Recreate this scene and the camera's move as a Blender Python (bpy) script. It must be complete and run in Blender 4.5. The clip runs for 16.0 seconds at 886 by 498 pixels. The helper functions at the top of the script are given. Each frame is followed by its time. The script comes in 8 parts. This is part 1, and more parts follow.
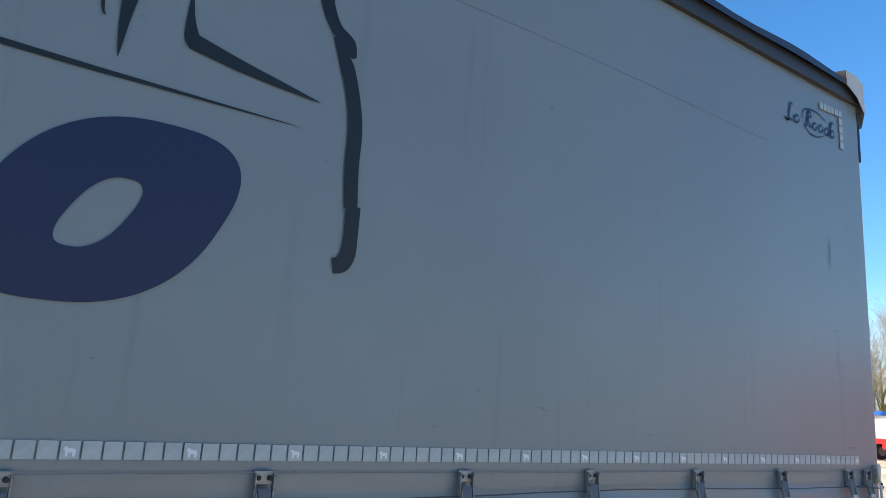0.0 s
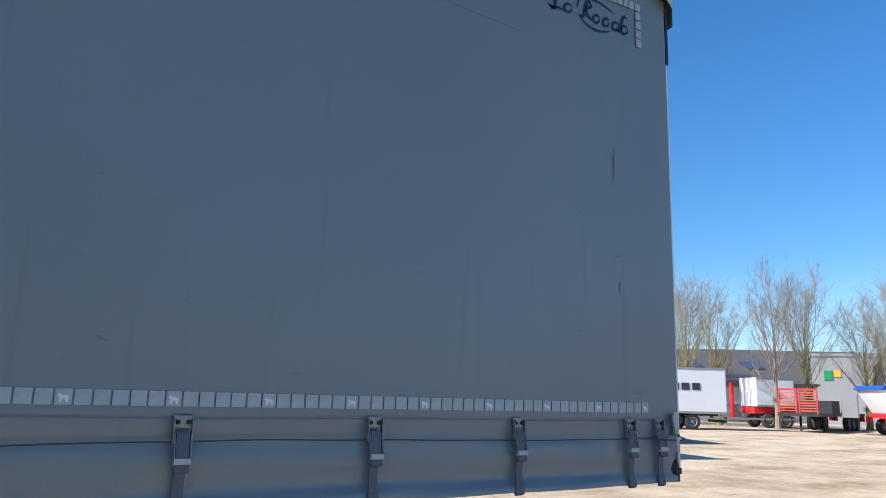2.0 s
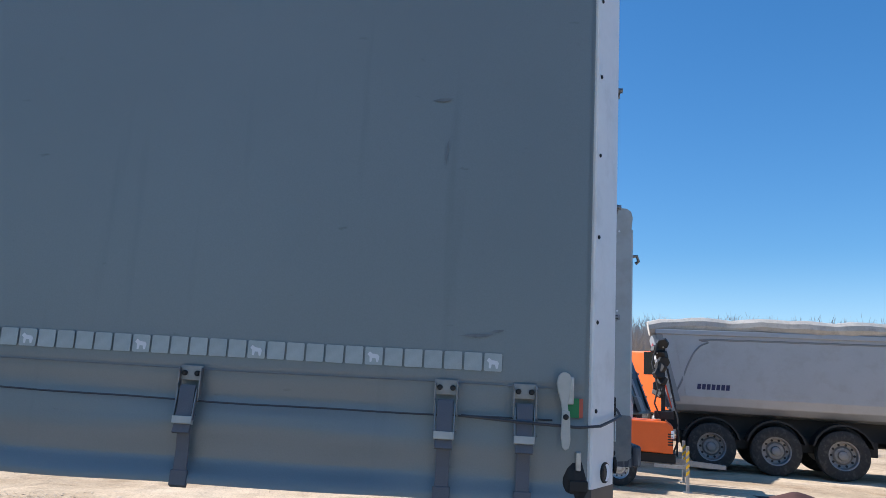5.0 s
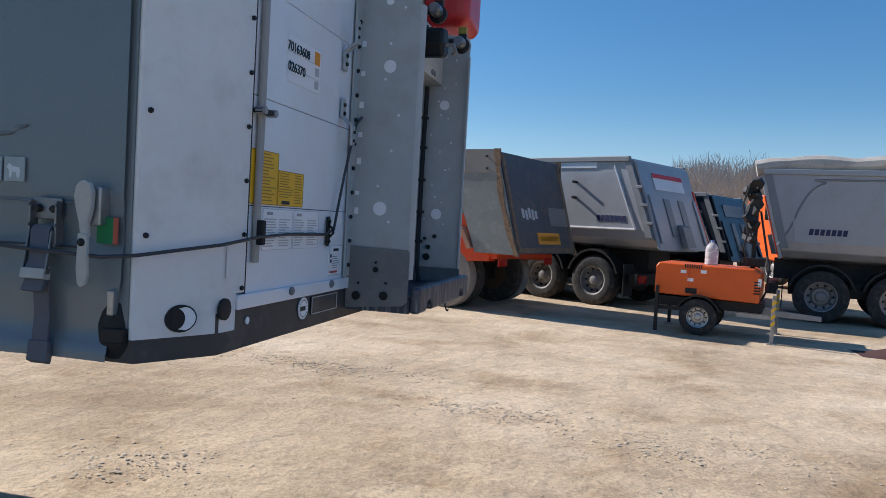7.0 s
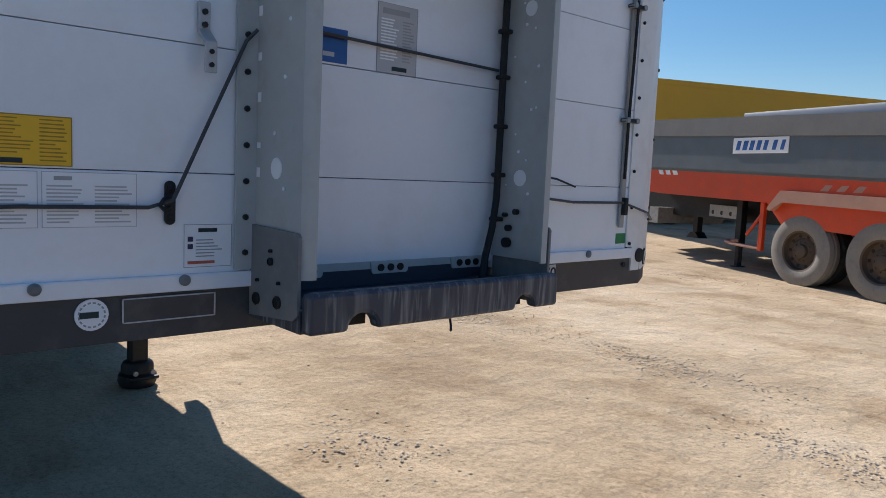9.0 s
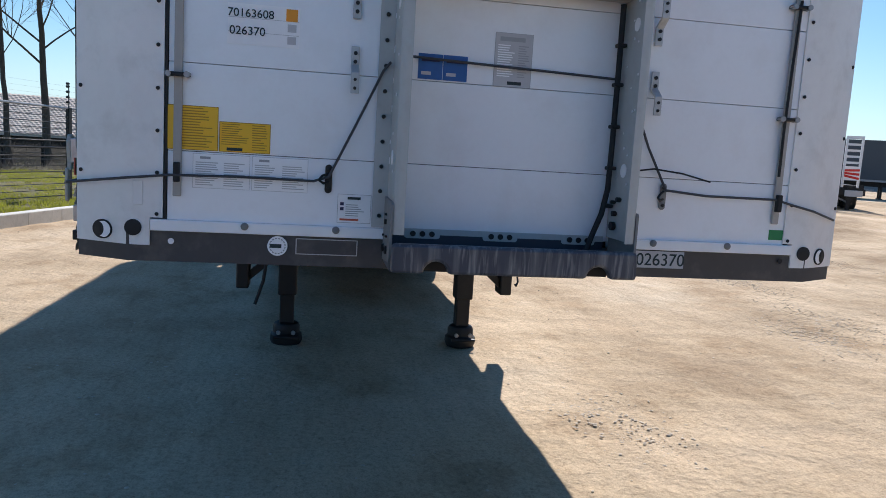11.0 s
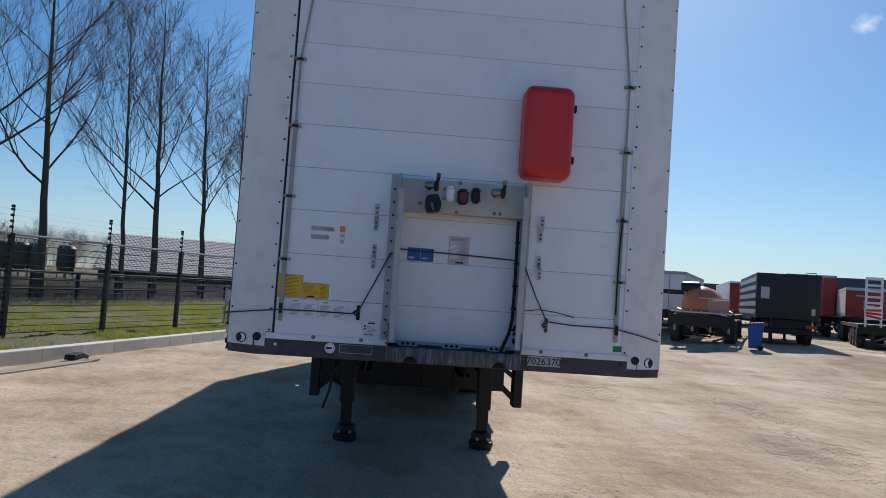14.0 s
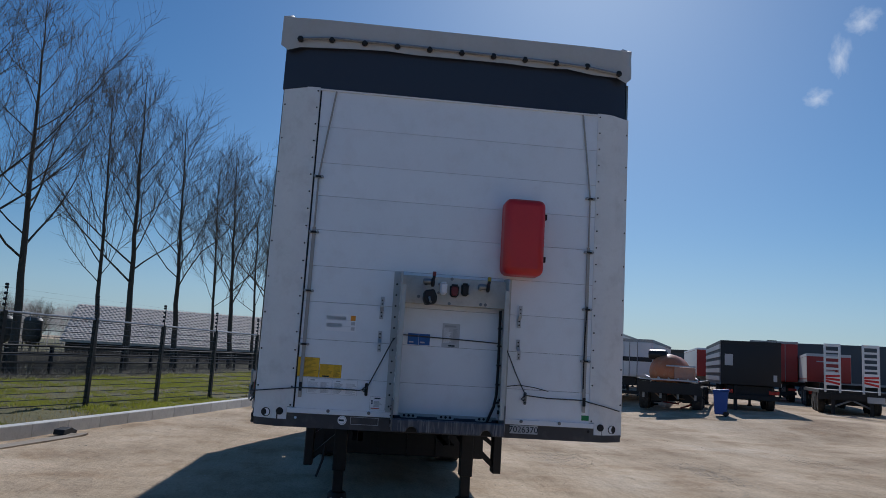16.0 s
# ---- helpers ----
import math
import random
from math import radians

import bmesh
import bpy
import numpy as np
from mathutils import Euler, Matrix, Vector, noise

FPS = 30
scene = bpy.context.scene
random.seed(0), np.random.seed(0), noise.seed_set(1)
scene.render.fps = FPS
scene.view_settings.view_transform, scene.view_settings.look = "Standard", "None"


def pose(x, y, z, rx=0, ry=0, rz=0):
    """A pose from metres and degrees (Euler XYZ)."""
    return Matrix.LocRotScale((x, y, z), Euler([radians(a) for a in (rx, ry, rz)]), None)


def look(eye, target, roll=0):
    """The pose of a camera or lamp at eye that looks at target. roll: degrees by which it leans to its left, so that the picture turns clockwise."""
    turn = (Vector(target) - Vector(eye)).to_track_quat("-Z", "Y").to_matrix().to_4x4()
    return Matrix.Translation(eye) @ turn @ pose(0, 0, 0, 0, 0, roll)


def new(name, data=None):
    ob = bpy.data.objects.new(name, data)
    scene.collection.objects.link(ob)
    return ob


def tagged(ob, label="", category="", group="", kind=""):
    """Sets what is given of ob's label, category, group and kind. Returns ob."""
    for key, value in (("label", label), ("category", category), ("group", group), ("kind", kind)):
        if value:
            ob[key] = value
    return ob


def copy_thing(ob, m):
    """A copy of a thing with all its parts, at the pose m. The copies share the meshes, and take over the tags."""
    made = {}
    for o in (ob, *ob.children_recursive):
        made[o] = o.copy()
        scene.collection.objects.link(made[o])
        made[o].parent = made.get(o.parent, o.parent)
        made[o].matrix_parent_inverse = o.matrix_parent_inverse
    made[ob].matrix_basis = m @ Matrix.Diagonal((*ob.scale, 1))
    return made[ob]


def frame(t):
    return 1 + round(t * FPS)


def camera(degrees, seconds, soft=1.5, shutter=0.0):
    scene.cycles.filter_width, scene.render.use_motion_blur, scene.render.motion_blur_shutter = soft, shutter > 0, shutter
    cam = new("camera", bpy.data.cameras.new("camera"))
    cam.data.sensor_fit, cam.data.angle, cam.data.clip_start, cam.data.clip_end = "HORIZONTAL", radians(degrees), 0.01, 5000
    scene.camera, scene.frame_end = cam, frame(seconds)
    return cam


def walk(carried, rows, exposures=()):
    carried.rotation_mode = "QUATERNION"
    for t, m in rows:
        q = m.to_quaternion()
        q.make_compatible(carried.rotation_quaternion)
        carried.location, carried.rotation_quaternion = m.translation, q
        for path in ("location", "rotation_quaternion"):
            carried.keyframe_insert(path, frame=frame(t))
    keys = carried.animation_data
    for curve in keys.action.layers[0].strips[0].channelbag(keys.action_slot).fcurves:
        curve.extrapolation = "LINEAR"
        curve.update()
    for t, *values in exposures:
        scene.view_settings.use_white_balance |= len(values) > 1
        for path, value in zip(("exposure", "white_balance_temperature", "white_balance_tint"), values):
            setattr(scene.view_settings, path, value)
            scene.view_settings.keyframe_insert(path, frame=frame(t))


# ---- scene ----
cam = camera(62.2, 16.0, soft=0.75)
PATH = [
    (0, (-5.117, -2.282, 1.835), (-3.999, -0.675, 2.246), 3.5),
    (0.5, (-4.736, -2.391, 1.823), (-3.581, -0.809, 2.226), 3.0),
    (1, (-4.319, -2.551, 1.77), (-3.158, -0.971, 2.163), 2.6),
    (1.5, (-3.85, -2.624, 1.729), (-2.718, -1.021, 2.116), 2.5),
    (2, (-3.386, -2.586, 1.685), (-2.292, -0.957, 2.075), 1.6),
    (2.5, (-2.908, -2.560, 1.666), (-1.985, -0.831, 2.067), 2.0),
    (3, (-2.467, -2.464, 1.632), (-1.602, -0.702, 2.013), 2.2),
    (3.5, (-2.02, -2.335, 1.603), (-1.175, -0.565, 1.994), 1.8),
    (3.7, (-1.835, -2.308, 1.597), (-0.998, -0.531, 1.972), 1.8),
    (5.8, (0.177, -1.84, 1.586), (-0.352, 0.06, 1.916), 4.0),
    (6, (0.248, -1.774, 1.599), (-0.238, 0.141, 1.907), 3.7),
    (6.5, (0.544, -1.541, 1.587), (0.09, 0.405, 1.675), 3.3),
    (7, (0.832, -1.233, 1.589), (0.366, 0.71, 1.516), 3.2),
    (7.5, (1.04, -0.827, 1.609), (0.359, 1.05, 1.491), 2.8),
    (8, (1.229, -0.487, 1.625), (0.304, 1.28, 1.466), 2.7),
    (8.5, (1.373, -0.164, 1.608), (0.157, 1.413, 1.422), 2.5),
    (9, (1.447, 0.216, 1.626), (-0.046, 1.532, 1.419), 2.5),
    (9.5, (1.475, 0.537, 1.625), (-0.227, 1.564, 1.403), 2.6),
    (10, (1.626, 0.664, 1.63), (-0.235, 1.359, 1.399), 2.8),
    (10.2, (1.737, 0.664, 1.63), (-0.156, 1.267, 1.402), 2.9),
    (12.3, (3.146, 0.977, 1.66), (1.16, 1.083, 1.449), 3.7),
    (12.5, (3.267, 1.004, 1.668), (1.274, 1.103, 1.524), 3.8),
    (13, (3.614, 1.0, 1.684), (1.617, 1.096, 1.693), 4.0),
    (13.5, (3.925, 0.984, 1.712), (1.929, 1.088, 1.781), 4.0),
    (14, (4.23, 0.969, 1.715), (2.236, 1.089, 1.822), 4.0),
    (14.5, (4.532, 0.845, 1.745), (2.542, 1.003, 1.867), 3.8),
    (15, (4.765, 0.78, 1.77), (2.779, 0.947, 1.94), 3.7),
    (15.5, (4.959, 0.765, 1.773), (2.985, 0.941, 2.042), 3.7),
    (16, (5.05, 0.745, 1.781), (3.081, 0.932, 2.075), 3.5),
]
walk(cam, [(t, look(eye, target, roll)) for t, eye, target, roll in PATH],
     [(0, 1.25, 6300, 10), (0.5, 0.83, 6000, 10), (1.5, 0.82, 5900, 10), (2.5, 0.79, 5850, 10), (3.5, 0.59, 5800, 10), (6, 0.83, 6050, 10),
      (6.5, 0.55, 5950, 10), (7.5, 0.24, 6300, 10), (8.5, 0.24, 6350, 10), (9.5, 0.25, 6400, 10), (10, 0.5, 6250, 10), (12.5, 0.40, 6200, 10),
      (13, 0.12, 6100, 10), (14, -0.02, 5950, 10), (15, -0.08, 5900, 10), (16, -0.52, 5700, 10)])

# ---- light ----
TO_SUN = Vector((-1.41, 0.415, 1.0)).normalized()
world = bpy.data.worlds.new("world")
scene.world = world
world.use_nodes = True
wn = world.node_tree.nodes
sky = wn.new("ShaderNodeTexSky")
sky.sky_type = "NISHITA"
sky.sun_disc = False
sky.sun_elevation = math.asin(TO_SUN.z)
sky.sun_rotation = math.atan2(TO_SUN.x, TO_SUN.y)
sky.altitude = 0
sky.air_density = 1.0
sky.dust_density = 0.42
sky.ozone_density = 3.0
wn["Background"].inputs["Strength"].default_value = 0.118
haze = wn.new("ShaderNodeMix")
haze.data_type = "RGBA"
haze.blend_type = "MULTIPLY"
haze.inputs["Factor"].default_value = 1.0
haze.inputs["B"].default_value = (0.82, 0.965, 1.05, 1)
clear = wn.new("ShaderNodeHueSaturation")
clear.inputs["Saturation"].default_value = 1.36
even = wn.new("ShaderNodeGamma")
even.inputs["Gamma"].default_value = 0.82
world.node_tree.links.new(sky.outputs[0], even.inputs["Color"])
world.node_tree.links.new(even.outputs[0], clear.inputs["Color"])
world.node_tree.links.new(clear.outputs[0], haze.inputs["A"])
# paler air towards the horizon
where = wn.new("ShaderNodeTexCoord")
split = wn.new("ShaderNodeSeparateXYZ")
low = wn.new("ShaderNodeMapRange")
low.interpolation_type = "SMOOTHSTEP"
low.inputs["From Min"].default_value = 0.19
low.inputs["From Max"].default_value = -0.02
low.inputs["To Max"].default_value = 0.46
pale = wn.new("ShaderNodeMix")
pale.data_type = "RGBA"
pale.inputs["B"].default_value = (4.4, 5.5, 6.6, 1)
world.node_tree.links.new(where.outputs["Generated"], split.inputs[0])
world.node_tree.links.new(split.outputs["Z"], low.inputs["Value"])
world.node_tree.links.new(low.outputs[0], pale.inputs["Factor"])
world.node_tree.links.new(haze.outputs["Result"], pale.inputs["A"])
world.node_tree.links.new(pale.outputs["Result"], wn["Background"].inputs["Color"])
sun = new("sun", bpy.data.lights.new("sun", "SUN"))
sun.data.energy = 5.0
sun.data.angle = radians(0.53)
sun.data.color = (1.0, 0.925, 0.855)
sun.matrix_world = look(TO_SUN * 60, (0, 0, 0))


# ---- materials ----
def mat(name, color, rough=0.5, metal=0.0, vary=0.12, scale=1.5, fine=40.0, bump=0.0, dirt=None, dirt_amount=0.5, random_value=0.0, coat=0.0):
    """Paint, metal, stone: a base colour with slow and fine variation, optional dirt of another colour and fine relief."""
    m = bpy.data.materials.new(name)
    m.use_nodes = True
    n, l = m.node_tree.nodes, m.node_tree.links
    b = n["Principled BSDF"]
    b.inputs["Metallic"].default_value = metal
    b.inputs["Coat Weight"].default_value = coat
    co = n.new("ShaderNodeTexCoord")
    big = n.new("ShaderNodeTexNoise")
    big.inputs["Scale"].default_value = scale
    big.inputs["Detail"].default_value = 5
    small = n.new("ShaderNodeTexNoise")
    small.inputs["Scale"].default_value = fine
    small.inputs["Detail"].default_value = 3
    for t in (big, small):
        l.new(co.outputs["Object"], t.inputs["Vector"])
    add = n.new("ShaderNodeMath")
    add.operation = "ADD"
    l.new(big.outputs["Fac"], add.inputs[0])
    half = n.new("ShaderNodeMath")
    half.operation = "MULTIPLY"
    half.inputs[1].default_value = 0.45
    l.new(small.outputs["Fac"], half.inputs[0])
    l.new(half.outputs[0], add.inputs[1])
    mr = n.new("ShaderNodeMapRange")
    mr.inputs["From Min"].default_value = 0.35
    mr.inputs["From Max"].default_value = 1.1
    mr.inputs["To Min"].default_value = 1 - vary
    mr.inputs["To Max"].default_value = 1 + vary
    l.new(add.outputs[0], mr.inputs["Value"])
    val = mr.outputs[0]
    if random_value:
        oi = n.new("ShaderNodeObjectInfo")
        r2 = n.new("ShaderNodeMapRange")
        r2.inputs["To Min"].default_value = 1 - random_value
        r2.inputs["To Max"].default_value = 1 + random_value
        l.new(oi.outputs["Random"], r2.inputs["Value"])
        mu = n.new("ShaderNodeMath")
        mu.operation = "MULTIPLY"
        l.new(val, mu.inputs[0])
        l.new(r2.outputs[0], mu.inputs[1])
        val = mu.outputs[0]
    hsv = n.new("ShaderNodeHueSaturation")
    hsv.inputs["Color"].default_value = (*color, 1)
    l.new(val, hsv.inputs["Value"])
    out = hsv.outputs[0]
    if dirt:
        dn = n.new("ShaderNodeTexNoise")
        dn.inputs["Scale"].default_value = scale * 2.3
        dn.inputs["Detail"].default_value = 8
        dn.inputs["Roughness"].default_value = 0.65
        l.new(co.outputs["Object"], dn.inputs["Vector"])
        dr = n.new("ShaderNodeMapRange")
        dr.inputs["From Min"].default_value = 0.5
        dr.inputs["From Max"].default_value = 0.75
        dr.inputs["To Max"].default_value = dirt_amount
        l.new(dn.outputs["Fac"], dr.inputs["Value"])
        mx = n.new("ShaderNodeMix")
        mx.data_type = "RGBA"
        l.new(dr.outputs[0], mx.inputs["Factor"])
        l.new(out, mx.inputs["A"])
        mx.inputs["B"].default_value = (*dirt, 1)
        out = mx.outputs["Result"]
    l.new(out, b.inputs["Base Color"])
    rr = n.new("ShaderNodeMapRange")
    rr.inputs["To Min"].default_value = max(0.02, rough - 0.1)
    rr.inputs["To Max"].default_value = min(1.0, rough + 0.1)
    l.new(big.outputs["Fac"], rr.inputs["Value"])
    l.new(rr.outputs[0], b.inputs["Roughness"])
    if bump:
        bp = n.new("ShaderNodeBump")
        bp.inputs["Strength"].default_value = bump
        bp.inputs["Distance"].default_value = 0.01
        l.new(small.outputs["Fac"], bp.inputs["Height"])
        l.new(bp.outputs[0], b.inputs["Normal"])
    return m


def leafy(name, color, rough, **kw):
    """A blade material that also lets light through."""
    m = mat(name, color, rough, **kw)
    n, l = m.node_tree.nodes, m.node_tree.links
    b = n["Principled BSDF"]
    tr = n.new("ShaderNodeBsdfTranslucent")
    l.new(b.inputs["Base Color"].links[0].from_socket, tr.inputs["Color"])
    mx = n.new("ShaderNodeMixShader")
    mx.inputs[0].default_value = 0.5
    l.new(b.outputs[0], mx.inputs[1])
    l.new(tr.outputs[0], mx.inputs[2])
    l.new(mx.outputs[0], n["Material Output"].inputs["Surface"])
    return m


def ground_material():
    m = bpy.data.materials.new("sandy_gravel")
    m.use_nodes = True
    n, l = m.node_tree.nodes, m.node_tree.links
    b = n["Principled BSDF"]
    b.inputs["Roughness"].default_value = 0.95
    b.inputs["Specular IOR Level"].default_value = 0.06
    co = n.new("ShaderNodeTexCoord")

    def noise_tex(scale, detail, rough=0.6, stretch=None):
        t = n.new("ShaderNodeTexNoise")
        t.inputs["Scale"].default_value = scale
        t.inputs["Detail"].default_value = detail
        t.inputs["Roughness"].default_value = rough
        v = co.outputs["Object"]
        if stretch:
            mp = n.new("ShaderNodeMapping")
            mp.inputs["Scale"].default_value = stretch
            mp.inputs["Rotation"].default_value = (0, 0, radians(-24))
            l.new(v, mp.inputs["Vector"])
            v = mp.outputs[0]
        l.new(v, t.inputs["Vector"])
        return t.outputs["Fac"]

    def ramp(fac, stops):
        r = n.new("ShaderNodeValToRGB")
        e = r.color_ramp.elements
        while len(e) < len(stops):
            e.new(0.5)
        for el, (p, c) in zip(e, stops):
            el.position, el.color = p, (*c, 1)
        l.new(fac, r.inputs["Fac"])
        return r.outputs[0]

    def mix(fac, a, c, mode="MIX"):
        x = n.new("ShaderNodeMix")
        x.data_type = "RGBA"
        x.blend_type = mode
        if isinstance(fac, float):
            x.inputs["Factor"].default_value = fac
        else:
            l.new(fac, x.inputs["Factor"])
        for s, k in ((a, "A"), (c, "B")):
            if isinstance(s, tuple):
                x.inputs[k].default_value = (*s, 1)
            else:
                l.new(s, x.inputs[k])
        return x.outputs["Result"]

    base = ramp(noise_tex(0.35, 8), [(0.32, (0.45, 0.34, 0.23)), (0.45, (0.6, 0.475, 0.33)), (0.54, (0.68, 0.54, 0.38)), (0.68, (0.735, 0.615, 0.46))])
    tracks = ramp(noise_tex(0.5, 5, 0.55, (0.16, 1.0, 1.0)), [(0.4, (0.62, 0.58, 0.54)), (0.6, (1, 1, 1))])
    col = mix(0.55, base, tracks, "MULTIPLY")
    grit = ramp(noise_tex(28, 6, 0.75), [(0.35, (0.55, 0.52, 0.5)), (0.5, (0.96, 0.96, 0.96)), (0.68, (1.16, 1.14, 1.1))])
    col = mix(0.6, col, grit, "MULTIPLY")
    streaks = ramp(noise_tex(7, 7, 0.7, (0.2, 1.0, 1.0)), [(0.36, (0.84, 0.82, 0.8)), (0.5, (1, 1, 1)), (0.66, (1.07, 1.06, 1.05))])
    col = mix(0.55, col, streaks, "MULTIPLY")
    v = n.new("ShaderNodeTexVoronoi")
    v.inputs["Scale"].default_value = 34
    l.new(co.outputs["Object"], v.inputs["Vector"])
    specks = ramp(v.outputs["Distance"], [(0.0, (0.42, 0.4, 0.38)), (0.16, (0.9, 0.88, 0.86)), (0.3, (1, 1, 1))])
    col = mix(noise_tex(1.3, 4), col, mix(0.9, col, specks, "MULTIPLY"))
    patches = ramp(noise_tex(0.9, 7, 0.62), [(0.36, (0.66, 0.58, 0.5)), (0.46, (0.95, 0.93, 0.9)), (0.54, (1, 1, 1)), (0.66, (1.1, 1.08, 1.07))])
    col = mix(0.62, col, patches, "MULTIPLY")
    gravel = ramp(noise_tex(0.75, 9, 0.68, (0.45, 1.5, 1.0)), [(0.6, (1, 1, 1)), (0.68, (0.74, 0.7, 0.66)), (0.8, (0.56, 0.52, 0.48))])
    col = mix(0.8, col, gravel, "MULTIPLY")
    sand = ramp(noise_tex(120, 4, 0.7), [(0.3, (0.7, 0.68, 0.66)), (0.5, (1, 1, 1)), (0.7, (1.15, 1.15, 1.14))])
    col = mix(0.8, col, sand, "MULTIPLY")
    l.new(col, b.inputs["Base Color"])
    bp = n.new("ShaderNodeBump")
    bp.inputs["Strength"].default_value = 0.3
    bp.inputs["Distance"].default_value = 0.025
    l.new(noise_tex(38, 10, 0.75), bp.inputs["Height"])
    b2 = n.new("ShaderNodeBump")
    b2.inputs["Strength"].default_value = 0.5
    b2.inputs["Distance"].default_value = 0.12
    l.new(noise_tex(2.6, 6, 0.6), b2.inputs["Height"])
    l.new(b2.outputs[0], bp.inputs["Normal"])
    l.new(bp.outputs[0], b.inputs["Normal"])
    return m


def glass_material(name, color, rough=0.03):
    m = bpy.data.materials.new(name)
    m.use_nodes = True
    b = m.node_tree.nodes["Principled BSDF"]
    b.inputs["Base Color"].default_value = (*color, 1)
    b.inputs["Roughness"].default_value = rough
    b.inputs["Transmission Weight"].default_value = 0.6
    b.inputs["IOR"].default_value = 1.1
    return m


M_GROUND = ground_material()
M_STONE = mat("stone", (0.56, 0.47, 0.36), 0.9, vary=0.35, scale=30, bump=0.3)


def curtain_material():
    """Grey coated fabric with fine weave, rain streaks and small scuffs."""
    m = bpy.data.materials.new("grey_pvc_curtain")
    m.use_nodes = True
    n, l = m.node_tree.nodes, m.node_tree.links
    b = n["Principled BSDF"]
    co = n.new("ShaderNodeTexCoord")

    def tex(scale, stretch, detail=4):
        mp = n.new("ShaderNodeMapping")
        mp.inputs["Scale"].default_value = stretch
        l.new(co.outputs["Object"], mp.inputs["Vector"])
        t = n.new("ShaderNodeTexNoise")
        t.inputs["Scale"].default_value = scale
        t.inputs["Detail"].default_value = detail
        l.new(mp.outputs[0], t.inputs["Vector"])
        return t.outputs["Fac"]

    def span(fac, lo, hi, a, c):
        r = n.new("ShaderNodeMapRange")
        for k, v in zip(("From Min", "From Max", "To Min", "To Max"), (lo, hi, a, c)):
            r.inputs[k].default_value = v
        l.new(fac, r.inputs["Value"])
        return r.outputs[0]

    def times(a, c):
        q = n.new("ShaderNodeMath")
        q.operation = "MULTIPLY"
        l.new(a, q.inputs[0])
        l.new(c, q.inputs[1])
        return q.outputs[0]

    value = times(span(tex(0.7, (1, 1, 1)), 0.3, 0.7, 0.93, 1.07), span(tex(2.2, (5, 1, 0.35), 6), 0.62, 0.85, 1.0, 0.8))
    value = times(value, span(tex(9.0, (1, 1, 2.5), 7), 0.69, 0.76, 1.0, 0.66))
    value = times(value, span(tex(300, (1, 1, 1), 2), 0.3, 0.7, 0.96, 1.04))
    hsv = n.new("ShaderNodeHueSaturation")
    hsv.inputs["Color"].default_value = (0.198, 0.23, 0.24, 1)
    l.new(value, hsv.inputs["Value"])
    l.new(hsv.outputs[0], b.inputs["Base Color"])
    l.new(span(tex(1.1, (1, 1, 1), 2), 0.0, 1.0, 0.27, 0.37), b.inputs["Roughness"])
    b.inputs["Specular IOR Level"].default_value = 0.6
    bp = n.new("ShaderNodeBump")
    bp.inputs["Strength"].default_value = 0.06
    bp.inputs["Distance"].default_value = 0.01
    l.new(tex(220, (1, 1, 1), 3), bp.inputs["Height"])
    l.new(bp.outputs[0], b.inputs["Normal"])
    return m


M_CURTAIN = curtain_material()
M_BUCKLE = mat("worn_buckle_steel", (0.26, 0.26, 0.265), 0.4, 0.7, vary=0.25, scale=20, dirt=(0.3, 0.29, 0.27), dirt_amount=0.5)
M_SCUFF = mat("rubbed_grey_mark", (0.165, 0.185, 0.2), 0.45, vary=0.3, scale=30)
M_LOGO_BLUE = mat("navy_print", (0.006, 0.011, 0.055), 0.45, vary=0.08)
M_LOGO_BLACK = mat("black_print", (0.006, 0.007, 0.009), 0.5, vary=0.1)
M_REFLECT = mat("reflective_tape", (0.38, 0.43, 0.43), 0.4, vary=0.22, scale=25, fine=420, random_value=0.05)
M_PALE_MARK = mat("pale_printed_mark", (0.72, 0.73, 0.74), 0.4, vary=0.06)
M_STEEL = mat("galvanised_steel", (0.5, 0.5, 0.5), 0.38, 0.85, vary=0.15, scale=14, fine=90, dirt=(0.2, 0.18, 0.15))
M_DULL_STEEL = mat("dull_steel", (0.36, 0.36, 0.36), 0.5, 0.6, vary=0.2, scale=10, dirt=(0.12, 0.1, 0.08))
M_BLACK_STEEL = mat("black_steel", (0.011, 0.011, 0.012), 0.55, 0.1, vary=0.25, scale=5, dirt=(0.035, 0.032, 0.028), dirt_amount=0.35)
M_STRAP = mat("grey_strap", (0.13, 0.134, 0.15), 0.8, vary=0.1, scale=20, fine=300, bump=0.2)
M_STRAP_PALE = mat("pale_strap", (0.5, 0.49, 0.44), 0.8, vary=0.1, scale=20)
M_RUBBER = mat("black_rubber", (0.015, 0.015, 0.016), 0.7, vary=0.2, scale=8)
M_CABLE = mat("grey_cable", (0.06, 0.06, 0.065), 0.6, vary=0.1)
M_WHITE = mat("white_painted_board", (0.89, 0.91, 0.94), 0.22, vary=0.03, scale=2.2, fine=60, dirt=(0.58, 0.55, 0.5), dirt_amount=0.18, random_value=0.02)
M_POST = mat("pale_grey_steel", (0.85, 0.84, 0.82), 0.45, vary=0.06, scale=3, dirt=(0.4, 0.37, 0.32), dirt_amount=0.3)
M_CHANNEL = mat("grey_coated_channel", (0.47, 0.49, 0.48), 0.45, vary=0.08, scale=4, dirt=(0.3, 0.27, 0.22), dirt_amount=0.4)
M_BRACKET = mat("dull_bracket_steel", (0.5, 0.51, 0.52), 0.45, 0.3, vary=0.15, scale=12, dirt=(0.2, 0.18, 0.15), dirt_amount=0.4)
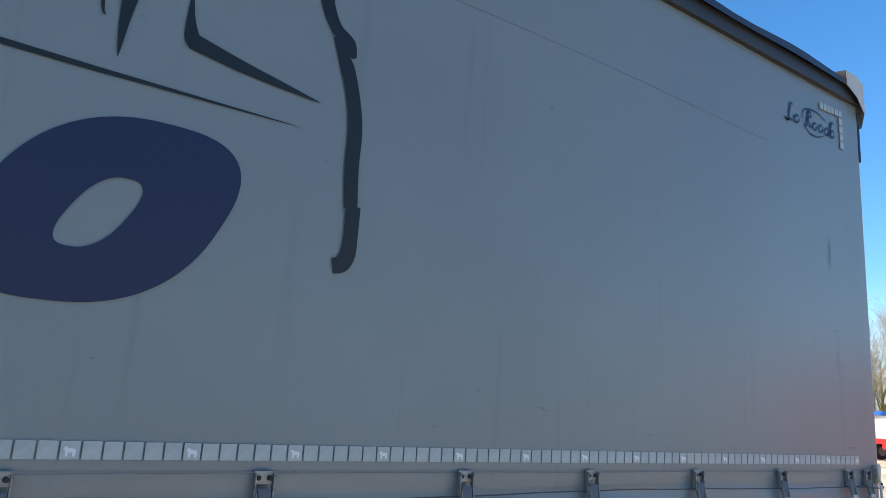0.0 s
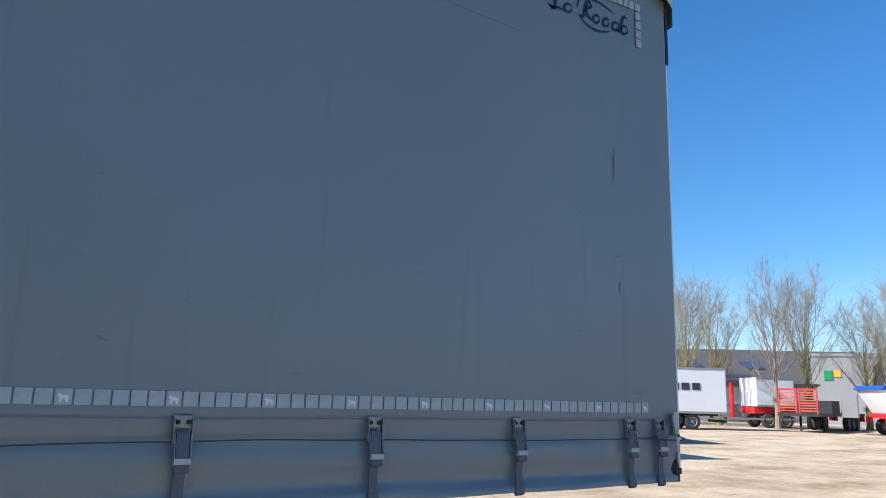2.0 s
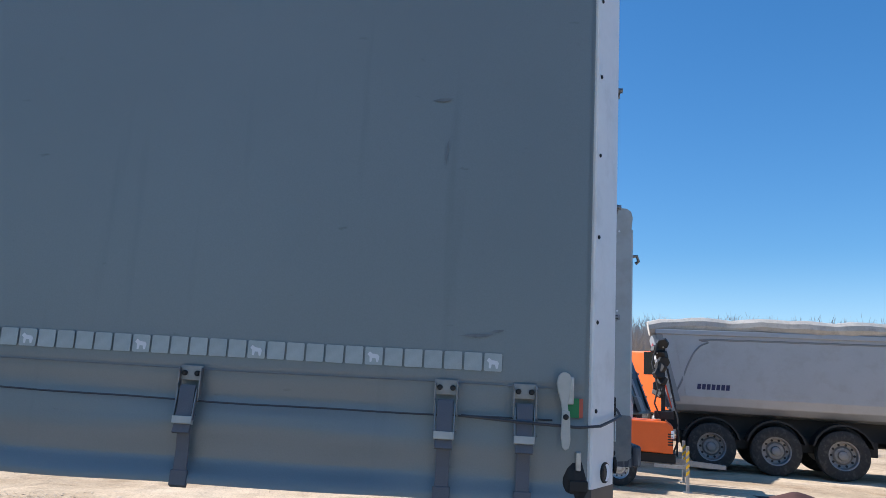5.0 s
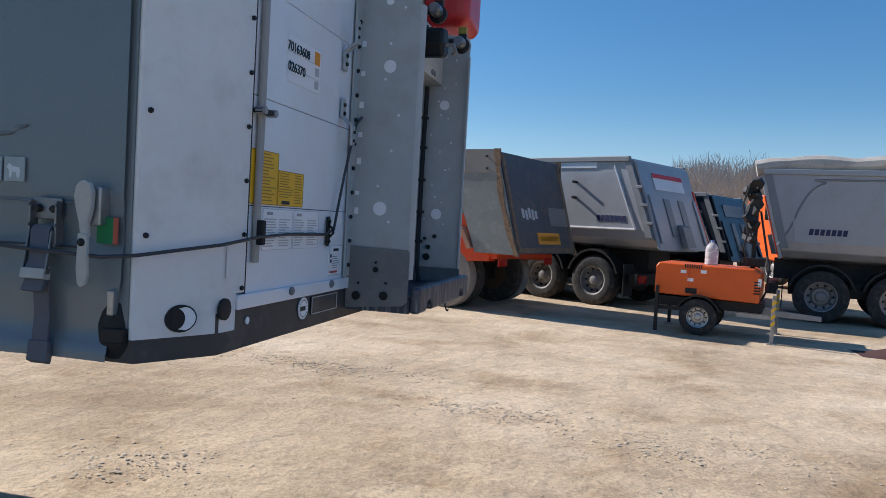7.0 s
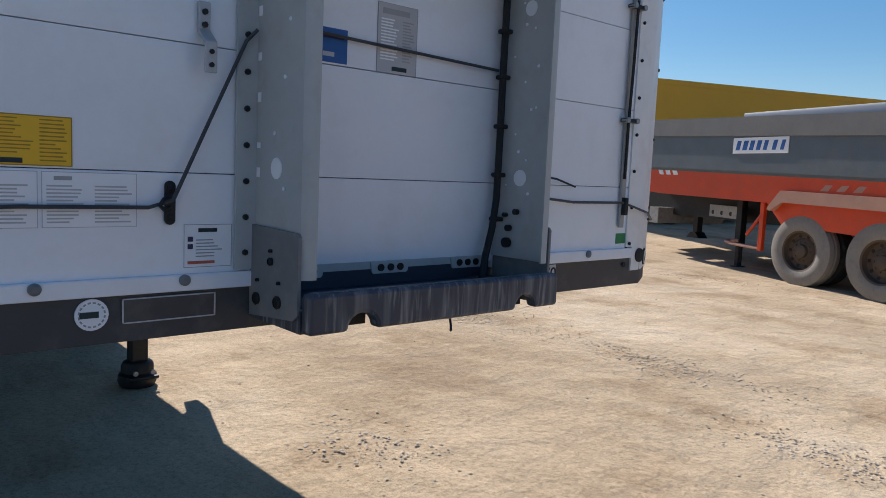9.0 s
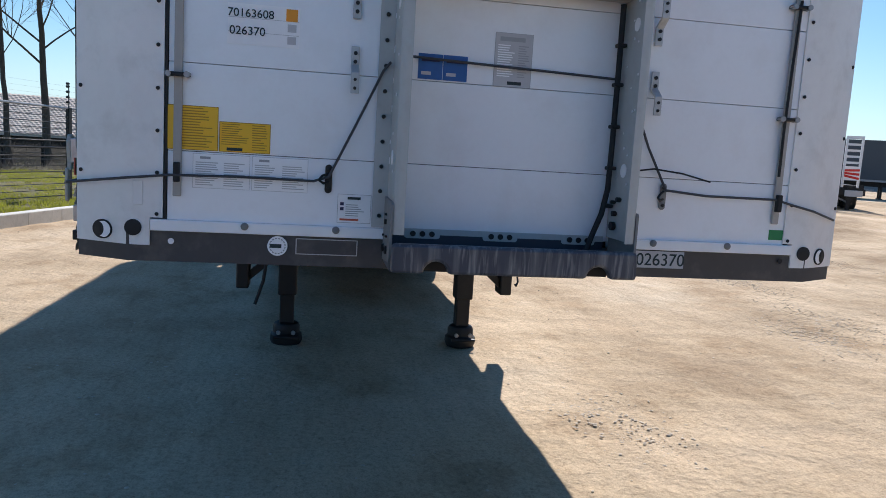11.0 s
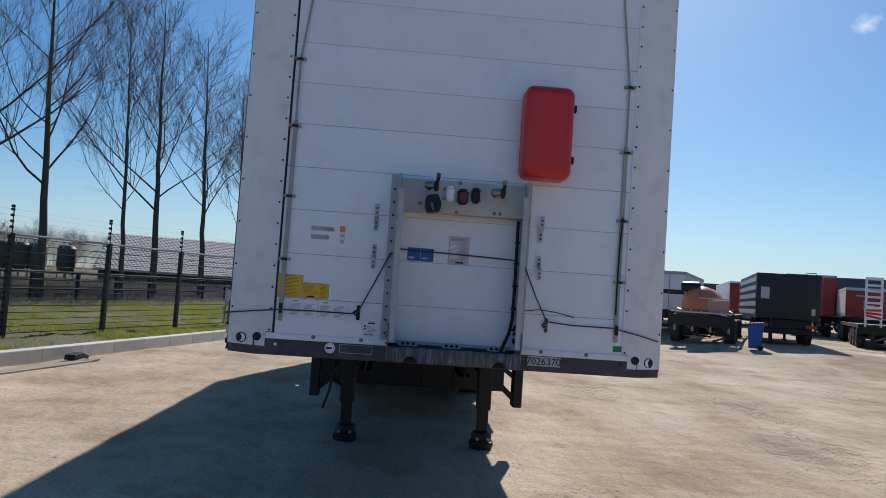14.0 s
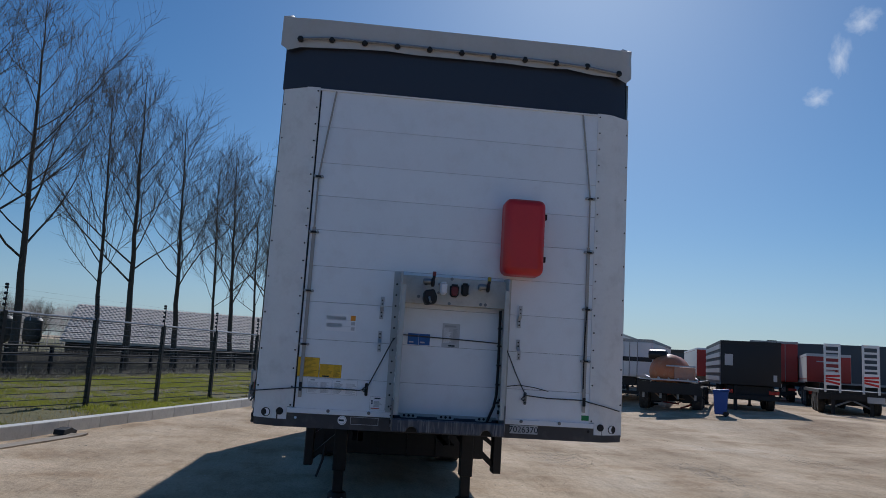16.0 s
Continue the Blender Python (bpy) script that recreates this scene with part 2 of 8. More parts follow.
M_PLATE = mat("scuffed_grey_plate", (0.2, 0.205, 0.205), 0.6, vary=0.2, scale=9, dirt=(0.36, 0.32, 0.27), dirt_amount=0.4)
M_RAIL = mat("grey_brown_rail", (0.4, 0.38, 0.35), 0.5, vary=0.1, scale=5)
M_BUMPER = mat("dark_grey_bumper", (0.056, 0.055, 0.058), 0.55, vary=0.15, scale=4, dirt=(0.22, 0.2, 0.17), dirt_amount=0.35)
def tray_material():
    """Dark blue-grey paint rubbed through in upright scratches."""
    m = mat("scratched_blue_grey_tray", (0.06, 0.067, 0.088), 0.5, 0.2, vary=0.25, scale=6)
    n, l = m.node_tree.nodes, m.node_tree.links
    b = n["Principled BSDF"]
    co = n.new("ShaderNodeTexCoord")
    mp = n.new("ShaderNodeMapping")
    mp.inputs["Scale"].default_value = (1.0, 1.0, 0.09)
    l.new(co.outputs["Object"], mp.inputs["Vector"])
    fac = None
    for scale, lo, hi, amount in ((95, 0.52, 0.72, 0.7), (24, 0.5, 0.72, 0.55)):
        t = n.new("ShaderNodeTexNoise")
        t.inputs["Scale"].default_value = scale
        t.inputs["Detail"].default_value = 5
        l.new(mp.outputs[0], t.inputs["Vector"])
        r = n.new("ShaderNodeMapRange")
        r.inputs["From Min"].default_value = lo
        r.inputs["From Max"].default_value = hi
        r.inputs["To Max"].default_value = amount
        l.new(t.outputs["Fac"], r.inputs["Value"])
        x = n.new("ShaderNodeMix")
        x.data_type = "RGBA"
        l.new(r.outputs[0], x.inputs["Factor"])
        l.new(fac or b.inputs["Base Color"].links[0].from_socket, x.inputs["A"])
        x.inputs["B"].default_value = (0.33, 0.33, 0.33, 1)
        fac = x.outputs["Result"]
    l.new(fac, b.inputs["Base Color"])
    return m


M_TRAY = tray_material()
M_SOCKET_PLATE = mat("beige_socket_plate", (0.6, 0.55, 0.47), 0.5, vary=0.1, scale=8, dirt=(0.34, 0.28, 0.2), dirt_amount=0.4)
M_DARK_BAND = mat("dark_blue_front_strip", (0.03, 0.036, 0.055), 0.5, vary=0.08, scale=2)
M_TARP = mat("off_white_tarp", (0.56, 0.535, 0.5), 0.55, vary=0.06, scale=3, dirt=(0.45, 0.38, 0.28), dirt_amount=0.3)
M_ROLL = mat("rolled_beige_tarp", (0.5, 0.46, 0.4), 0.6, vary=0.25, scale=2.5, bump=0.4, dirt=(0.2, 0.17, 0.13), dirt_amount=0.5)
M_TOP_RAIL = mat("dark_brown_rail", (0.05, 0.046, 0.045), 0.5, 0.2, vary=0.2, scale=4)
M_RED_BOX = mat("red_plastic", (0.6, 0.018, 0.016), 0.4, vary=0.06, scale=6, coat=0.2)
M_YELLOW_STICKER = mat("yellow_sticker", (0.9, 0.53, 0.02), 0.45, vary=0.05)
M_DARK_YELLOW = mat("brown_yellow_print", (0.4, 0.22, 0.012), 0.5)
M_PAPER = mat("white_sticker", (0.93, 0.93, 0.94), 0.5, vary=0.03)
M_PALE_PAPER = mat("pale_grey_sticker", (0.52, 0.52, 0.53), 0.5, vary=0.05)
M_INK = mat("dark_ink", (0.012, 0.03, 0.035), 0.6)
M_GREY_INK = mat("grey_ink", (0.36, 0.37, 0.38), 0.6)
M_ORANGE_STICKER = mat("orange_sticker", (0.85, 0.33, 0.02), 0.5)
M_BLUE_STICKER = mat("blue_sticker", (0.02, 0.11, 0.36), 0.4, vary=0.15, scale=30)
M_DARK_RED = mat("dark_red_plastic", (0.16, 0.02, 0.02), 0.45, vary=0.15, scale=20)
M_OLIVE = mat("olive_yellow_plastic", (0.33, 0.26, 0.03), 0.5, vary=0.15, scale=20)
M_GREEN_STICKER = mat("green_sticker", (0.015, 0.22, 0.07), 0.45)
M_RED_STICKER = mat("red_sticker", (0.5, 0.1, 0.06), 0.45)
M_TYRE = mat("dusty_tyre", (0.032, 0.031, 0.03), 0.85, vary=0.25, scale=4, dirt=(0.17, 0.155, 0.13), dirt_amount=0.5)
M_PALE_TYRE = mat("dust_covered_tyre", (0.26, 0.24, 0.215), 0.9, vary=0.15, scale=5, dirt=(0.12, 0.11, 0.1), dirt_amount=0.4)
M_RIM = mat("rim", (0.27, 0.265, 0.26), 0.55, 0.4, vary=0.2, scale=9, dirt=(0.13, 0.1, 0.08))
M_RUSTY_RIM = mat("rusty_rim", (0.1, 0.07, 0.05), 0.7, 0.2, vary=0.25, scale=9, dirt=(0.12, 0.07, 0.04))
M_ORANGE = mat("orange_paint", (0.8, 0.125, 0.012), 0.4, vary=0.07, scale=3, coat=0.2)
M_ORANGE_RED = mat("orange_red_paint", (0.68, 0.065, 0.012), 0.45, vary=0.12, scale=3, dirt=(0.3, 0.12, 0.07), dirt_amount=0.35)
M_MUDGUARD = mat("faded_pink_mudguard", (0.5, 0.27, 0.19), 0.6, vary=0.12, scale=4, dirt=(0.4, 0.33, 0.27))
M_TIPPER_GREY = mat("blue_grey_steel_body", (0.125, 0.15, 0.168), 0.5, 0.1, vary=0.2, scale=2.5, dirt=(0.2, 0.17, 0.13), dirt_amount=0.4)
M_TIPPER_DARK = mat("worn_steel_tailgate", (0.095, 0.095, 0.1), 0.55, 0.2, vary=0.35, scale=2.2, dirt=(0.2, 0.14, 0.09), dirt_amount=0.65)
M_TIPPER_RIM = mat("weathered_top_edge", (0.2, 0.195, 0.185), 0.6, vary=0.15, scale=3, dirt=(0.22, 0.15, 0.1))
M_RUST = mat("rusty_brown", (0.2, 0.13, 0.08), 0.85, vary=0.4, scale=9, dirt=(0.34, 0.27, 0.18), dirt_amount=0.7)
M_CHEEK = mat("worn_green_grey_steel", (0.2, 0.22, 0.215), 0.5, 0.1, vary=0.25, scale=2.2, dirt=(0.36, 0.36, 0.34), dirt_amount=0.6)
M_FADED_ORANGE = mat("faded_orange_tank", (0.5, 0.17, 0.07), 0.5, vary=0.2, scale=2, dirt=(0.55, 0.36, 0.22), dirt_amount=0.5)
M_ALU = mat("silver_tipper_body", (0.4, 0.41, 0.43), 0.42, 0.35, vary=0.08, scale=1.5, dirt=(0.3, 0.28, 0.26), dirt_amount=0.4)
M_PALE_ALU = mat("bare_aluminium_bead", (0.62, 0.63, 0.65), 0.4, 0.4, vary=0.1, scale=3)
M_ALU_DARK = mat("grey_tipper_frame", (0.24, 0.25, 0.26), 0.5, 0.3, vary=0.12, scale=3)
M_NAVY = mat("navy_lettering", (0.02, 0.025, 0.09), 0.5)
M_TRUCK_WHITE = mat("white_truck_panel", (0.76, 0.77, 0.78), 0.4, vary=0.04, scale=1, dirt=(0.5, 0.48, 0.44), dirt_amount=0.25)
M_TRUCK_BLACK = mat("black_truck_panel", (0.009, 0.01, 0.013), 0.5, vary=0.15, scale=1.5)
M_TRUCK_RED = mat("red_truck_panel", (0.33, 0.025, 0.02), 0.45, vary=0.1, scale=1.5)
M_TRUCK_YELLOW = mat("yellow_truck_panel", (0.85, 0.4, 0.01), 0.45, vary=0.06, scale=1.2)
M_SLATE_BLUE = mat("blue_grey_cover", (0.17, 0.21, 0.27), 0.55, vary=0.08, scale=2)
M_SLATE = mat("slate_curtain", (0.075, 0.085, 0.095), 0.5, vary=0.1, scale=1)
M_TRUCK_BLUE = mat("blue_truck_panel", (0.02, 0.05, 0.16), 0.4, vary=0.1)
M_DARK_CAB = mat("dark_blue_body_paint", (0.012, 0.017, 0.028), 0.35, vary=0.15, coat=0.3)
M_SIGN_RED = mat("sign_red", (0.6, 0.02, 0.02), 0.45)
M_DARK_LETTER = mat("dark_lettering", (0.03, 0.035, 0.045), 0.5)
M_VAN = mat("dark_grey_van_paint", (0.035, 0.037, 0.04), 0.3, 0.3, vary=0.08, coat=0.5)
M_GLASS_DARK = mat("tinted_glass", (0.012, 0.015, 0.018), 0.08, vary=0.05)
M_LAMP_RED = mat("red_lamp", (0.4, 0.015, 0.01), 0.25)
M_LAMP_ORANGE = mat("amber_lamp", (0.75, 0.25, 0.02), 0.25)
M_BIN = mat("blue_plastic", (0.015, 0.07, 0.32), 0.45, vary=0.06)
M_KERB = mat("concrete_kerb", (0.62, 0.6, 0.55), 0.9, vary=0.12, scale=4, fine=60, bump=0.3, dirt=(0.26, 0.25, 0.21), dirt_amount=0.4, random_value=0.07)
M_GRASS_GROUND = mat("grass_turf", (0.11, 0.1, 0.028), 0.95, vary=0.5, scale=1.6, fine=22, bump=0.9, dirt=(0.17, 0.125, 0.06), dirt_amount=0.5)
M_GRASS = leafy("grass_blades", (0.3, 0.31, 0.042), 0.7, vary=0.5, scale=1.3, fine=6)
M_DRY_GRASS = leafy("dry_grass", (0.36, 0.29, 0.13), 0.8, vary=0.3, scale=2.0)
M_FENCE = mat("black_coated_fence", (0.016, 0.018, 0.017), 0.5, vary=0.15)
M_WIRE = mat("galvanised_wire", (0.1, 0.1, 0.105), 0.6, 0.1, vary=0.1)
M_BARK = mat("dark_bark", (0.085, 0.068, 0.05), 0.9, vary=0.3, scale=6, bump=0.4)
M_TWIG = mat("brown_twigs", (0.13, 0.1, 0.075), 0.9, vary=0.2, scale=1)
M_BRUSH = mat("dark_brown_brush", (0.05, 0.042, 0.03), 0.95, vary=0.4, scale=0.6)
M_PALE_BARK = mat("pale_bark", (0.22, 0.18, 0.13), 0.9, vary=0.25, scale=4, bump=0.3)
M_MOSS_BARK = mat("mossy_bark", (0.24, 0.2, 0.06), 0.9, vary=0.25, scale=4, bump=0.3)
M_FAR_TWIG = mat("grey_brown_twigs", (0.25, 0.22, 0.17), 0.95, vary=0.2, scale=0.4)
# skyline twigs lightened in colour to stand for haze over the distance
M_WOOD_FAR = mat("haze_paled_twigs", (0.42, 0.37, 0.33), 0.95, vary=0.25, scale=0.1)
M_ROOF_TILE = mat("pale_roof_tile", (0.66, 0.54, 0.44), 0.8, vary=0.22, scale=1.6, fine=5, dirt=(0.3, 0.27, 0.22))
M_BARN_WALL = mat("dark_timber_wall", (0.022, 0.02, 0.018), 0.85, vary=0.2, scale=1)
M_TANK = mat("dark_tank", (0.085, 0.075, 0.06), 0.6, vary=0.2)
M_BUILDING_GREY = mat("grey_cladding", (0.24, 0.245, 0.25), 0.7, vary=0.06, scale=0.5)
M_BUILDING_DARK = mat("dark_brown_roof", (0.085, 0.075, 0.068), 0.8, vary=0.2, scale=0.3)
M_WINDOW_FAR = mat("dark_window", (0.05, 0.055, 0.065), 0.2)
M_WOOD = mat("weathered_board", (0.33, 0.27, 0.2), 0.85, vary=0.2, scale=6, bump=0.3)
M_PLASTIC_CLEAR = glass_material("clear_plastic", (0.93, 0.97, 0.99), 0.15)
M_WATER = mat("bottle_cap", (0.1, 0.2, 0.5), 0.4)


# ---- mesh helpers ----
def add_box(bm, x0, x1, y0, y1, z0, z1):
    v = [bm.verts.new((x, y, z)) for x in (x0, x1) for y in (y0, y1) for z in (z0, z1)]
    for q in ((0, 1, 3, 2), (4, 6, 7, 5), (0, 4, 5, 1), (2, 3, 7, 6), (0, 2, 6, 4), (1, 5, 7, 3)):
        bm.faces.new([v[i] for i in q])
    return bm


def box(x0, x1, y0, y1, z0, z1):
    return add_box(bmesh.new(), x0, x1, y0, y1, z0, z1)


def add_prism(bm, pts, axis, a, b):
    """A polygon pushed along an axis from a to b. pts are the other two coordinates, in order."""
    k = "xyz".index(axis)

    def place(p, c):
        q = list(p)
        q.insert(k, c)
        return q
    lo = [bm.verts.new(place(p, a)) for p in pts]
    hi = [bm.verts.new(place(p, b)) for p in pts]
    n = len(pts)
    for i in range(n):
        bm.faces.new((lo[i], lo[(i + 1) % n], hi[(i + 1) % n], hi[i]))
    bm.faces.new(list(reversed(lo)))
    bm.faces.new(hi)
    return bm


def prism(pts, axis, a, b):
    return add_prism(bmesh.new(), pts, axis, a, b)


def add_tube(bm, pts, radii, n=6, caps=True):
    """A tube along points; radii is one number or one for each point."""
    pts = [Vector(p) for p in pts]
    if not hasattr(radii, "__len__"):
        radii = [radii] * len(pts)
    rings = []
    side = None
    for i, p in enumerate(pts):
        d = (pts[min(i + 1, len(pts) - 1)] - pts[max(i - 1, 0)]).normalized()
        if side is None:
            side = d.orthogonal().normalized()
        else:
            side = (side - d * side.dot(d))
            side = side.normalized() if side.length > 1e-6 else d.orthogonal().normalized()
        up = d.cross(side)
        rings.append([bm.verts.new(p + (side * math.cos(2 * math.pi * k / n) + up * math.sin(2 * math.pi * k / n)) * radii[i]) for k in range(n)])
    for a, b in zip(rings, rings[1:]):
        for k in range(n):
            bm.faces.new((a[k], a[(k + 1) % n], b[(k + 1) % n], b[k]))
    if caps:
        bm.faces.new(list(reversed(rings[0])))
        bm.faces.new(rings[-1])
    return bm


def tube(pts, radii, n=6):
    return add_tube(bmesh.new(), pts, radii, n)


def add_lathe(bm, profile, centre, axis="y", n=28):
    """A profile of (radius, along) turned about an axis through centre; ends closed where the radius is not zero."""
    k = "xyz".index(axis)
    rings = []
    for r, h in profile:
        ring = []
        for i in range(n):
            a = 2 * math.pi * i / n
            q = [r * math.cos(a), r * math.sin(a)]
            q.insert(k, h)
            ring.append(bm.verts.new([q[j] + centre[j] for j in range(3)]))
        rings.append(ring)
    for a, b in zip(rings, rings[1:]):
        for i in range(n):
            bm.faces.new((a[i], a[(i + 1) % n], b[(i + 1) % n], b[i]))
    bm.faces.new(rings[0])
    bm.faces.new(rings[-1])
    return bm


def ring_lathe(profile, n=36):
    """A closed profile of (radius, along) turned about the y axis: a ring with an open middle."""
    bm = bmesh.new()
    rings = [[bm.verts.new((r * math.cos(2 * math.pi * i / n), h, r * math.sin(2 * math.pi * i / n))) for i in range(n)] for r, h in profile]
    for a, b in zip(rings, rings[1:] + rings[:1]):
        for i in range(n):
            bm.faces.new((a[i], a[(i + 1) % n], b[(i + 1) % n], b[i]))
    return bm


def lathe(profile, centre=(0, 0, 0), axis="y", n=28):
    return add_lathe(bmesh.new(), profile, centre, axis, n)


def finish(bm, bevel=0.0, sharp=35):
    bmesh.ops.recalc_face_normals(bm, faces=bm.faces)
    max_area = max((f.calc_area() for f in bm.faces), default=0)
    if bevel:
        edges = [e for e in bm.edges if len(e.link_faces) == 2 and e.calc_face_angle(0) > radians(30)]
        bmesh.ops.bevel(bm, geom=edges, offset=bevel, segments=2 if bevel < 0.02 else 4, affect="EDGES", profile=0.5, clamp_overlap=True)
    for f in bm.faces:
        f.smooth = not bevel or (bevel >= 0.02 and f.calc_area() < 0.25 * max_area)
    for e in bm.edges:
        e.smooth = not (len(e.link_faces) == 2 and e.calc_face_angle(0) > radians(sharp))
    me = bpy.data.meshes.new("mesh")
    bm.to_mesh(me)
    bm.free()
    return me


def put(name, me, material, parent=None, m=None, label=""):
    """An object on an existing mesh."""
    if material and not me.materials:
        me.materials.append(material)
    ob = new(name, me)
    ob.parent = parent
    if m is not None:
        ob.matrix_basis = m
    if label:
        ob["label"] = label
    return ob


def part(name, bm, material, parent=None, label="", bevel=0.0, m=None):
    return put(name, finish(bm, bevel), material, parent, m, label)


def thing(name, label, category, m=None, group="", kind=""):
    ob = new(name)
    ob.empty_display_size = 0.2
    if m is not None:
        ob.matrix_basis = m
    return tagged(ob, label, category, group, kind)


def solid(name, bm, material, label, category="", group="", kind="", bevel=0.0, m=None):
    """A thing of one mesh."""
    return tagged(part(name, bm, material, None, "", bevel, m), label, category, group, kind)


def text_mesh(body, size, depth=0.0008, bold=0.0):
    cu = bpy.data.curves.new("text", "FONT")
    cu.body, cu.size, cu.extrude, cu.offset = body, size, depth, bold
    cu.align_x, cu.align_y = "CENTER", "CENTER"
    ob = bpy.data.objects.new("text", cu)
    scene.collection.objects.link(ob)
    me = bpy.data.meshes.new_from_object(ob.evaluated_get(bpy.context.evaluated_depsgraph_get()))
    bpy.data.objects.remove(ob)
    bpy.data.curves.remove(cu)
    return me


def smoothstep(a, b, x):
    t = min(1.0, max(0.0, (x - a) / (b - a)))
    return t * t * (3 - 2 * t)


def gz(x, y):
    """Height of the yard: it rises gently towards its far edge."""
    return 0.45 * smoothstep(17, 26, y) * (1 - smoothstep(-14, -20, x)) * (1 - smoothstep(8, 22, x)) + 0.45 * smoothstep(9, 16, y) * smoothstep(-14, -20, x) + 0.42 * math.exp(-((x + 10) / 6.0) ** 2 - ((y - 18.5) / 5.0) ** 2)


# ---- ground ----
def spread(lo, hi, fine_lo, fine_hi, step, grow=1.35):
    vals = list(np.arange(fine_lo, fine_hi + 0.001, step))
    s, v = step, fine_hi
    while v < hi:
        s *= grow
        v += s
        vals.append(v)
    s, v = step, fine_lo
    while v > lo:
        s *= grow
        v -= s
        vals.insert(0, v)
    return vals


def build_ground():
    xs = spread(-1800, 1800, -14, 12, 0.16, 1.25)
    ys = spread(-1800, 1800, -6, 14, 0.16, 1.25)
    verts = []
    for y in ys:
        for x in xs:
            z = gz(x, y)
            if abs(x) < 30 and abs(y) < 30:
                z += 0.018 * noise.noise((x * 0.5, y * 0.5, 0)) + 0.012 * noise.noise((x * 1.9, y * 1.9, 3))
            verts.append((x, y, z))
    n = len(xs)
    faces = [(j * n + i, j * n + i + 1, (j + 1) * n + i + 1, (j + 1) * n + i) for j in range(len(ys) - 1) for i in range(n - 1)]
    me = bpy.data.meshes.new("ground")
    me.from_pydata(verts, [], faces)
    for p in me.polygons:
        p.use_smooth = True
    g = put("ground", me, M_GROUND)
    tagged(g, "pale sandy dirt yard with scattered gravel and tyre tracks", "ground", kind="structure")


build_ground()


def build_pebbles():
    """Loose stones, thicker in a few gravel patches."""
    rnd = random.Random(5)
    ico = [Vector(v).normalized() for v in ((0, 0, 1), (0.9, 0, 0.4), (0.28, 0.85, 0.4), (-0.72, 0.53, 0.4), (-0.72, -0.53, 0.4), (0.28, -0.85, 0.4), (0.1, 0.1, -1))]
    tri = [(0, 1, 2), (0, 2, 3), (0, 3, 4), (0, 4, 5), (0, 5, 1), (6, 2, 1), (6, 3, 2), (6, 4, 3), (6, 5, 4), (6, 1, 5)]
    verts, faces = [], []

    def stone(x, y, r):
        k = len(verts)
        a = rnd.uniform(0, 6.28)
        sx, sy, sz = r * rnd.uniform(0.7, 1.4), r * rnd.uniform(0.7, 1.2), r * rnd.uniform(0.25, 0.5)
        z = gz(x, y) + 0.018 * noise.noise((x * 0.5, y * 0.5, 0)) + r * 0.15
        for v in ico:
            j = rnd.uniform(0.8, 1.15)
            vx, vy = v.x * sx * j, v.y * sy * j
            verts.append((x + vx * math.cos(a) - vy * math.sin(a), y + vx * math.sin(a) + vy * math.cos(a), z + v.z * sz))
        faces.extend([(p + k, q + k, s + k) for p, q, s in tri])

    for _ in range(7000):
        stone(rnd.uniform(-14, 9), rnd.uniform(-6, 13), rnd.choice((0.004, 0.005, 0.006, 0.007, 0.009, 0.014)))
    patches = ((-1.92, 2.73, 0.6, 0.3, 190), (-4.39, 5.9, 0.9, 0.35, 520), (-2.1, 6.0, 1.2, 0.3, 520), (-0.1, 4.9, 0.9, 0.3, 420), (-2.2, 2.45, 0.35, 0.16, 60),
               (-9.5, 4.6, 1.5, 0.45, 620), (-7.7, 7.1, 1.3, 0.4, 420), (-10.2, 10.6, 1.6, 0.5, 420), (-5.4, 11.8, 1.4, 0.4, 300), (-8.8, 7.1, 1.3, 0.4, 420), (-5.3, 6.7, 1.2, 0.4, 380), (1.4, 4.4, 1.0, 0.3, 360))
    for cx, cy, w, h, n in patches:
        for _ in range(int(n * 1.7)):
            stone(cx + rnd.gauss(0, w * 0.5), cy + rnd.gauss(0, h * 0.6), rnd.choice((0.004, 0.005, 0.006, 0.007, 0.008, 0.01, 0.013, 0.016)))
    me = bpy.data.meshes.new("pebbles")
    me.from_pydata(verts, [], faces)
    tagged(put("pebbles", me, M_STONE), "loose grey and tan pebbles scattered over the dirt", "gravel", kind="stuff")


build_pebbles()

# ---- the curtain-sided semi-trailer ----
TR = thing("semi_trailer", "grey curtain-sided semi-trailer with white front wall, parked on its landing legs", "trailer")
LEN, WID = 13.6, 2.55
FRONT_EDGE = -0.112
CY = 0.02  # plane of the near side curtain


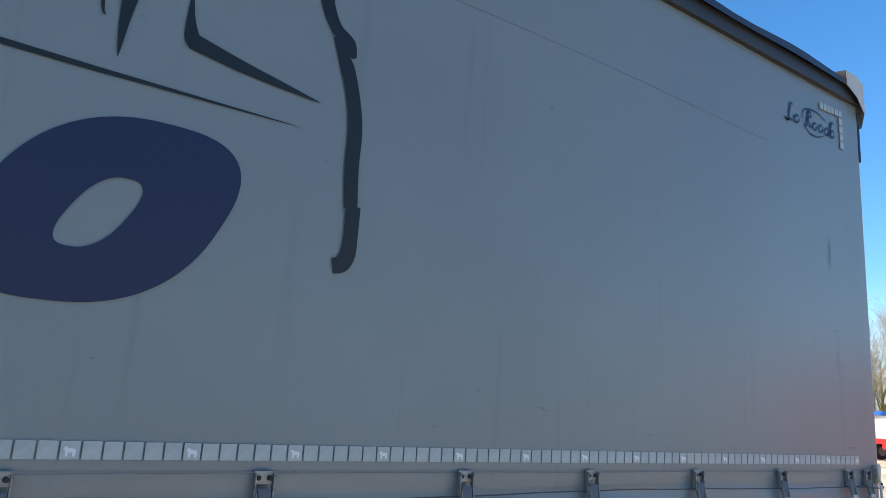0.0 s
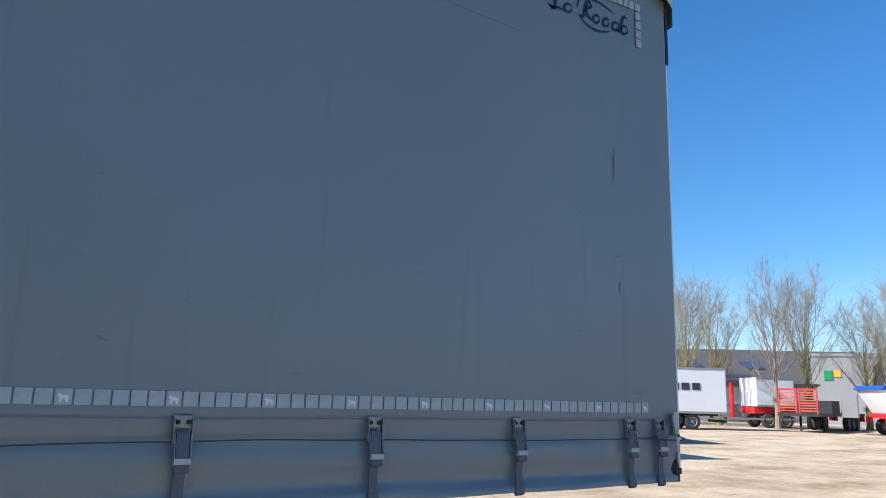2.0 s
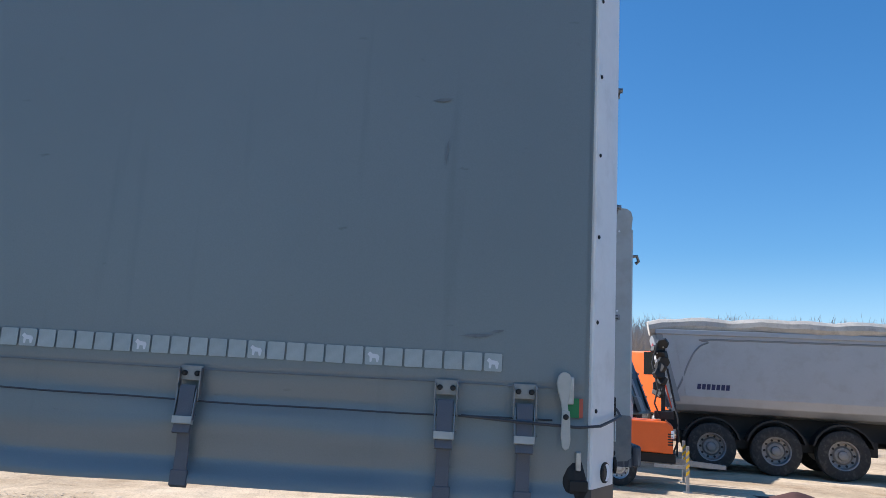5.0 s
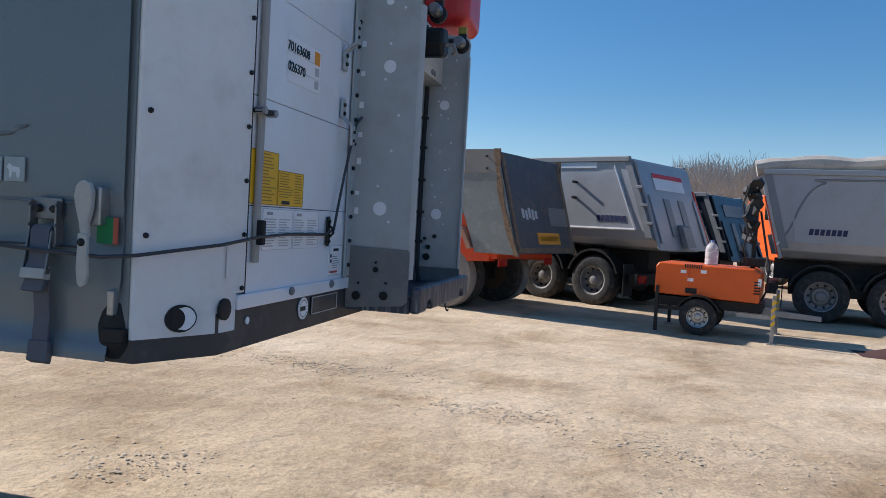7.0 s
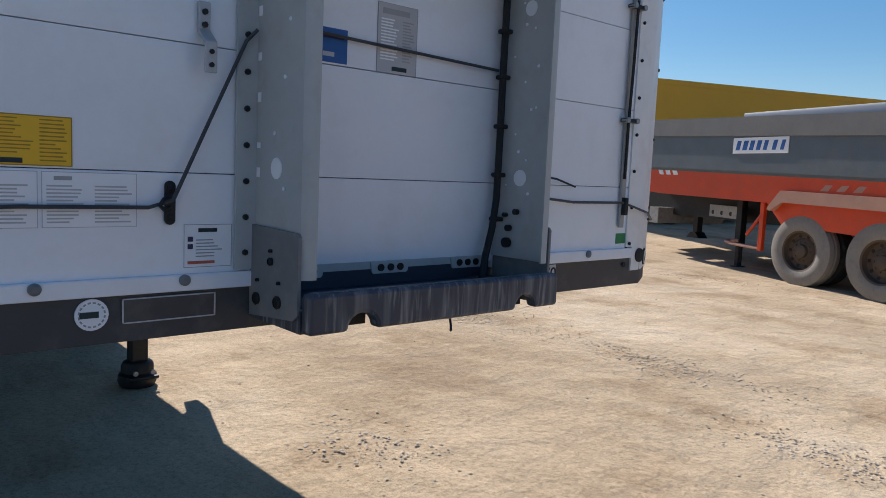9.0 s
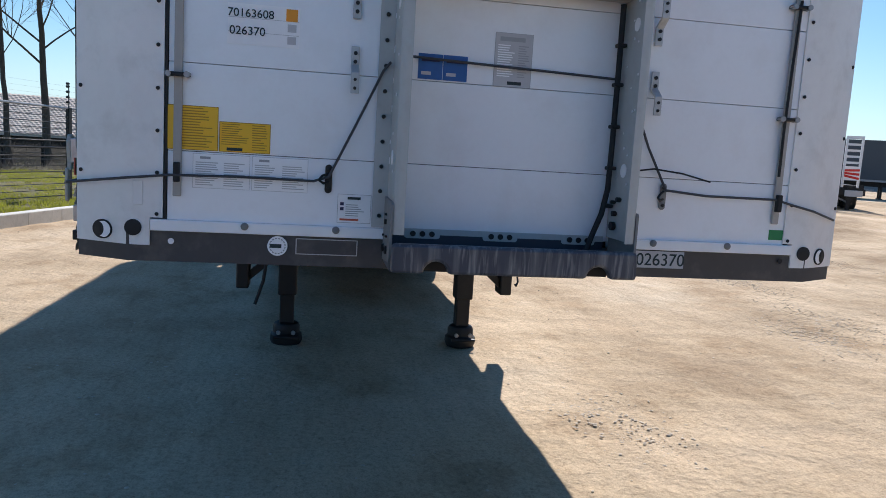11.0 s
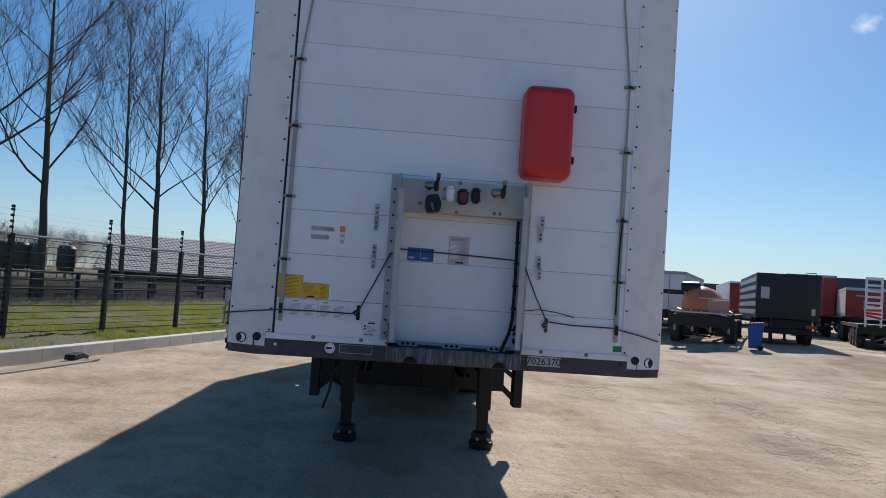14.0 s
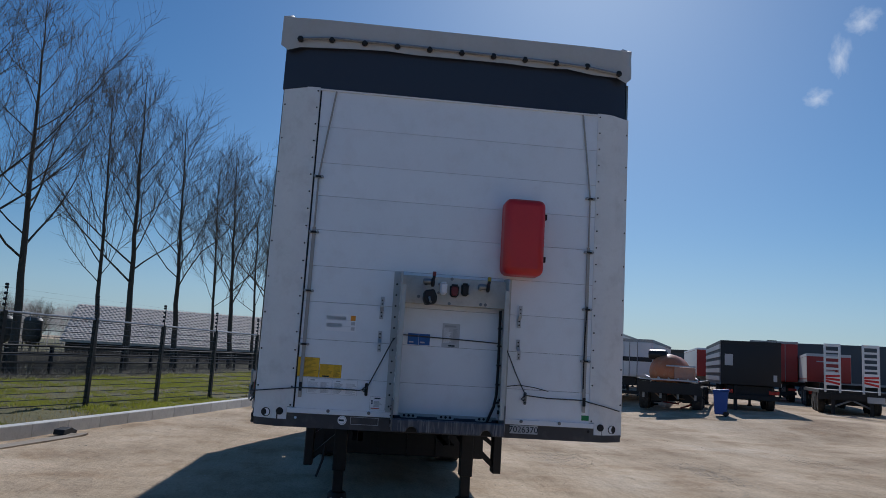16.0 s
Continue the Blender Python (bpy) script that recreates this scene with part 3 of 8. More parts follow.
def build_curtain(y_out, sgn, name):
    """One side curtain: flat above, pulled into shallow folds along the strapped lower hem."""
    bm = bmesh.new()
    xs = list(np.arange(-LEN + 0.1, -6.0, 0.09)) + list(np.arange(-6.0, FRONT_EDGE - 0.01, 0.03)) + [FRONT_EDGE]
    zs = [1.275 + 0.01 * k for k in range(33)] + [1.605, 1.615, 1.64, 1.68, 1.75, 2.0, 2.4, 2.8, 3.2, 3.6, 4.05]
    grid = []
    for x in xs:
        col = []
        for z in zs:
            low = smoothstep(1.61, 1.5, z)
            slow = noise.noise((x * 0.45, 0.3, 1.7))
            d = 0.004 * noise.noise((x * 0.5, z * 0.7, 9))
            zf = z + 0.014 * slow + 0.008 * noise.noise((x * 1.3, z * 5, 2.0))
            d += (1 - 0.9 * smoothstep(-0.75, -0.45, x)) * (0.85 + 0.5 * noise.noise((x * 0.6, z * 3, 6.2))) * float(np.interp(zf, (1.28, 1.3, 1.332, 1.345, 1.375, 1.405, 1.43, 1.46, 1.5, 1.515, 1.56, 1.6), (0.006, 0.004, -0.013, -0.013, -0.006, 0.003, 0.006, 0.002, -0.011, -0.011, -0.004, 0.0)))
            d += 0.006 * low * noise.noise((x * 0.5, z * 16 + 0.6 * x, 4.4)) + 0.004 * low * noise.noise((x * 2.0 + 2.0 * z, z * 12 - 1.4 * x, 5.0))
            d += 0.02 * smoothstep(1.335, 1.28, z) - 0.004 * low
            d -= 0.004 * math.exp(-((z - 1.583) / 0.007) ** 2) * (0.6 + 0.4 * noise.noise((x * 2, 0, 1)))
            if z < 1.31:
                d += 0.012 * noise.noise((x * 3.1, 0, 7))
            zz = z + (0.016 * noise.noise((x * 1.7, 4, 0)) if z < 1.31 else 0)
            sweep = smoothstep(-0.4, FRONT_EDGE, x)
            xx = x - sweep * (0.05 * math.exp(-((z - 1.345) / 0.045) ** 2) + 0.018 * smoothstep(1.31, 1.275, z))
            d += sweep * (-0.012 * smoothstep(1.36, 1.28, z) + 0.004)
            col.append(bm.verts.new((xx, y_out - sgn * d, zz)))
        grid.append(col)
    for a, b in zip(grid, grid[1:]):
        for k in range(len(zs) - 1):
            bm.faces.new((a[k], b[k], b[k + 1], a[k + 1]))
    ob = part(name, bm, M_CURTAIN, TR, "taut grey PVC side curtain with creased lower hem")
    return ob


CURTAIN = build_curtain(0.0, 1, "side_curtain")
CURTAIN.matrix_basis = pose(0, CY, 0)
# welded seam along the upper part
part("welded_seam", tube([(x, -0.0045, 3.486 + 0.012 * math.sin(x * 1.7)) for x in np.arange(-6.0, -1.0, 0.2)], 0.0009, 4), M_CURTAIN, CURTAIN, "faint welded seam")
for sx, sz, sw, sh in ((-0.56, 2.9, 0.006, 0.2), (-0.55, 2.415, 0.03, 0.012), (-0.53, 2.25, 0.004, 0.08), (-0.42, 1.72, 0.05, 0.012), (-0.36, 1.735, 0.02, 0.01)):
    part("scuff", prism([(sx - sw, sz - sh * 0.2), (sx, sz - sh * 0.5), (sx + sw * 0.7, sz - sh * 0.1), (sx + sw, sz + sh * 0.5), (sx - sw * 0.3, sz + sh * 0.35)], "y", -0.0062, -0.0056), M_SCUFF, CURTAIN, "dark scuff mark")
build_curtain(WID, -1, "side_curtain")
# seam cord along the hem and a faint welded seam above
part("hem_cord", tube([(x, -0.016 - 0.004 * math.sin(x * 5), 1.503 + 0.006 * math.sin(x * 1.9) + 0.008 * noise.noise((x * 2.3, 0, 3))) for x in np.arange(-13.4, -0.13, 0.12)], 0.0027, 5), M_CABLE, TR, "thin dark cord", m=pose(0, CY, 0))

part("hem_cord", tube([(x, -0.0075, 1.586 + 0.004 * noise.noise((x * 1.3, 0, 5))) for x in np.arange(-13.4, -0.13, 0.15)], 0.0016, 5), M_SCUFF, TR, "thin dark seam cord", m=pose(0, CY, 0))
# printed graphics: a ring with slanted counter, thin spikes and a long bent stroke
def smooth_line(points, per=5):
    """Catmull-Rom curve through the points."""
    out = []
    for i in range(len(points) - 1):
        p0, p1, p2, p3 = points[max(i - 1, 0)], points[i], points[i + 1], points[min(i + 2, len(points) - 1)]
        for k in range(per):
            u = k / per
            out.append(tuple(0.5 * (2 * p1[c] + (p2[c] - p0[c]) * u + (2 * p0[c] - 5 * p1[c] + 4 * p2[c] - p3[c]) * u * u + (3 * p1[c] - p0[c] - 3 * p2[c] + p3[c]) * u ** 3) for c in (0, 1)))
    return out + [points[-1]]


def ribbon(points, widths, y=-0.0045):
    """A flat stroke in the curtain's plane, through (x, z) points with a width at each."""
    bm = bmesh.new()
    rows = []
    for i, (x, z) in enumerate(points):
        a, b = points[max(i - 1, 0)], points[min(i + 1, len(points) - 1)]
        dx, dz = b[0] - a[0], b[1] - a[1]
        q = math.hypot(dx, dz)
        nx, nz = -dz / q, dx / q
        w = widths[i] / 2
        rows.append((bm.verts.new((x + nx * w, y, z + nz * w)), bm.verts.new((x - nx * w, y, z - nz * w))))
    for (a, b), (c, d) in zip(rows, rows[1:]):
        bm.faces.new((a, c, d, b))
    return bm


def ring():
    bm = bmesh.new()
    out, inn = [], []
    for i in range(72):
        a = 2 * math.pi * i / 72
        c, s = math.cos(a), math.sin(a)
        e = 0.78
        cx, cz = math.copysign(abs(c) ** e, c), math.copysign(abs(s) ** e, s)
        out.append(bm.verts.new((-4.72 + 0.33 * cx + 0.14 * cz, -0.0045, 2.345 + 0.295 * cz)))
        inn.append(bm.verts.new((-4.75 + 0.08 * cx + 0.065 * cz, -0.0045, 2.325 + 0.115 * cz)))
    for i in range(72):
        j = (i + 1) % 72
        bm.faces.new((out[i], out[j], inn[j], inn[i]))
    return bm


part("printed_ring", ring(), M_LOGO_BLUE, CURTAIN, "dark navy printed ring")
PRINT = [
    ([(-6.4, 2.79), (-5.07, 2.757), (-4.6, 2.752), (-4.16, 2.75)], [0.03, 0.02, 0.012, 0.001]),
    ([(-4.575, 3.4), (-4.575, 3.08), (-4.562, 2.955), (-4.545, 2.93)], [0.001, 0.012, 0.05, 0.055]),
    ([(-4.56, 2.938), (-4.4, 2.905), (-4.25, 2.882), (-4.09, 2.86)], [0.06, 0.045, 0.028, 0.001]),
    ([(-4.71, 3.3), (-4.76, 3.01), (-4.77, 2.81)], [0.1, 0.045, 0.001]),
    ([(-4.85, 3.3), (-4.835, 2.98), (-4.82, 2.93)], [0.04, 0.012, 0.001]),
    ([(-4.16, 3.5), (-4.105, 3.27), (-4.06, 3.17), (-4.0, 3.12), (-3.975, 3.07)], [0.05, 0.055, 0.05, 0.06, 0.02]),
    ([(-4.055, 3.13), (-4.0, 3.03), (-3.965, 2.92), (-3.945, 2.8), (-3.945, 2.65), (-3.935, 2.5)], [0.02, 0.06, 0.058, 0.06, 0.058, 0.055]),
    ([(-3.925, 2.51), (-3.925, 2.4), (-3.93, 2.335), (-3.95, 2.295), (-3.985, 2.283)], [0.06, 0.056, 0.06, 0.06, 0.055]),
]
for k, (pts, w) in enumerate(PRINT):
    line = smooth_line(pts)
    wide = np.interp(np.linspace(0, len(w) - 1, len(line)), range(len(w)), w)
    part("printed_stroke", ribbon(line, wide, -0.0045 - 0.0004 * k), M_LOGO_BLACK, CURTAIN, "black printed stroke")
# small script mark in the top corner: slanted letter-sized shapes, two curved flourishes
def slanted(x, z, w, h, lean=0.3):
    """A slanted open loop the size of a letter."""
    return [(x + 0.5 * w * math.cos(a) + lean * 0.5 * h * math.sin(a), z + 0.5 * h + 0.5 * h * math.sin(a)) for a in np.linspace(0.5, 2 * math.pi + 0.3, 18)]


def script_part(line, wide):
    n = len(line) - 1
    part("script_mark", ribbon(line, [0.004 + wide * math.sin(math.pi * i / n) ** 0.5 for i in range(n + 1)]), M_LOGO_BLUE, CURTAIN, "small dark blue script mark")


for x, z, w in ((-0.885, 3.685, 0.055), (-0.675, 3.69, 0.045), (-0.6, 3.695, 0.045), (-0.525, 3.695, 0.05), (-0.455, 3.695, 0.05)):
    script_part(slanted(x, z, w, 0.05), 0.011)
for x, z, h in ((-0.985, 3.68, 0.115), (-0.775, 3.695, 0.105), (-0.493, 3.7, 0.1)):
    script_part(smooth_line([(x - 0.03, z + 0.005), (x, z), (x + 0.015, z + 0.5 * h), (x + 0.035, z + h), (x + 0.06, z + 0.94 * h)]), 0.014)
script_part(smooth_line([(-1.03, 3.69), (-0.99, 3.675), (-0.955, 3.69), (-0.925, 3.682)]), 0.01)
script_part(smooth_line([(-0.74, 3.8), (-0.71, 3.775), (-0.75, 3.752), (-0.735, 3.71), (-0.705, 3.7)]), 0.012)
script_part(smooth_line([(-0.82, 3.73), (-0.79, 3.8), (-0.66, 3.822), (-0.53, 3.79)]), 0.006)
script_part(smooth_line([(-0.8, 3.69), (-0.735, 3.655), (-0.65, 3.65), (-0.57, 3.675)]), 0.006)

# reflective tape: a row of squares, every sixth printed, and an L of squares in the corner
PITCH = 0.0559
square = finish(prism([(sx * p, sz * q) for sx, sz, p, q in ((-1, -1, 0.0248, 0.0222), (-1, -1, 0.0222, 0.0248), (1, -1, 0.0222, 0.0248), (1, -1, 0.0248, 0.0222), (1, 1, 0.0248, 0.0222), (1, 1, 0.0222, 0.0248), (-1, 1, 0.0222, 0.0248), (-1, 1, 0.0248, 0.0222))], "y", -0.0075, -0.005))
square.materials.append(M_REFLECT)
mark = finish(prism([(-0.018, 0.004), (-0.012, 0.012), (-0.004, 0.006), (0.012, 0.004), (0.016, -0.002), (0.013, -0.017), (0.008, -0.017), (0.005, -0.006), (-0.004, -0.006), (-0.006, -0.017), (-0.011, -0.017), (-0.012, -0.002)], "y", -0.0085, -0.0072))
mark.materials.append(M_PALE_MARK)
for i in range(232):
    x = -0.368 - PITCH * i
    sq = put("reflector", square, None, TR, pose(x, CY, 1.648, 0, 1.2 * noise.noise((i * 0.7, 0, 0)), 0))
    if i % 6 == 0:
        put("printed_mark", mark, None, sq)
for i in range(6):
    put("reflector", square, None, TR, pose(-0.585 + 0.048 * i, CY, 3.883 + 0.002 * i, 0, 0, 0) @ Matrix.Diagonal((0.8, 1, 0.9, 1)))
for i in range(1, 5):
    put("reflector", square, None, TR, pose(-0.345 + 0.001 * i, CY, 3.893 - 0.0555 * i, 0, 0, 0) @ Matrix.Diagonal((0.85, 1, 0.95, 1)))


# buckles with straps
def build_buckles():
    frame_bm = bmesh.new()
    for s in (-1, 1):
        add_box(frame_bm, s * 0.0305 - 0.0025, s * 0.0305 + 0.0025, -0.026, -0.004, 1.5, 1.588)
    add_box(frame_bm, -0.033, 0.033, -0.012, -0.006, 1.552, 1.594)
    for s in (-1, 1):
        add_prism(frame_bm, [(-0.046, 1.444), (-0.032, 1.444), (-0.02, 1.5), (-0.02, 1.53), (-0.03, 1.53)], "x", s * 0.0265 - 0.002, s * 0.0265 + 0.002)
        for z in (1.458, 1.5, 1.54, 1.58):
            add_lathe(frame_bm, [(0.004, 0.0), (0.004, 0.004)], (s * 0.031, -0.028 - (0.01 if z < 1.49 else 0), z), "x", 6)
    frame_me = finish(frame_bm, 0.0015)
    frame_me.materials.append(M_BUCKLE)
    lever = bmesh.new()
    add_prism(lever, [(-0.022, 1.54), (-0.03, 1.53), (-0.034, 1.47), (-0.044, 1.452), (-0.036, 1.45), (-0.026, 1.468), (-0.018, 1.53)], "x", -0.0215, 0.0215)
    lever_me = finish(lever)
    lever_me.materials.append(M_STRAP)
    bar = bmesh.new()
    add_prism(bar, [(-0.05, 1.436), (-0.03, 1.432), (-0.028, 1.45), (-0.046, 1.456)], "x", -0.0275, 0.0275)
    bar_me = finish(bar, 0.0015)
    bar_me.materials.append(M_STRAP_PALE)
    rivets = bmesh.new()
    for s in (-1, 1):
        add_lathe(rivets, [(0.006, -0.022), (0.008, -0.018), (0.008, -0.012)], (s * 0.018, 0, 1.572), "y", 10)
    riv_me = finish(rivets)
    riv_me.materials.append(M_BLACK_STEEL)
    strap_me = finish(prism([(-0.026, 1.44), (-0.02, 1.44), (-0.012, 1.36), (-0.014, 1.29), (-0.018, 1.272), (-0.024, 1.29), (-0.018, 1.36)], "x", -0.0185, 0.0185), 0.0015)
    tail_me = finish(prism([(-0.05, 1.412), (-0.042, 1.408), (-0.026, 1.436), (-0.036, 1.44)], "x", -0.0235, 0.0235), 0.001)
    tail_me.materials.append(M_STRAP)
    strap_me.materials.append(M_STRAP)
    hook_me = finish(prism([(-0.026, 1.31), (-0.016, 1.31), (-0.012, 1.275), (-0.016, 1.262), (-0.03, 1.27)], "x", -0.0235, 0.0235), 0.002)
    hook_me.materials.append(M_STRAP)
    xs = [-0.277, -0.494, -1.215, -1.945, -2.68, -3.36, -4.16]
    while xs[-1] > -12.8:
        xs.append(xs[-1] - 0.73)
    for x in xs:
        b = put("buckle", frame_me, None, TR, pose(x, CY - 0.004, 0, 0, 0, 0))
        put("webbing", lever_me, None, b)
        put("lever_bar", bar_me, None, b, None, "bright steel lever bar")
        put("rivet", riv_me, None, b)
        put("strap", strap_me, None, b, None, "grey webbing strap")
        put("hook", hook_me, None, b)
        put("strap_tail", tail_me, None, b)


build_buckles()
# tensioner strap and small coloured stickers by the front edge
ts = part("tension_strap", prism([(-0.19, 1.58), (-0.194, 1.6), (-0.19, 1.62), (-0.181, 1.63), (-0.17, 1.632), (-0.159, 1.626), (-0.153, 1.61), (-0.155, 1.575), (-0.163, 1.545), (-0.16, 1.522), (-0.176, 1.522), (-0.181, 1.55)], "y", -0.045, -0.032), M_STRAP_PALE, TR, "pale grey tension strap", 0.003, pose(0, CY, 0))
part("strap_end", prism([(-0.178, 1.53), (-0.157, 1.528), (-0.154, 1.45), (-0.158, 1.43), (-0.168, 1.424), (-0.176, 1.432), (-0.18, 1.46)], "y", -0.05, -0.04), M_STRAP_PALE, ts, "", 0.003)
part("strap_rivet", lathe([(0.005, -0.056), (0.008, -0.052), (0.008, -0.046)], (-0.168, 0, 1.512), "y", 10), M_BLACK_STEEL, ts)
part("strap_bracket", box(-0.168, -0.145, -0.03, -0.002, 1.545, 1.62), M_STEEL, TR, "", 0.003, pose(0, CY, 0))
part("sticker", box(-0.165, -0.128, CY - 0.012, CY - 0.009, 1.51, 1.562), M_GREEN_STICKER, TR, "small green sticker")
part("sticker", box(-0.128, -0.118, CY - 0.012, CY - 0.009, 1.51, 1.562), M_RED_STICKER, TR, "small red sticker")
part("latch", box(-0.134, -0.12, 0.004, 0.024, 1.37, 1.42), M_STEEL, TR, "", 0.003)
part("latch", box(-0.15, -0.10, 0.008, 0.03, 1.315, 1.345), M_BLACK_STEEL, TR, "", 0.003)

# roof: rail, sagging roof tarp and its front flap
for y0, y1 in ((-0.012, 0.05), (WID - 0.05, WID + 0.012)):
    part("top_rail", prism([(y0, 4.012), (y1, 4.012), (y1, 4.13), (y0 + (0.012 if y0 < 1 else 0), 4.13)], "x", -LEN, -0.1), M_TOP_RAIL, TR, "dark brown top rail", 0.004)
bm = bmesh.new()
rows = []
for x in np.arange(-LEN, -0.02, 0.2):
    sag = 0.012 * math.sin(x * 5.2) + 0.01 * noise.noise((x, 2, 2))
    rows.append([bm.verts.new((x, y, z)) for y, z in ((-0.03, 4.105 + sag * 0.4), (-0.022, 4.16 + sag), (0.08, 4.185 + sag), (0.7, 4.19 + sag), (1.8, 4.19 + sag), (2.47, 4.185 + sag), (2.57, 4.16 + sag), (2.58, 4.105 + sag * 0.4))])
for a, b in zip(rows, rows[1:]):
    for k in range(7):
        bm.faces.new((a[k], b[k], b[k + 1], a[k + 1]))
part("roof_cover", bm, M_DARK_BAND, TR, "dark blue-grey roof tarpaulin")


def flap_profile():
    """The plan of the front flap: along the front and round both corners."""
    pts = [(-0.33, -0.035), (-0.2, -0.037), (-0.09, -0.03), (-0.02, 0.03), (0.02, 0.12), (0.03, 0.3)]
    pts += [(0.032, y) for y in np.linspace(0.5, 2.05, 8)]
    pts += [(0.03, 2.25), (0.02, 2.43), (-0.02, 2.52), (-0.09, 2.58), (-0.2, 2.587), (-0.33, 2.585)]
    return pts


bm = bmesh.new()
rows = []
for i, (x, y) in enumerate(flap_profile()):
    e = min(i, 19 - i)
    low = (4.1, 4.04, 3.95, 3.885, 3.9, 3.905)[e] if e < 6 else 3.922 + 0.004 * math.sin(i * 2)
    top = (4.2, 4.2, 4.17, 4.13)[e] if e < 4 else 4.118
    rows.append([bm.verts.new((x + 0.006 * math.sin(i * 3 + k * 2) * (k < 3), y, low + (top - low) * k / 3)) for k in range(4)] + [bm.verts.new((x - (0.05 if e > 3 else 0), y + (0.07 if e < 3 and y < 1 else -0.07 if e < 3 else 0), top + 0.012)), bm.verts.new((-0.35, 0.1 if y < 0.1 else 2.45 if y > 2.45 else y, 4.2))])
for a, b in zip(rows, rows[1:]):
    for k in range(5):
        bm.faces.new((a[k], b[k], b[k + 1], a[k + 1]))
part("roof_flap", bm, M_TARP, TR, "off-white tarpaulin flap folded over the front edge")
part("flap_cord", tube([(0.04, 0.1, 3.952), (0.046, 0.33, 3.977), (0.046, 0.8, 3.978), (0.046, 1.3, 3.972), (0.046, 1.8, 3.966), (0.046, 2.2, 3.952), (0.038, 2.46, 3.922)], 0.011, 6), M_DULL_STEEL, TR, "grey rod holding down the flap")
for y in list(np.linspace(0.34, 2.2, 9)) + [0.12, 2.44]:
    part("flap_hook", lathe([(0.012, 0.028), (0.022, 0.034), (0.022, 0.05), (0.012, 0.06)], (0, y, 3.966 - 0.008 * max(0.0, y - 1.3) - (0.016 if y < 0.2 else 0.03 if y > 2.3 else 0)), "x", 10), M_BLACK_STEEL, TR)

# front wall: boards, corner posts, upper strip
JOINTS = [1.385, 1.603, 1.857, 2.11, 2.355, 2.605, 2.845, 3.08, 3.34, 3.605]
for z0, z1 in zip(JOINTS, JOINTS[1:]):
    part("board", box(-0.03, 0.0, 0.299, 2.309, z0 + 0.0008, z1 - 0.0008), M_WHITE, TR, "", 0.0018)
part("wall_core", box(-0.06, -0.033, 0.2, 2.35, 1.3, 3.95), M_BLACK_STEEL, TR)
part("upper_strip", prism([(-0.09, 0.012), (0.0, 0.18), (0.0, 2.37), (-0.09, 2.538), (-0.1, 2.53), (-0.03, 2.37), (-0.03, 0.18), (-0.1, 0.02)], "z", 3.615, 3.97), M_DARK_BAND, TR, "dark blue-grey upper front strip")
part("top_trim", prism([(-0.02, 3.6), (0.012, 3.6), (0.012, 3.612), (-0.02, 3.618)], "y", 0.29, 2.3), M_POST, TR)


def corner_post(sgn, y_edge):
    def yy(v):
        return y_edge + sgn * v
    outer = [(-0.1, 0.012), (-0.094, 0.008), (-0.088, 0.009), (-0.083, 0.016), (-0.022, 0.128), (-0.012, 0.147), (-0.004, 0.165), (0.002, 0.185), (0.005, 0.205), (0.006, 0.272), (-0.02, 0.272), (-0.02, 0.18), (-0.09, 0.03), (-0.1, 0.02)]
    bm = bmesh.new()
    add_prism(bm, [(x, yy(v)) for x, v in outer], "z", 1.404, 3.62)
    add_prism(bm, [(x, yy(min(v, 0.236))) for x, v in outer], "z", 1.322, 1.404)
    p = part("corner_post", bm, M_POST, TR, "pale grey folded steel corner post")
    for z in np.arange(1.415, 3.6, 0.121):
        part("rivet", lathe([(0.005, 0.004), (0.006, 0.008), (0.004, 0.011)], (0.002, yy(0.256), z), "x", 8), M_BLACK_STEEL, p)
    for z in np.arange(1.53, 3.6, 0.2465):
        part("rivet", lathe([(0.006, 0.0), (0.006, 0.003), (0.003, 0.005)], (0, 0, 0), "x", 8), M_BLACK_STEEL, p, "", 0, pose(-0.0785, yy(0.024), z, 0, 0, -28 * sgn))
    ring_bm = lathe([(0.024, 0.0), (0.024, 0.006), (0.017, 0.0075)], (0.003, yy(0.19), 1.373), "x", 20)
    part("hole", ring_bm, M_RUBBER, p, "round dark hole")
    def oval(w, h, cy, a0=0.0, a1=360.0, k=24):
        return [(sgn * (cy + w * math.cos(radians(q))), h * math.sin(radians(q))) for q in np.linspace(a0, a1, k)]

    # slotted lamp hole, dark lamp tube; inner white crescent paints daylight showing through
    rim = part("hole", prism(oval(0.05, 0.036, 0.012)[:-1], "x", -0.02, 0.0042), M_RUBBER, p, "oval dark hole", 0, pose(-0.0435, yy(0.088), 1.36, 0, 0, -28 * sgn))
    rim.scale = (1.0, 0.7, 0.8)
    part("hole_depth", prism(oval(0.047, 0.0335, 0.012)[:-1], "x", 0.0042, 0.0048), M_RUBBER, rim)
    part("hole_lining", prism(oval(0.045, 0.0315, 0.012, -75, 75, 14) + oval(0.029, 0.0275, -0.006, 75, -75, 12), "x", 0.005, 0.0056), M_PAPER, rim, "pale crescent painted as daylight through the hole")
    part("lamp_tube", lathe([(0.017, 0.0048), (0.017, 0.006), (0.008, 0.0064)], (0, sgn * -0.008, 0), "x", 16), M_BLACK_STEEL, rim)
    return p


corner_post(1, 0.016)
corner_post(-1, 2.576)
for y0 in (0.024, 2.548):
    part("edge_seal", box(-0.15, -0.1, y0, y0 + 0.016, 1.33, 3.9), M_CURTAIN, TR, "grey fabric edge beside the corner post", 0.003)
part("inspection_cover", box(0.006, 0.0085, 0.205, 0.232, 1.44, 1.51), M_POST, TR, "", 0.001)

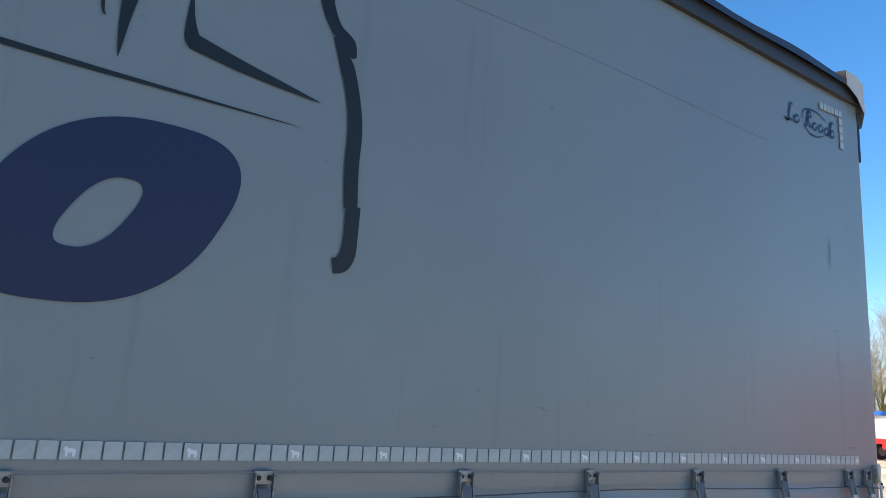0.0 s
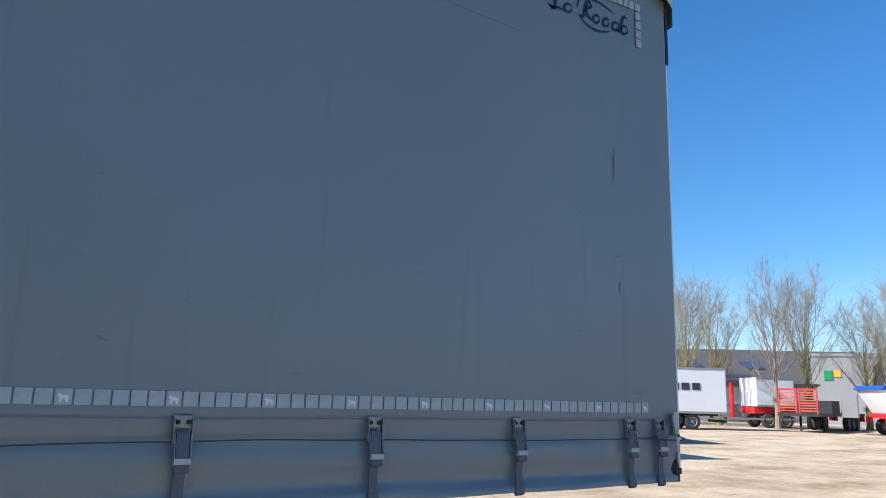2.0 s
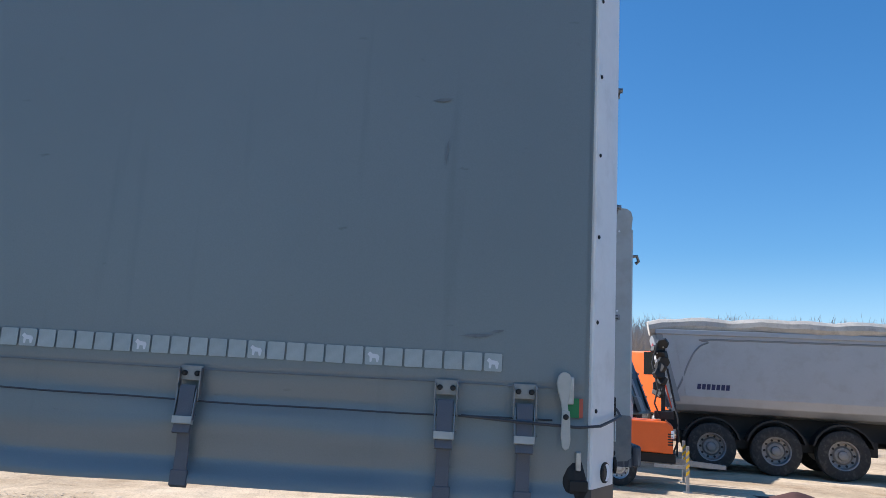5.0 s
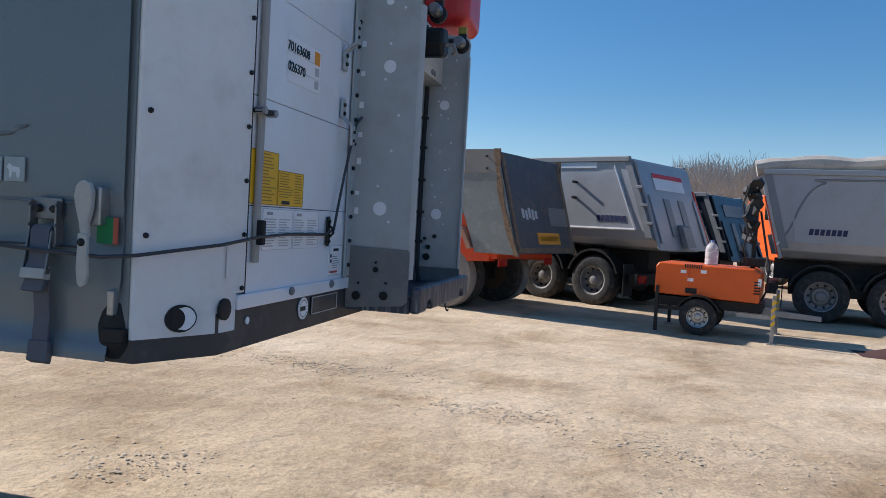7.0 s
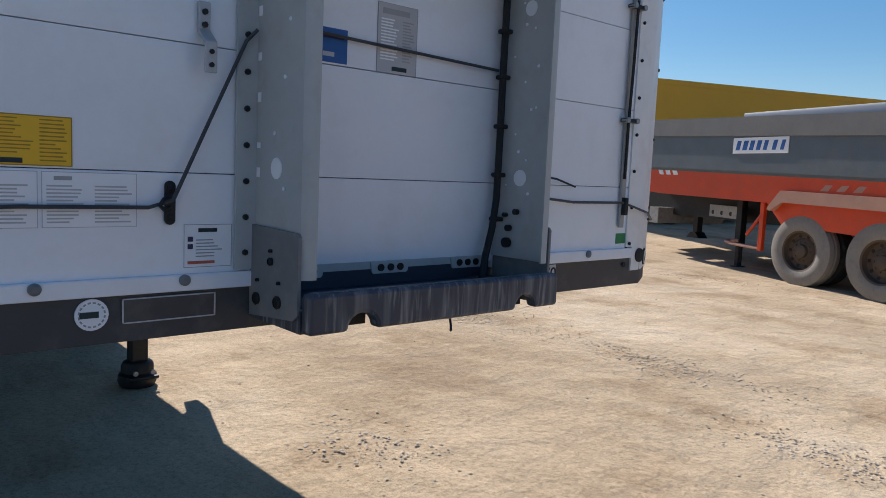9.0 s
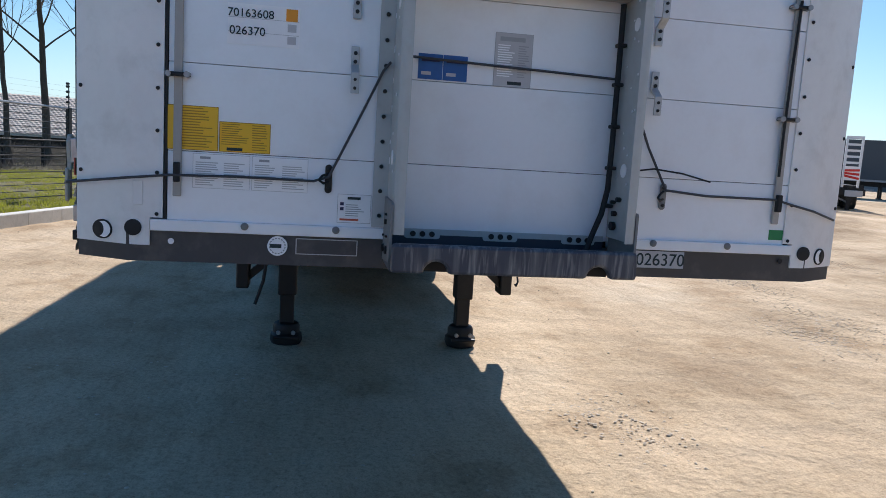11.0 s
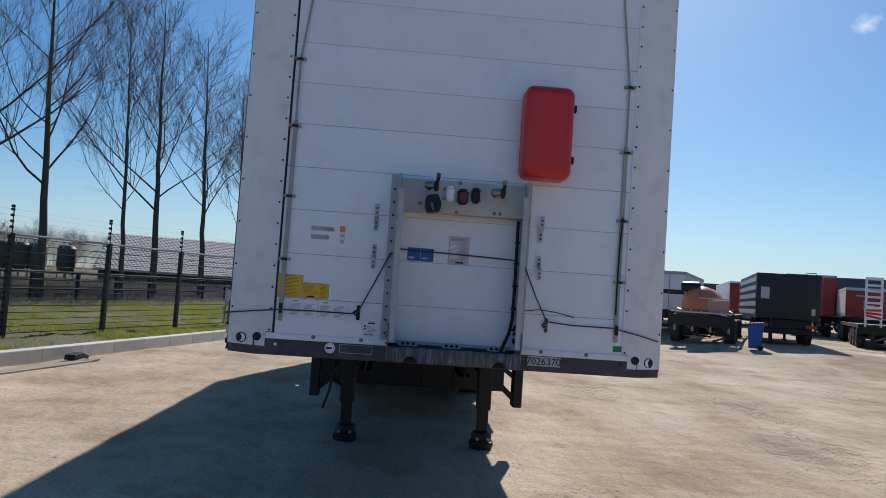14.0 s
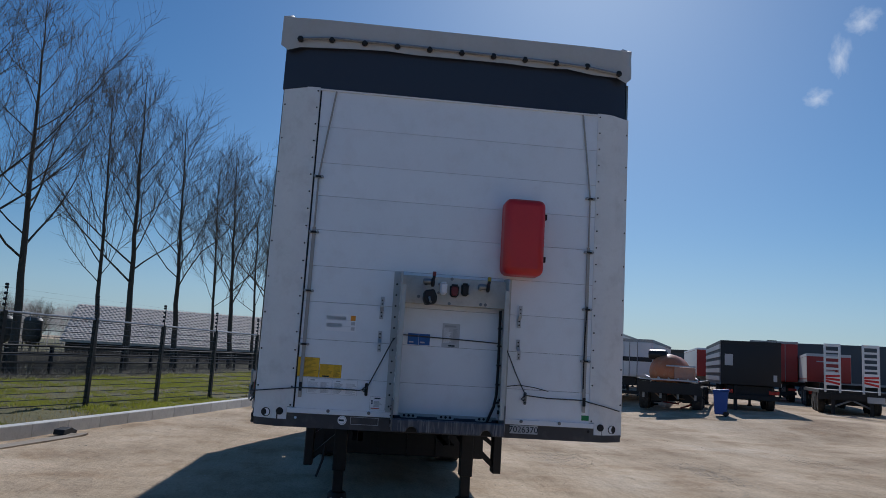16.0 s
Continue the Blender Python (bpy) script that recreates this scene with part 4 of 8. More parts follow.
# sill, bumper and rubber corners
for y0, y1 in ((0.254, 0.945), (1.675, 2.338)):
    part("sill", box(-0.02, 0.012, y0, y1, 1.366, 1.4), M_WHITE, TR, "pale sill strip", 0.003)
part("bumper", prism([(-0.25, 0.03), (-0.088, 0.03), (0.0, 0.19), (0.0, 2.4), (-0.088, 2.56), (-0.25, 2.56)], "z", 1.274, 1.364), M_BUMPER, TR, "dark grey steel front bumper")
for s, ye in ((1, 0.03), (-1, 2.562)):
    part("corner_buffer", lathe([(0.012, 1.272), (0.03, 1.284), (0.042, 1.31), (0.044, 1.35), (0.036, 1.392), (0.02, 1.412)], (-0.135, ye + s * 0.024, 0), "z", 18), M_RUBBER, TR, "rounded black rubber corner buffer")
for y in (0.523, 0.793, 1.829, 2.095):
    part("bolt", lathe([(0.0115, 0.012), (0.0115, 0.017), (0.006, 0.021)], (0, y, 1.389), "x", 14), M_PLATE, TR)
part("hole", lathe([(0.009, 0.003), (0.009, 0.0055)], (0, 0.312, 1.336), "x", 12), M_PAPER, TR)
part("hole", lathe([(0.009, 0.003), (0.009, 0.0055)], (0, 2.302, 1.344), "x", 12), M_RUBBER, TR)


def channel_post(sgn, y0):
    """A folded channel beside the coupling recess: flange on the wall, web standing out, lip turned in."""
    p = part("channel_post", prism([(0.006, y0 - sgn * 0.05), (0.012, y0 - sgn * 0.05), (0.012, y0 - sgn * 0.004), (0.2, y0 - sgn * 0.004), (0.207, y0 + sgn * 0.004), (0.21, y0 + sgn * 0.014), (0.21, y0 + sgn * 0.028), (0.204, y0 + sgn * 0.028), (0.204, y0 + sgn * 0.014), (0.196, y0 + sgn * 0.004), (0.006, y0 + sgn * 0.004)], "z", 1.404, 2.25), M_CHANNEL, TR, "grey folded steel channel beside the coupling recess")
    part("post_cap", prism([(0.006, 2.25), (0.2, 2.25), (0.205, 2.3), (0.198, 2.325), (0.18, 2.338), (0.006, 2.346)], "y", y0 - 0.004, y0 + 0.004), M_CHANNEL, p)
    part("flange_top", box(0.006, 0.012, y0 - 0.05 if sgn > 0 else y0, y0 if sgn > 0 else y0 + 0.05, 2.25, 2.35), M_CHANNEL, p)
    part("reinforcing_plate", prism([(0.004, 1.305), (0.19, 1.322), (0.206, 1.335), (0.206, 1.488), (0.2, 1.496), (0.004, 1.5)], "y", y0 - sgn * 0.012, y0 - sgn * 0.0045), M_PLATE, p, "scuffed dark reinforcing plate")
    for z in np.arange(1.44, 2.34, 0.075):
        part("bolt", lathe([(0.0065, 0.012), (0.0065, 0.017), (0.004, 0.02)], (0, y0 - sgn * 0.028, z), "x", 8), M_BLACK_STEEL, p)
    holes = [(0.1, 1.62, 0.022), (0.11, 2.06, 0.02), (0.1, 2.26, 0.012)] + [(0.12 + 0.03 * math.sin(z * 40), z, 0.0042) for z in np.arange(1.58, 2.25, 0.11)] + [(0.04, 1.345, 0.014), (0.13, 1.35, 0.014), (0.1, 1.43, 0.009), (0.045, 1.385, 0.004), (0.135, 1.39, 0.004), (0.1, 1.452, 0.004)]
    # above the plate, white discs paint the brightness seen through the holes
    for x, z, r in holes:
        for side, mt in ((-1, M_BLACK_STEEL if z < 1.5 else M_PAPER), (1, M_PAPER)):
            if side > 0 and z < 1.5:
                continue
            off = 0.0125 if z < 1.5 else 0.0045
            part("punched_hole", lathe([(r, -0.0012), (r, 0.0012)] if z > 1.5 else [(r, -0.004), (r * 0.8, -0.006), (r, 0.004), (r * 0.8, 0.006)], (x, y0 + sgn * side * off, z), "y", 14), mt, p)
    # white tabs stand for light coming through slots beside the flange
    for z, h in ((1.6, 0.02), (1.66, 0.012), (1.755, 0.02), (1.84, 0.016), (1.93, 0.02), (2.03, 0.014), (2.12, 0.018)):
        part("light_slot", box(0.016, 0.03, y0 - sgn * 0.0052 - 0.0006, y0 - sgn * 0.0052 + 0.0006, z, z + h), M_PAPER, p)
    return p


channel_post(1, 0.95)
far_post = channel_post(-1, 1.67)
for x, z, r in ((0.07, 1.445, 0.014), (0.075, 1.485, 0.009), (0.06, 1.52, 0.006), (0.1, 1.53, 0.008)):
    part("stud", lathe([(r, -0.012), (r, 0.0), (r * 0.6, 0.004)], (x, 1.662, z), "y", 10), M_BLACK_STEEL, far_post)
# small white discs, again painting brightness seen through punched holes
for k in range(9):
    part("punched_hole", lathe([(0.0032, -0.0012), (0.0032, 0.0012)], (0.05 + 0.11 * ((k * 0.618) % 1), 1.6655, 1.6 + 0.068 * k), "y", 8), M_PAPER, far_post)

# tray under the recess with two half-round notches
def tray_front():
    pts = [(0.942, 1.30), (1.025, 1.30)]
    for c in (1.07, 1.555):
        pts += [(c + 0.036 * math.cos(a), 1.30 + 0.036 * math.sin(a)) for a in np.linspace(math.pi, 0, 9)]
    pts += [(1.674, 1.30), (1.674, 1.372), (1.668, 1.383), (0.948, 1.383), (0.942, 1.372)]
    return pts


tray = part("coupling_tray", prism(tray_front(), "x", 0.212, 0.246), M_TRAY, TR, "scratched blue-grey steel tray below the coupling recess", 0.011)
part("tray_floor", box(0.006, 0.212, 0.964, 1.656, 1.338, 1.348), M_DARK_BAND, tray)
# black backing put in as the shade inside the notches
for c in (1.07, 1.555):
    part("notch_back", box(0.17, 0.18, c - 0.05, c + 0.05, 1.298, 1.338), M_RUBBER, tray)
for y0 in (0.942, 1.658):
    part("tray_end", box(0.004, 0.212, y0, y0 + 0.016, 1.299, 1.345), M_TRAY, tray)
part("tray_back", box(0.004, 0.008, 0.965, 1.655, 1.348, 1.386), M_DARK_BAND, tray, "dark blue band behind the tray")
part("back_strip", box(0.004, 0.009, 0.965, 1.655, 1.386, 1.404), M_CHANNEL, tray)
for y in (1.06, 1.31, 1.57):
    b = part("mounting_strip", prism([(y - 0.06, 1.403), (y - 0.055, 1.378), (y - 0.05, 1.374), (y + 0.05, 1.374), (y + 0.055, 1.378), (y + 0.06, 1.403)], "x", 0.004, 0.012), M_CHANNEL, tray)
    for d in (-0.03, 0, 0.03):
        part("bolt", lathe([(0.009, 0.012), (0.009, 0.017)], (0, y + d, 1.389), "x", 10), M_BLACK_STEEL, b)
part("drain_hook", tube([(0.24, 1.31, 1.3), (0.242, 1.312, 1.285), (0.25, 1.305, 1.275), (0.256, 1.3, 1.28)], 0.003, 5), M_RUBBER, tray)

# socket plate
plate = part("socket_plate", prism([(0.09, 2.14), (0.096, 2.14), (0.096, 2.315), (0.09, 2.325), (0.012, 2.335), (0.012, 2.329), (0.088, 2.318)], "y", 0.957, 1.663), M_SOCKET_PLATE, TR, "stained beige plate carrying the air and power couplings")
part("plate_return", box(0.012, 0.09, 0.957, 1.663, 2.14, 2.146), M_SOCKET_PLATE, plate)


def gladhand(y, z, tip):
    g = part("air_coupling", lathe([(0.014, -0.042), (0.02, -0.036), (0.021, 0.004), (0.017, 0.012)], (0.2, y, z), "y", 18), M_BUCKLE, plate, "black air coupling")
    part("coupling_stem", tube([(0.094, y - 0.012, z), (0.2, y - 0.012, z)], 0.015, 10), M_BLACK_STEEL, g)
    part("coupling_disc", lathe([(0.022, 0.012), (0.03, 0.016), (0.03, 0.03), (0.02, 0.036)], (0.2, y, z - 0.004), "y", 20), M_BLACK_STEEL, g)
    part("coupling_lever", prism([(y + 0.016, z), (y + 0.034, z - 0.004), (y + 0.04, z + 0.04), (y + 0.022, z + 0.044)], "x", 0.185, 0.215), M_BLACK_STEEL, g, "", 0.003)
    part("coupling_tip", box(0.184, 0.216, y + 0.02, y + 0.042, z + 0.04, z + 0.068), tip, g, "", 0.003)


gladhand(1.128, 2.28, M_DARK_RED)
gladhand(1.5, 2.268, M_OLIVE)
for y, z, mt, w, lid in ((1.234, 2.252, M_PAPER, 0.024, "white plug socket lid"), (1.309, 2.24, M_DARK_RED, 0.03, "dark red plug socket lid"), (1.381, 2.252, M_BLACK_STEEL, 0.024, "black plug socket lid")):
    s = part("plug_socket", prism([(y - w, z - 0.03), (y - w * 0.5, z - 0.046), (y + w * 0.5, z - 0.046), (y + w, z - 0.03), (y + w * 1.05, z + 0.03), (y - w * 1.05, z + 0.03)], "x", 0.096, 0.118), M_BLACK_STEEL if mt is not M_PAPER else M_PAPER, plate, "", 0.003)
    part("socket_lid", prism([(y - w * 0.6, z - 0.03), (y - w * 0.35, z - 0.038), (y + w * 0.35, z - 0.038), (y + w * 0.6, z - 0.03), (y + w * 0.85, z), (y + w * 0.6, z + 0.026), (y - w * 0.6, z + 0.026), (y - w * 0.85, z)], "x", 0.118, 0.134), mt, s, lid, 0.005)
    part("lid_hinge", box(0.1, 0.126, y - w * 0.7, y + w * 0.7, z + 0.03, z + 0.042), M_BLACK_STEEL if mt is not M_PAPER else M_PAPER, s, "", 0.003)
for y, z in ((1.205, 2.278), (1.202, 2.22), (1.405, 2.282), (1.405, 2.225)):
    part("socket_screw", lathe([(0.009, 0.096), (0.009, 0.101), (0.004, 0.103)], (0, y, z), "x", 10), M_BUCKLE, plate)
part("large_socket", prism([(-0.04, -0.045), (0.03, -0.05), (0.045, -0.01), (0.035, 0.045), (-0.03, 0.048), (-0.045, 0.0)], "x", 0.096, 0.235), M_BLACK_STEEL, plate, "large black socket", 0.012, pose(0, 1.14, 2.18, 14, 0, 0))
part("socket_hook", tube([(0.235, 1.13, 2.17), (0.262, 1.13, 2.172), (0.27, 1.135, 2.15), (0.258, 1.14, 2.14)], 0.007, 8), M_BUCKLE, plate, "steel catch on the socket")
for y, z in ((1.069, 2.185), (1.496, 2.158), (1.528, 2.158), (1.28, 2.15), (1.29, 2.318)):
    part("plate_bolt", lathe([(0.011, 0.096), (0.011, 0.1)], (0, y, z), "x", 12), M_PLATE, plate)
# hose hanging along the recess edge
part("black_hose", tube([(0.04, 1.645, 2.13), (0.035, 1.648, 1.9), (0.035, 1.648, 1.7), (0.035, 1.646, 1.56), (0.04, 1.63, 1.48), (0.05, 1.6, 1.41), (0.07, 1.57, 1.34)], 0.0095, 8), M_RUBBER, TR, "black hose hanging inside the recess")
for z in (1.5, 1.62, 1.75, 1.88, 2.0):
    part("hose_clip", box(0.02, 0.05, 1.634, 1.664, z, z + 0.012), M_RUBBER, TR, "", 0.004)

# red extinguisher box
red = part("extinguisher_box", box(0.004, 0.195, 1.622, 1.906, 2.37, 2.9), M_RED_BOX, TR, "red plastic fire extinguisher box", 0.05)
part("box_seam", box(0.07, 0.078, 1.6205, 1.9075, 2.43, 2.845), M_RED_BOX, red, "", 0.002)
for z in (2.5, 2.8):
    part("box_latch", box(0.06, 0.095, 1.903, 1.935, z - 0.02, z + 0.02), M_RUBBER, red, "black latch", 0.004)
part("box_wire", tube([(0.08, 1.908, 2.62), (0.09, 1.92, 2.65), (0.085, 1.914, 2.68), (0.08, 1.908, 2.66)], 0.0022, 5), M_STEEL, red)

# vertical cable rails with clips
for y0, top_y in ((0.328, 0.402), (2.262, 2.191)):
    rail = part("cable_rail", prism([(0.004, y0 - 0.012), (0.014, y0 - 0.012), (0.014, y0 + 0.012), (0.004, y0 + 0.012)], "z", 1.47, 2.62), M_RAIL, TR, "grey-brown vertical cable rail", 0.003)
    part("cable", tube([(0.012, y0, 2.62), (0.012, y0, 2.98), (0.01, (y0 + top_y) / 2, 3.3), (0.008, top_y, 3.6)], 0.0065, 6), M_RAIL, rail)
    for z in (1.82, 2.18, 2.585, 2.975):
        part("clip", box(0.004, 0.03, y0 - 0.034, y0 + 0.034, z - 0.006, z + 0.006), M_BLACK_STEEL, rail, "", 0.003)
        for s in (-1, 1):
            part("clip_screw", lathe([(0.009, 0.01), (0.009, 0.034)], (0, y0 + s * 0.026, z), "x", 8), M_DULL_STEEL, rail)
    part("rail_end", box(0.004, 0.03, y0 - 0.009, y0 + 0.009, 1.512, 1.57), M_RUBBER, rail, "", 0.004)
part("cable", tube([(0.022, 2.262, 2.2), (0.026, 2.252, 2.0), (0.022, 2.25, 1.8), (0.02, 2.252, 1.63)], 0.005, 5), M_RUBBER, TR)
# joint strips by the posts
for y in (0.2945, 2.3125):
    part("joint_strip", box(-0.01, 0.004, y - 0.003, y + 0.003, 1.385, 3.6), M_BLACK_STEEL, TR)

# step brackets
def bracket(y, z0, z1, up):
    pts = [(0.004, z0), (0.004, z0 + 0.06), (0.01, z0 + 0.062), (0.04, z0 + 0.085), (0.04, z1), (0.046, z1), (0.046, z0 + 0.08), (0.012, z0 + 0.054), (0.012, z0)]
    if not up:
        pts = [(x, z0 + z1 - z) for x, z in pts]
    b = part("step_bracket", prism(pts, "y", y - 0.0125, y + 0.0125), M_BRACKET, TR, "bent grey steel bracket", 0.002)
    for k in (0.1, 0.125):
        part("bolt", lathe([(0.005, 0.046), (0.005, 0.05)], (0, y, (z0 + k) if up else (z1 - k)), "x", 8), M_BLACK_STEEL, b)
    for k in (0.02, 0.045):
        part("bolt", lathe([(0.006, 0.011), (0.006, 0.017)], (0, y, (z0 + k) if up else (z1 - k)), "x", 8), M_BLACK_STEEL, b)


bracket(0.83, 2.02, 2.17, True)
bracket(0.83, 1.8, 1.94, False)
bracket(1.785, 2.02, 2.17, True)
bracket(1.785, 1.8, 1.94, False)

# customs cable threaded round the front
loop = [(-0.45, -0.02, 1.5), (-0.3, -0.024, 1.492), (-0.13, -0.02, 1.486), (-0.07, 0.004, 1.492), (0.016, 0.17, 1.515), (0.03, 0.31, 1.532), (0.012, 0.5, 1.536), (0.018, 0.72, 1.535), (0.024, 0.765, 1.55)]
part("customs_cable", tube(loop, 0.0042, 6), M_CABLE, TR, "thin grey customs cable threaded round the front")
part("customs_cable", tube([(0.024, 0.765, 1.55), (0.018, 0.84, 1.71), (0.02, 0.915, 1.875), (0.03, 0.935, 1.9)], 0.0042, 6), M_CABLE, TR)
part("customs_cable", tube([(0.018, 0.965, 1.925), (0.014, 1.2, 1.918), (0.012, 1.45, 1.912), (0.02, 1.645, 1.905)], 0.0042, 6), M_CABLE, TR)
part("customs_cable", tube([(0.018, 1.7, 1.88), (0.016, 1.78, 1.7), (0.024, 1.85, 1.565)], 0.0042, 6), M_CABLE, TR)
part("customs_cable", tube([(0.024, 1.85, 1.565), (0.016, 2.0, 1.553), (0.02, 2.25, 1.553), (0.03, 2.3, 1.54), (0.016, 2.4, 1.52), (-0.05, 2.53, 1.49), (-0.1, 2.56, 1.488)], 0.0042, 6), M_CABLE, TR)
part("loose_wire", tube([(0.012, 1.72, 1.618), (0.03, 1.8, 1.632), (0.03, 1.9, 1.622), (0.012, 2.01, 1.6)], 0.003, 5), M_RUBBER, TR)
for y in (0.765, 1.85):
    c = part("cable_eye", prism([(y + 0.011 * math.cos(a), (1.576 if math.sin(a) > 0 else 1.511) + 0.011 * math.sin(a)) for a in np.linspace(0.001, 2 * math.pi - 0.3, 18)], "x", 0.004, 0.009), M_PLATE if y > 1 else M_BLACK_STEEL, TR, "dark steel cable eye with rounded ends", 0.001)
    for z in (1.515, 1.572):
        part("eye_bolt", lathe([(0.006, 0.009), (0.006, 0.013), (0.003, 0.015)], (0, y, z), "x", 8), M_BLACK_STEEL, c)
    part("eye_ring", tube([(0.01, y, 1.56), (0.03, y - 0.02, 1.552), (0.035, y - 0.03, 1.54), (0.02, y - 0.015, 1.53), (0.01, y, 1.535)], 0.004, 6), M_BLACK_STEEL, c)


# stickers on the front
def sticker(name, y0, y1, z0, z1, material, label, x=0.0018):
    return part(name, box(0.0, x, y0, y1, z0, z1), material, TR, label)


def border(parent, y0, y1, z0, z1, material, w=0.0012, x=0.0018):
    """A thin printed outline round a sticker."""
    for a in ((y0, y1, z1 - w, z1), (y0, y1, z0, z0 + w), (y0, y0 + w, z0 + w, z1 - w), (y1 - w, y1, z0 + w, z1 - w)):
        part("print_edge", box(x, x + 0.0005, *a), material, parent)


def bars(parent, y0, y1, z0, z1, n, material, seed, x=0.0018, thick=0.5):
    rnd = random.Random(seed)
    h = (z1 - z0) / n
    for i in range(n):
        w = (y1 - y0) * rnd.uniform(0.55, 1.0)
        part("print_line", box(x, x + 0.0006, y0, y0 + w, z1 - h * (i + thick), z1 - h * i - h * 0.15), material, parent)


s = sticker("paper_notice", 0.46, 0.665, 1.92, 2.035, M_PAPER, "white taped paper with handwritten numbers")
for z in (1.955, 1.995):
    part("print_line", box(0.0018, 0.0022, 0.462, 0.663, z, z + 0.0012), M_PALE_PAPER, s)
put("handwriting", text_mesh("70163608", 0.033, bold=0.0001), M_INK, s, pose(0.003, 0.525, 2.008, 90, 0, 90))
put("handwriting", text_mesh("026370", 0.034, bold=0.0001), M_INK, s, pose(0.003, 0.516, 1.958, 90, 0, 90))
part("orange_mark", box(0.0018, 0.003, 0.625, 0.658, 1.995, 2.03), M_ORANGE_STICKER, s, "orange square")
for z in (1.93, 1.965):
    part("print_line", box(0.0018, 0.0024, 0.63, 0.655, z, z + 0.022), M_PALE_PAPER, s)
s = sticker("yellow_notice", 0.297, 0.44, 1.607, 1.735, M_YELLOW_STICKER, "yellow warning sticker with fine print")
bars(s, 0.335, 0.43, 1.612, 1.73, 15, M_DARK_YELLOW, 3, thick=0.5)
border(s, 0.297, 0.44, 1.607, 1.735, M_DARK_YELLOW, 0.002)
s = sticker("yellow_notice", 0.443, 0.59, 1.607, 1.695, M_YELLOW_STICKER, "yellow warning sticker with fine print")
bars(s, 0.45, 0.53, 1.625, 1.69, 10, M_DARK_YELLOW, 4, thick=0.5)
bars(s, 0.537, 0.582, 1.612, 1.69, 11, M_DARK_YELLOW, 5, thick=0.5)
border(s, 0.443, 0.59, 1.607, 1.695, M_DARK_YELLOW, 0.002)
part("print_line", box(0.0018, 0.0025, 0.465, 0.51, 1.611, 1.62), M_INK, s)
for k, (y0, y1) in enumerate(((0.37, 0.533), (0.539, 0.703))):
    s = sticker("approval_label", y0, y1, 1.497, 1.598, M_PAPER, "white approval label with faint print")
    border(s, y0, y1, 1.497, 1.598, M_PALE_PAPER)
    bars(s, y0 + 0.008, y0 + (y1 - y0) * 0.46, 1.503, 1.575, 11, M_PALE_PAPER, 20 + k, thick=0.6)
    bars(s, y0 + (y1 - y0) * 0.54, y1 - 0.008, 1.503, 1.575, 11, M_PALE_PAPER, 26 + k, thick=0.6)
    part("print_line", box(0.0018, 0.0025, y0 + 0.02, y0 + 0.05, 1.583, 1.59), M_GREY_INK, s)
s = sticker("instruction_label", 0.795, 0.897, 1.412, 1.5, M_PAPER, "white instruction label")
bars(s, 0.82, 0.885, 1.43, 1.47, 6, M_GREY_INK, 31)
border(s, 0.795, 0.897, 1.412, 1.5, M_GREY_INK)
part("print_line", box(0.0018, 0.0025, 0.825, 0.865, 1.484, 1.492), M_INK, s)
part("print_line", box(0.0018, 0.0025, 0.803, 0.86, 1.419, 1.425), M_RED_STICKER, s)
for y in (1.465, 1.45):
    part("print_line", box(0.0018, 0.0025, 0.803, 0.814, y, y + 0.01), M_NAVY, s)
for k in range(2):
    s = sticker("blue_label", 1.02 + 0.077 * k, 1.095 + 0.077 * k, 1.862, 1.938, M_BLUE_STICKER, "blue instruction sticker")
    part("print_line", box(0.0018, 0.0025, 1.03 + 0.077 * k, 1.085 + 0.077 * k, 1.915, 1.925), M_NAVY, s)
    part("print_line", box(0.0018, 0.0025, 1.03 + 0.077 * k, 1.06 + 0.077 * k, 1.875, 1.885), M_PALE_PAPER, s)
s = sticker("data_label", 1.255, 1.375, 1.857, 2.02, M_PALE_PAPER, "grey data label with columns of fine print")
border(s, 1.255, 1.375, 1.857, 2.02, M_GREY_INK)
bars(s, 1.265, 1.32, 1.885, 1.985, 14, M_PAPER, 41, thick=0.6)
bars(s, 1.33, 1.368, 1.885, 1.985, 14, M_GREY_INK, 42, thick=0.6)
part("print_line", box(0.0018, 0.0025, 1.27, 1.35, 1.995, 2.008), M_GREY_INK, s)
part("print_line", box(0.0018, 0.0025, 1.3, 1.345, 1.864, 1.874), M_INK, s)
sticker("green_label", 2.252, 2.305, 1.416, 1.45, M_GREEN_STICKER, "small green sticker")
s = part("fleet_number_plate", box(0.004, 0.0065, 1.754, 1.947, 1.306, 1.362), M_PALE_PAPER, TR, "pale fleet number sticker")
put("fleet_number", text_mesh("7026370", 0.058), M_INK, s, pose(0.0075, 1.8485, 1.332, 90, 0, 90))
s = part("round_badge", lathe([(0.03, 0.003), (0.03, 0.0065)], (0, 0.62, 1.326), "x", 24), M_PAPER, TR, "round white quality badge", m=pose(0, 0, 0.007))
part("print_line", box(0.0066, 0.0072, 0.598, 0.632, 1.32, 1.332), M_INK, s)
for k in range(16):
    a = k * math.pi / 8 + 0.2
    part("print_line", box(-0.0028, 0.0028, -0.0016, 0.0016, 0.0, 0.0006), M_GREY_INK, s, "", 0, Matrix(((0, 0, 1, 0.0066), (math.cos(a + 1.57), -math.sin(a + 1.57), 0, 0.62 + 0.023 * math.cos(a)), (math.sin(a + 1.57), math.cos(a + 1.57), 0, 1.326 + 0.023 * math.sin(a)), (0, 0, 0, 1))))
s = part("framed_plate", box(0.004, 0.006, 0.683, 0.87, 1.303, 1.352), M_BUMPER, TR, "dark plate with thin pale frame", m=pose(0, -0.009, 0.007))
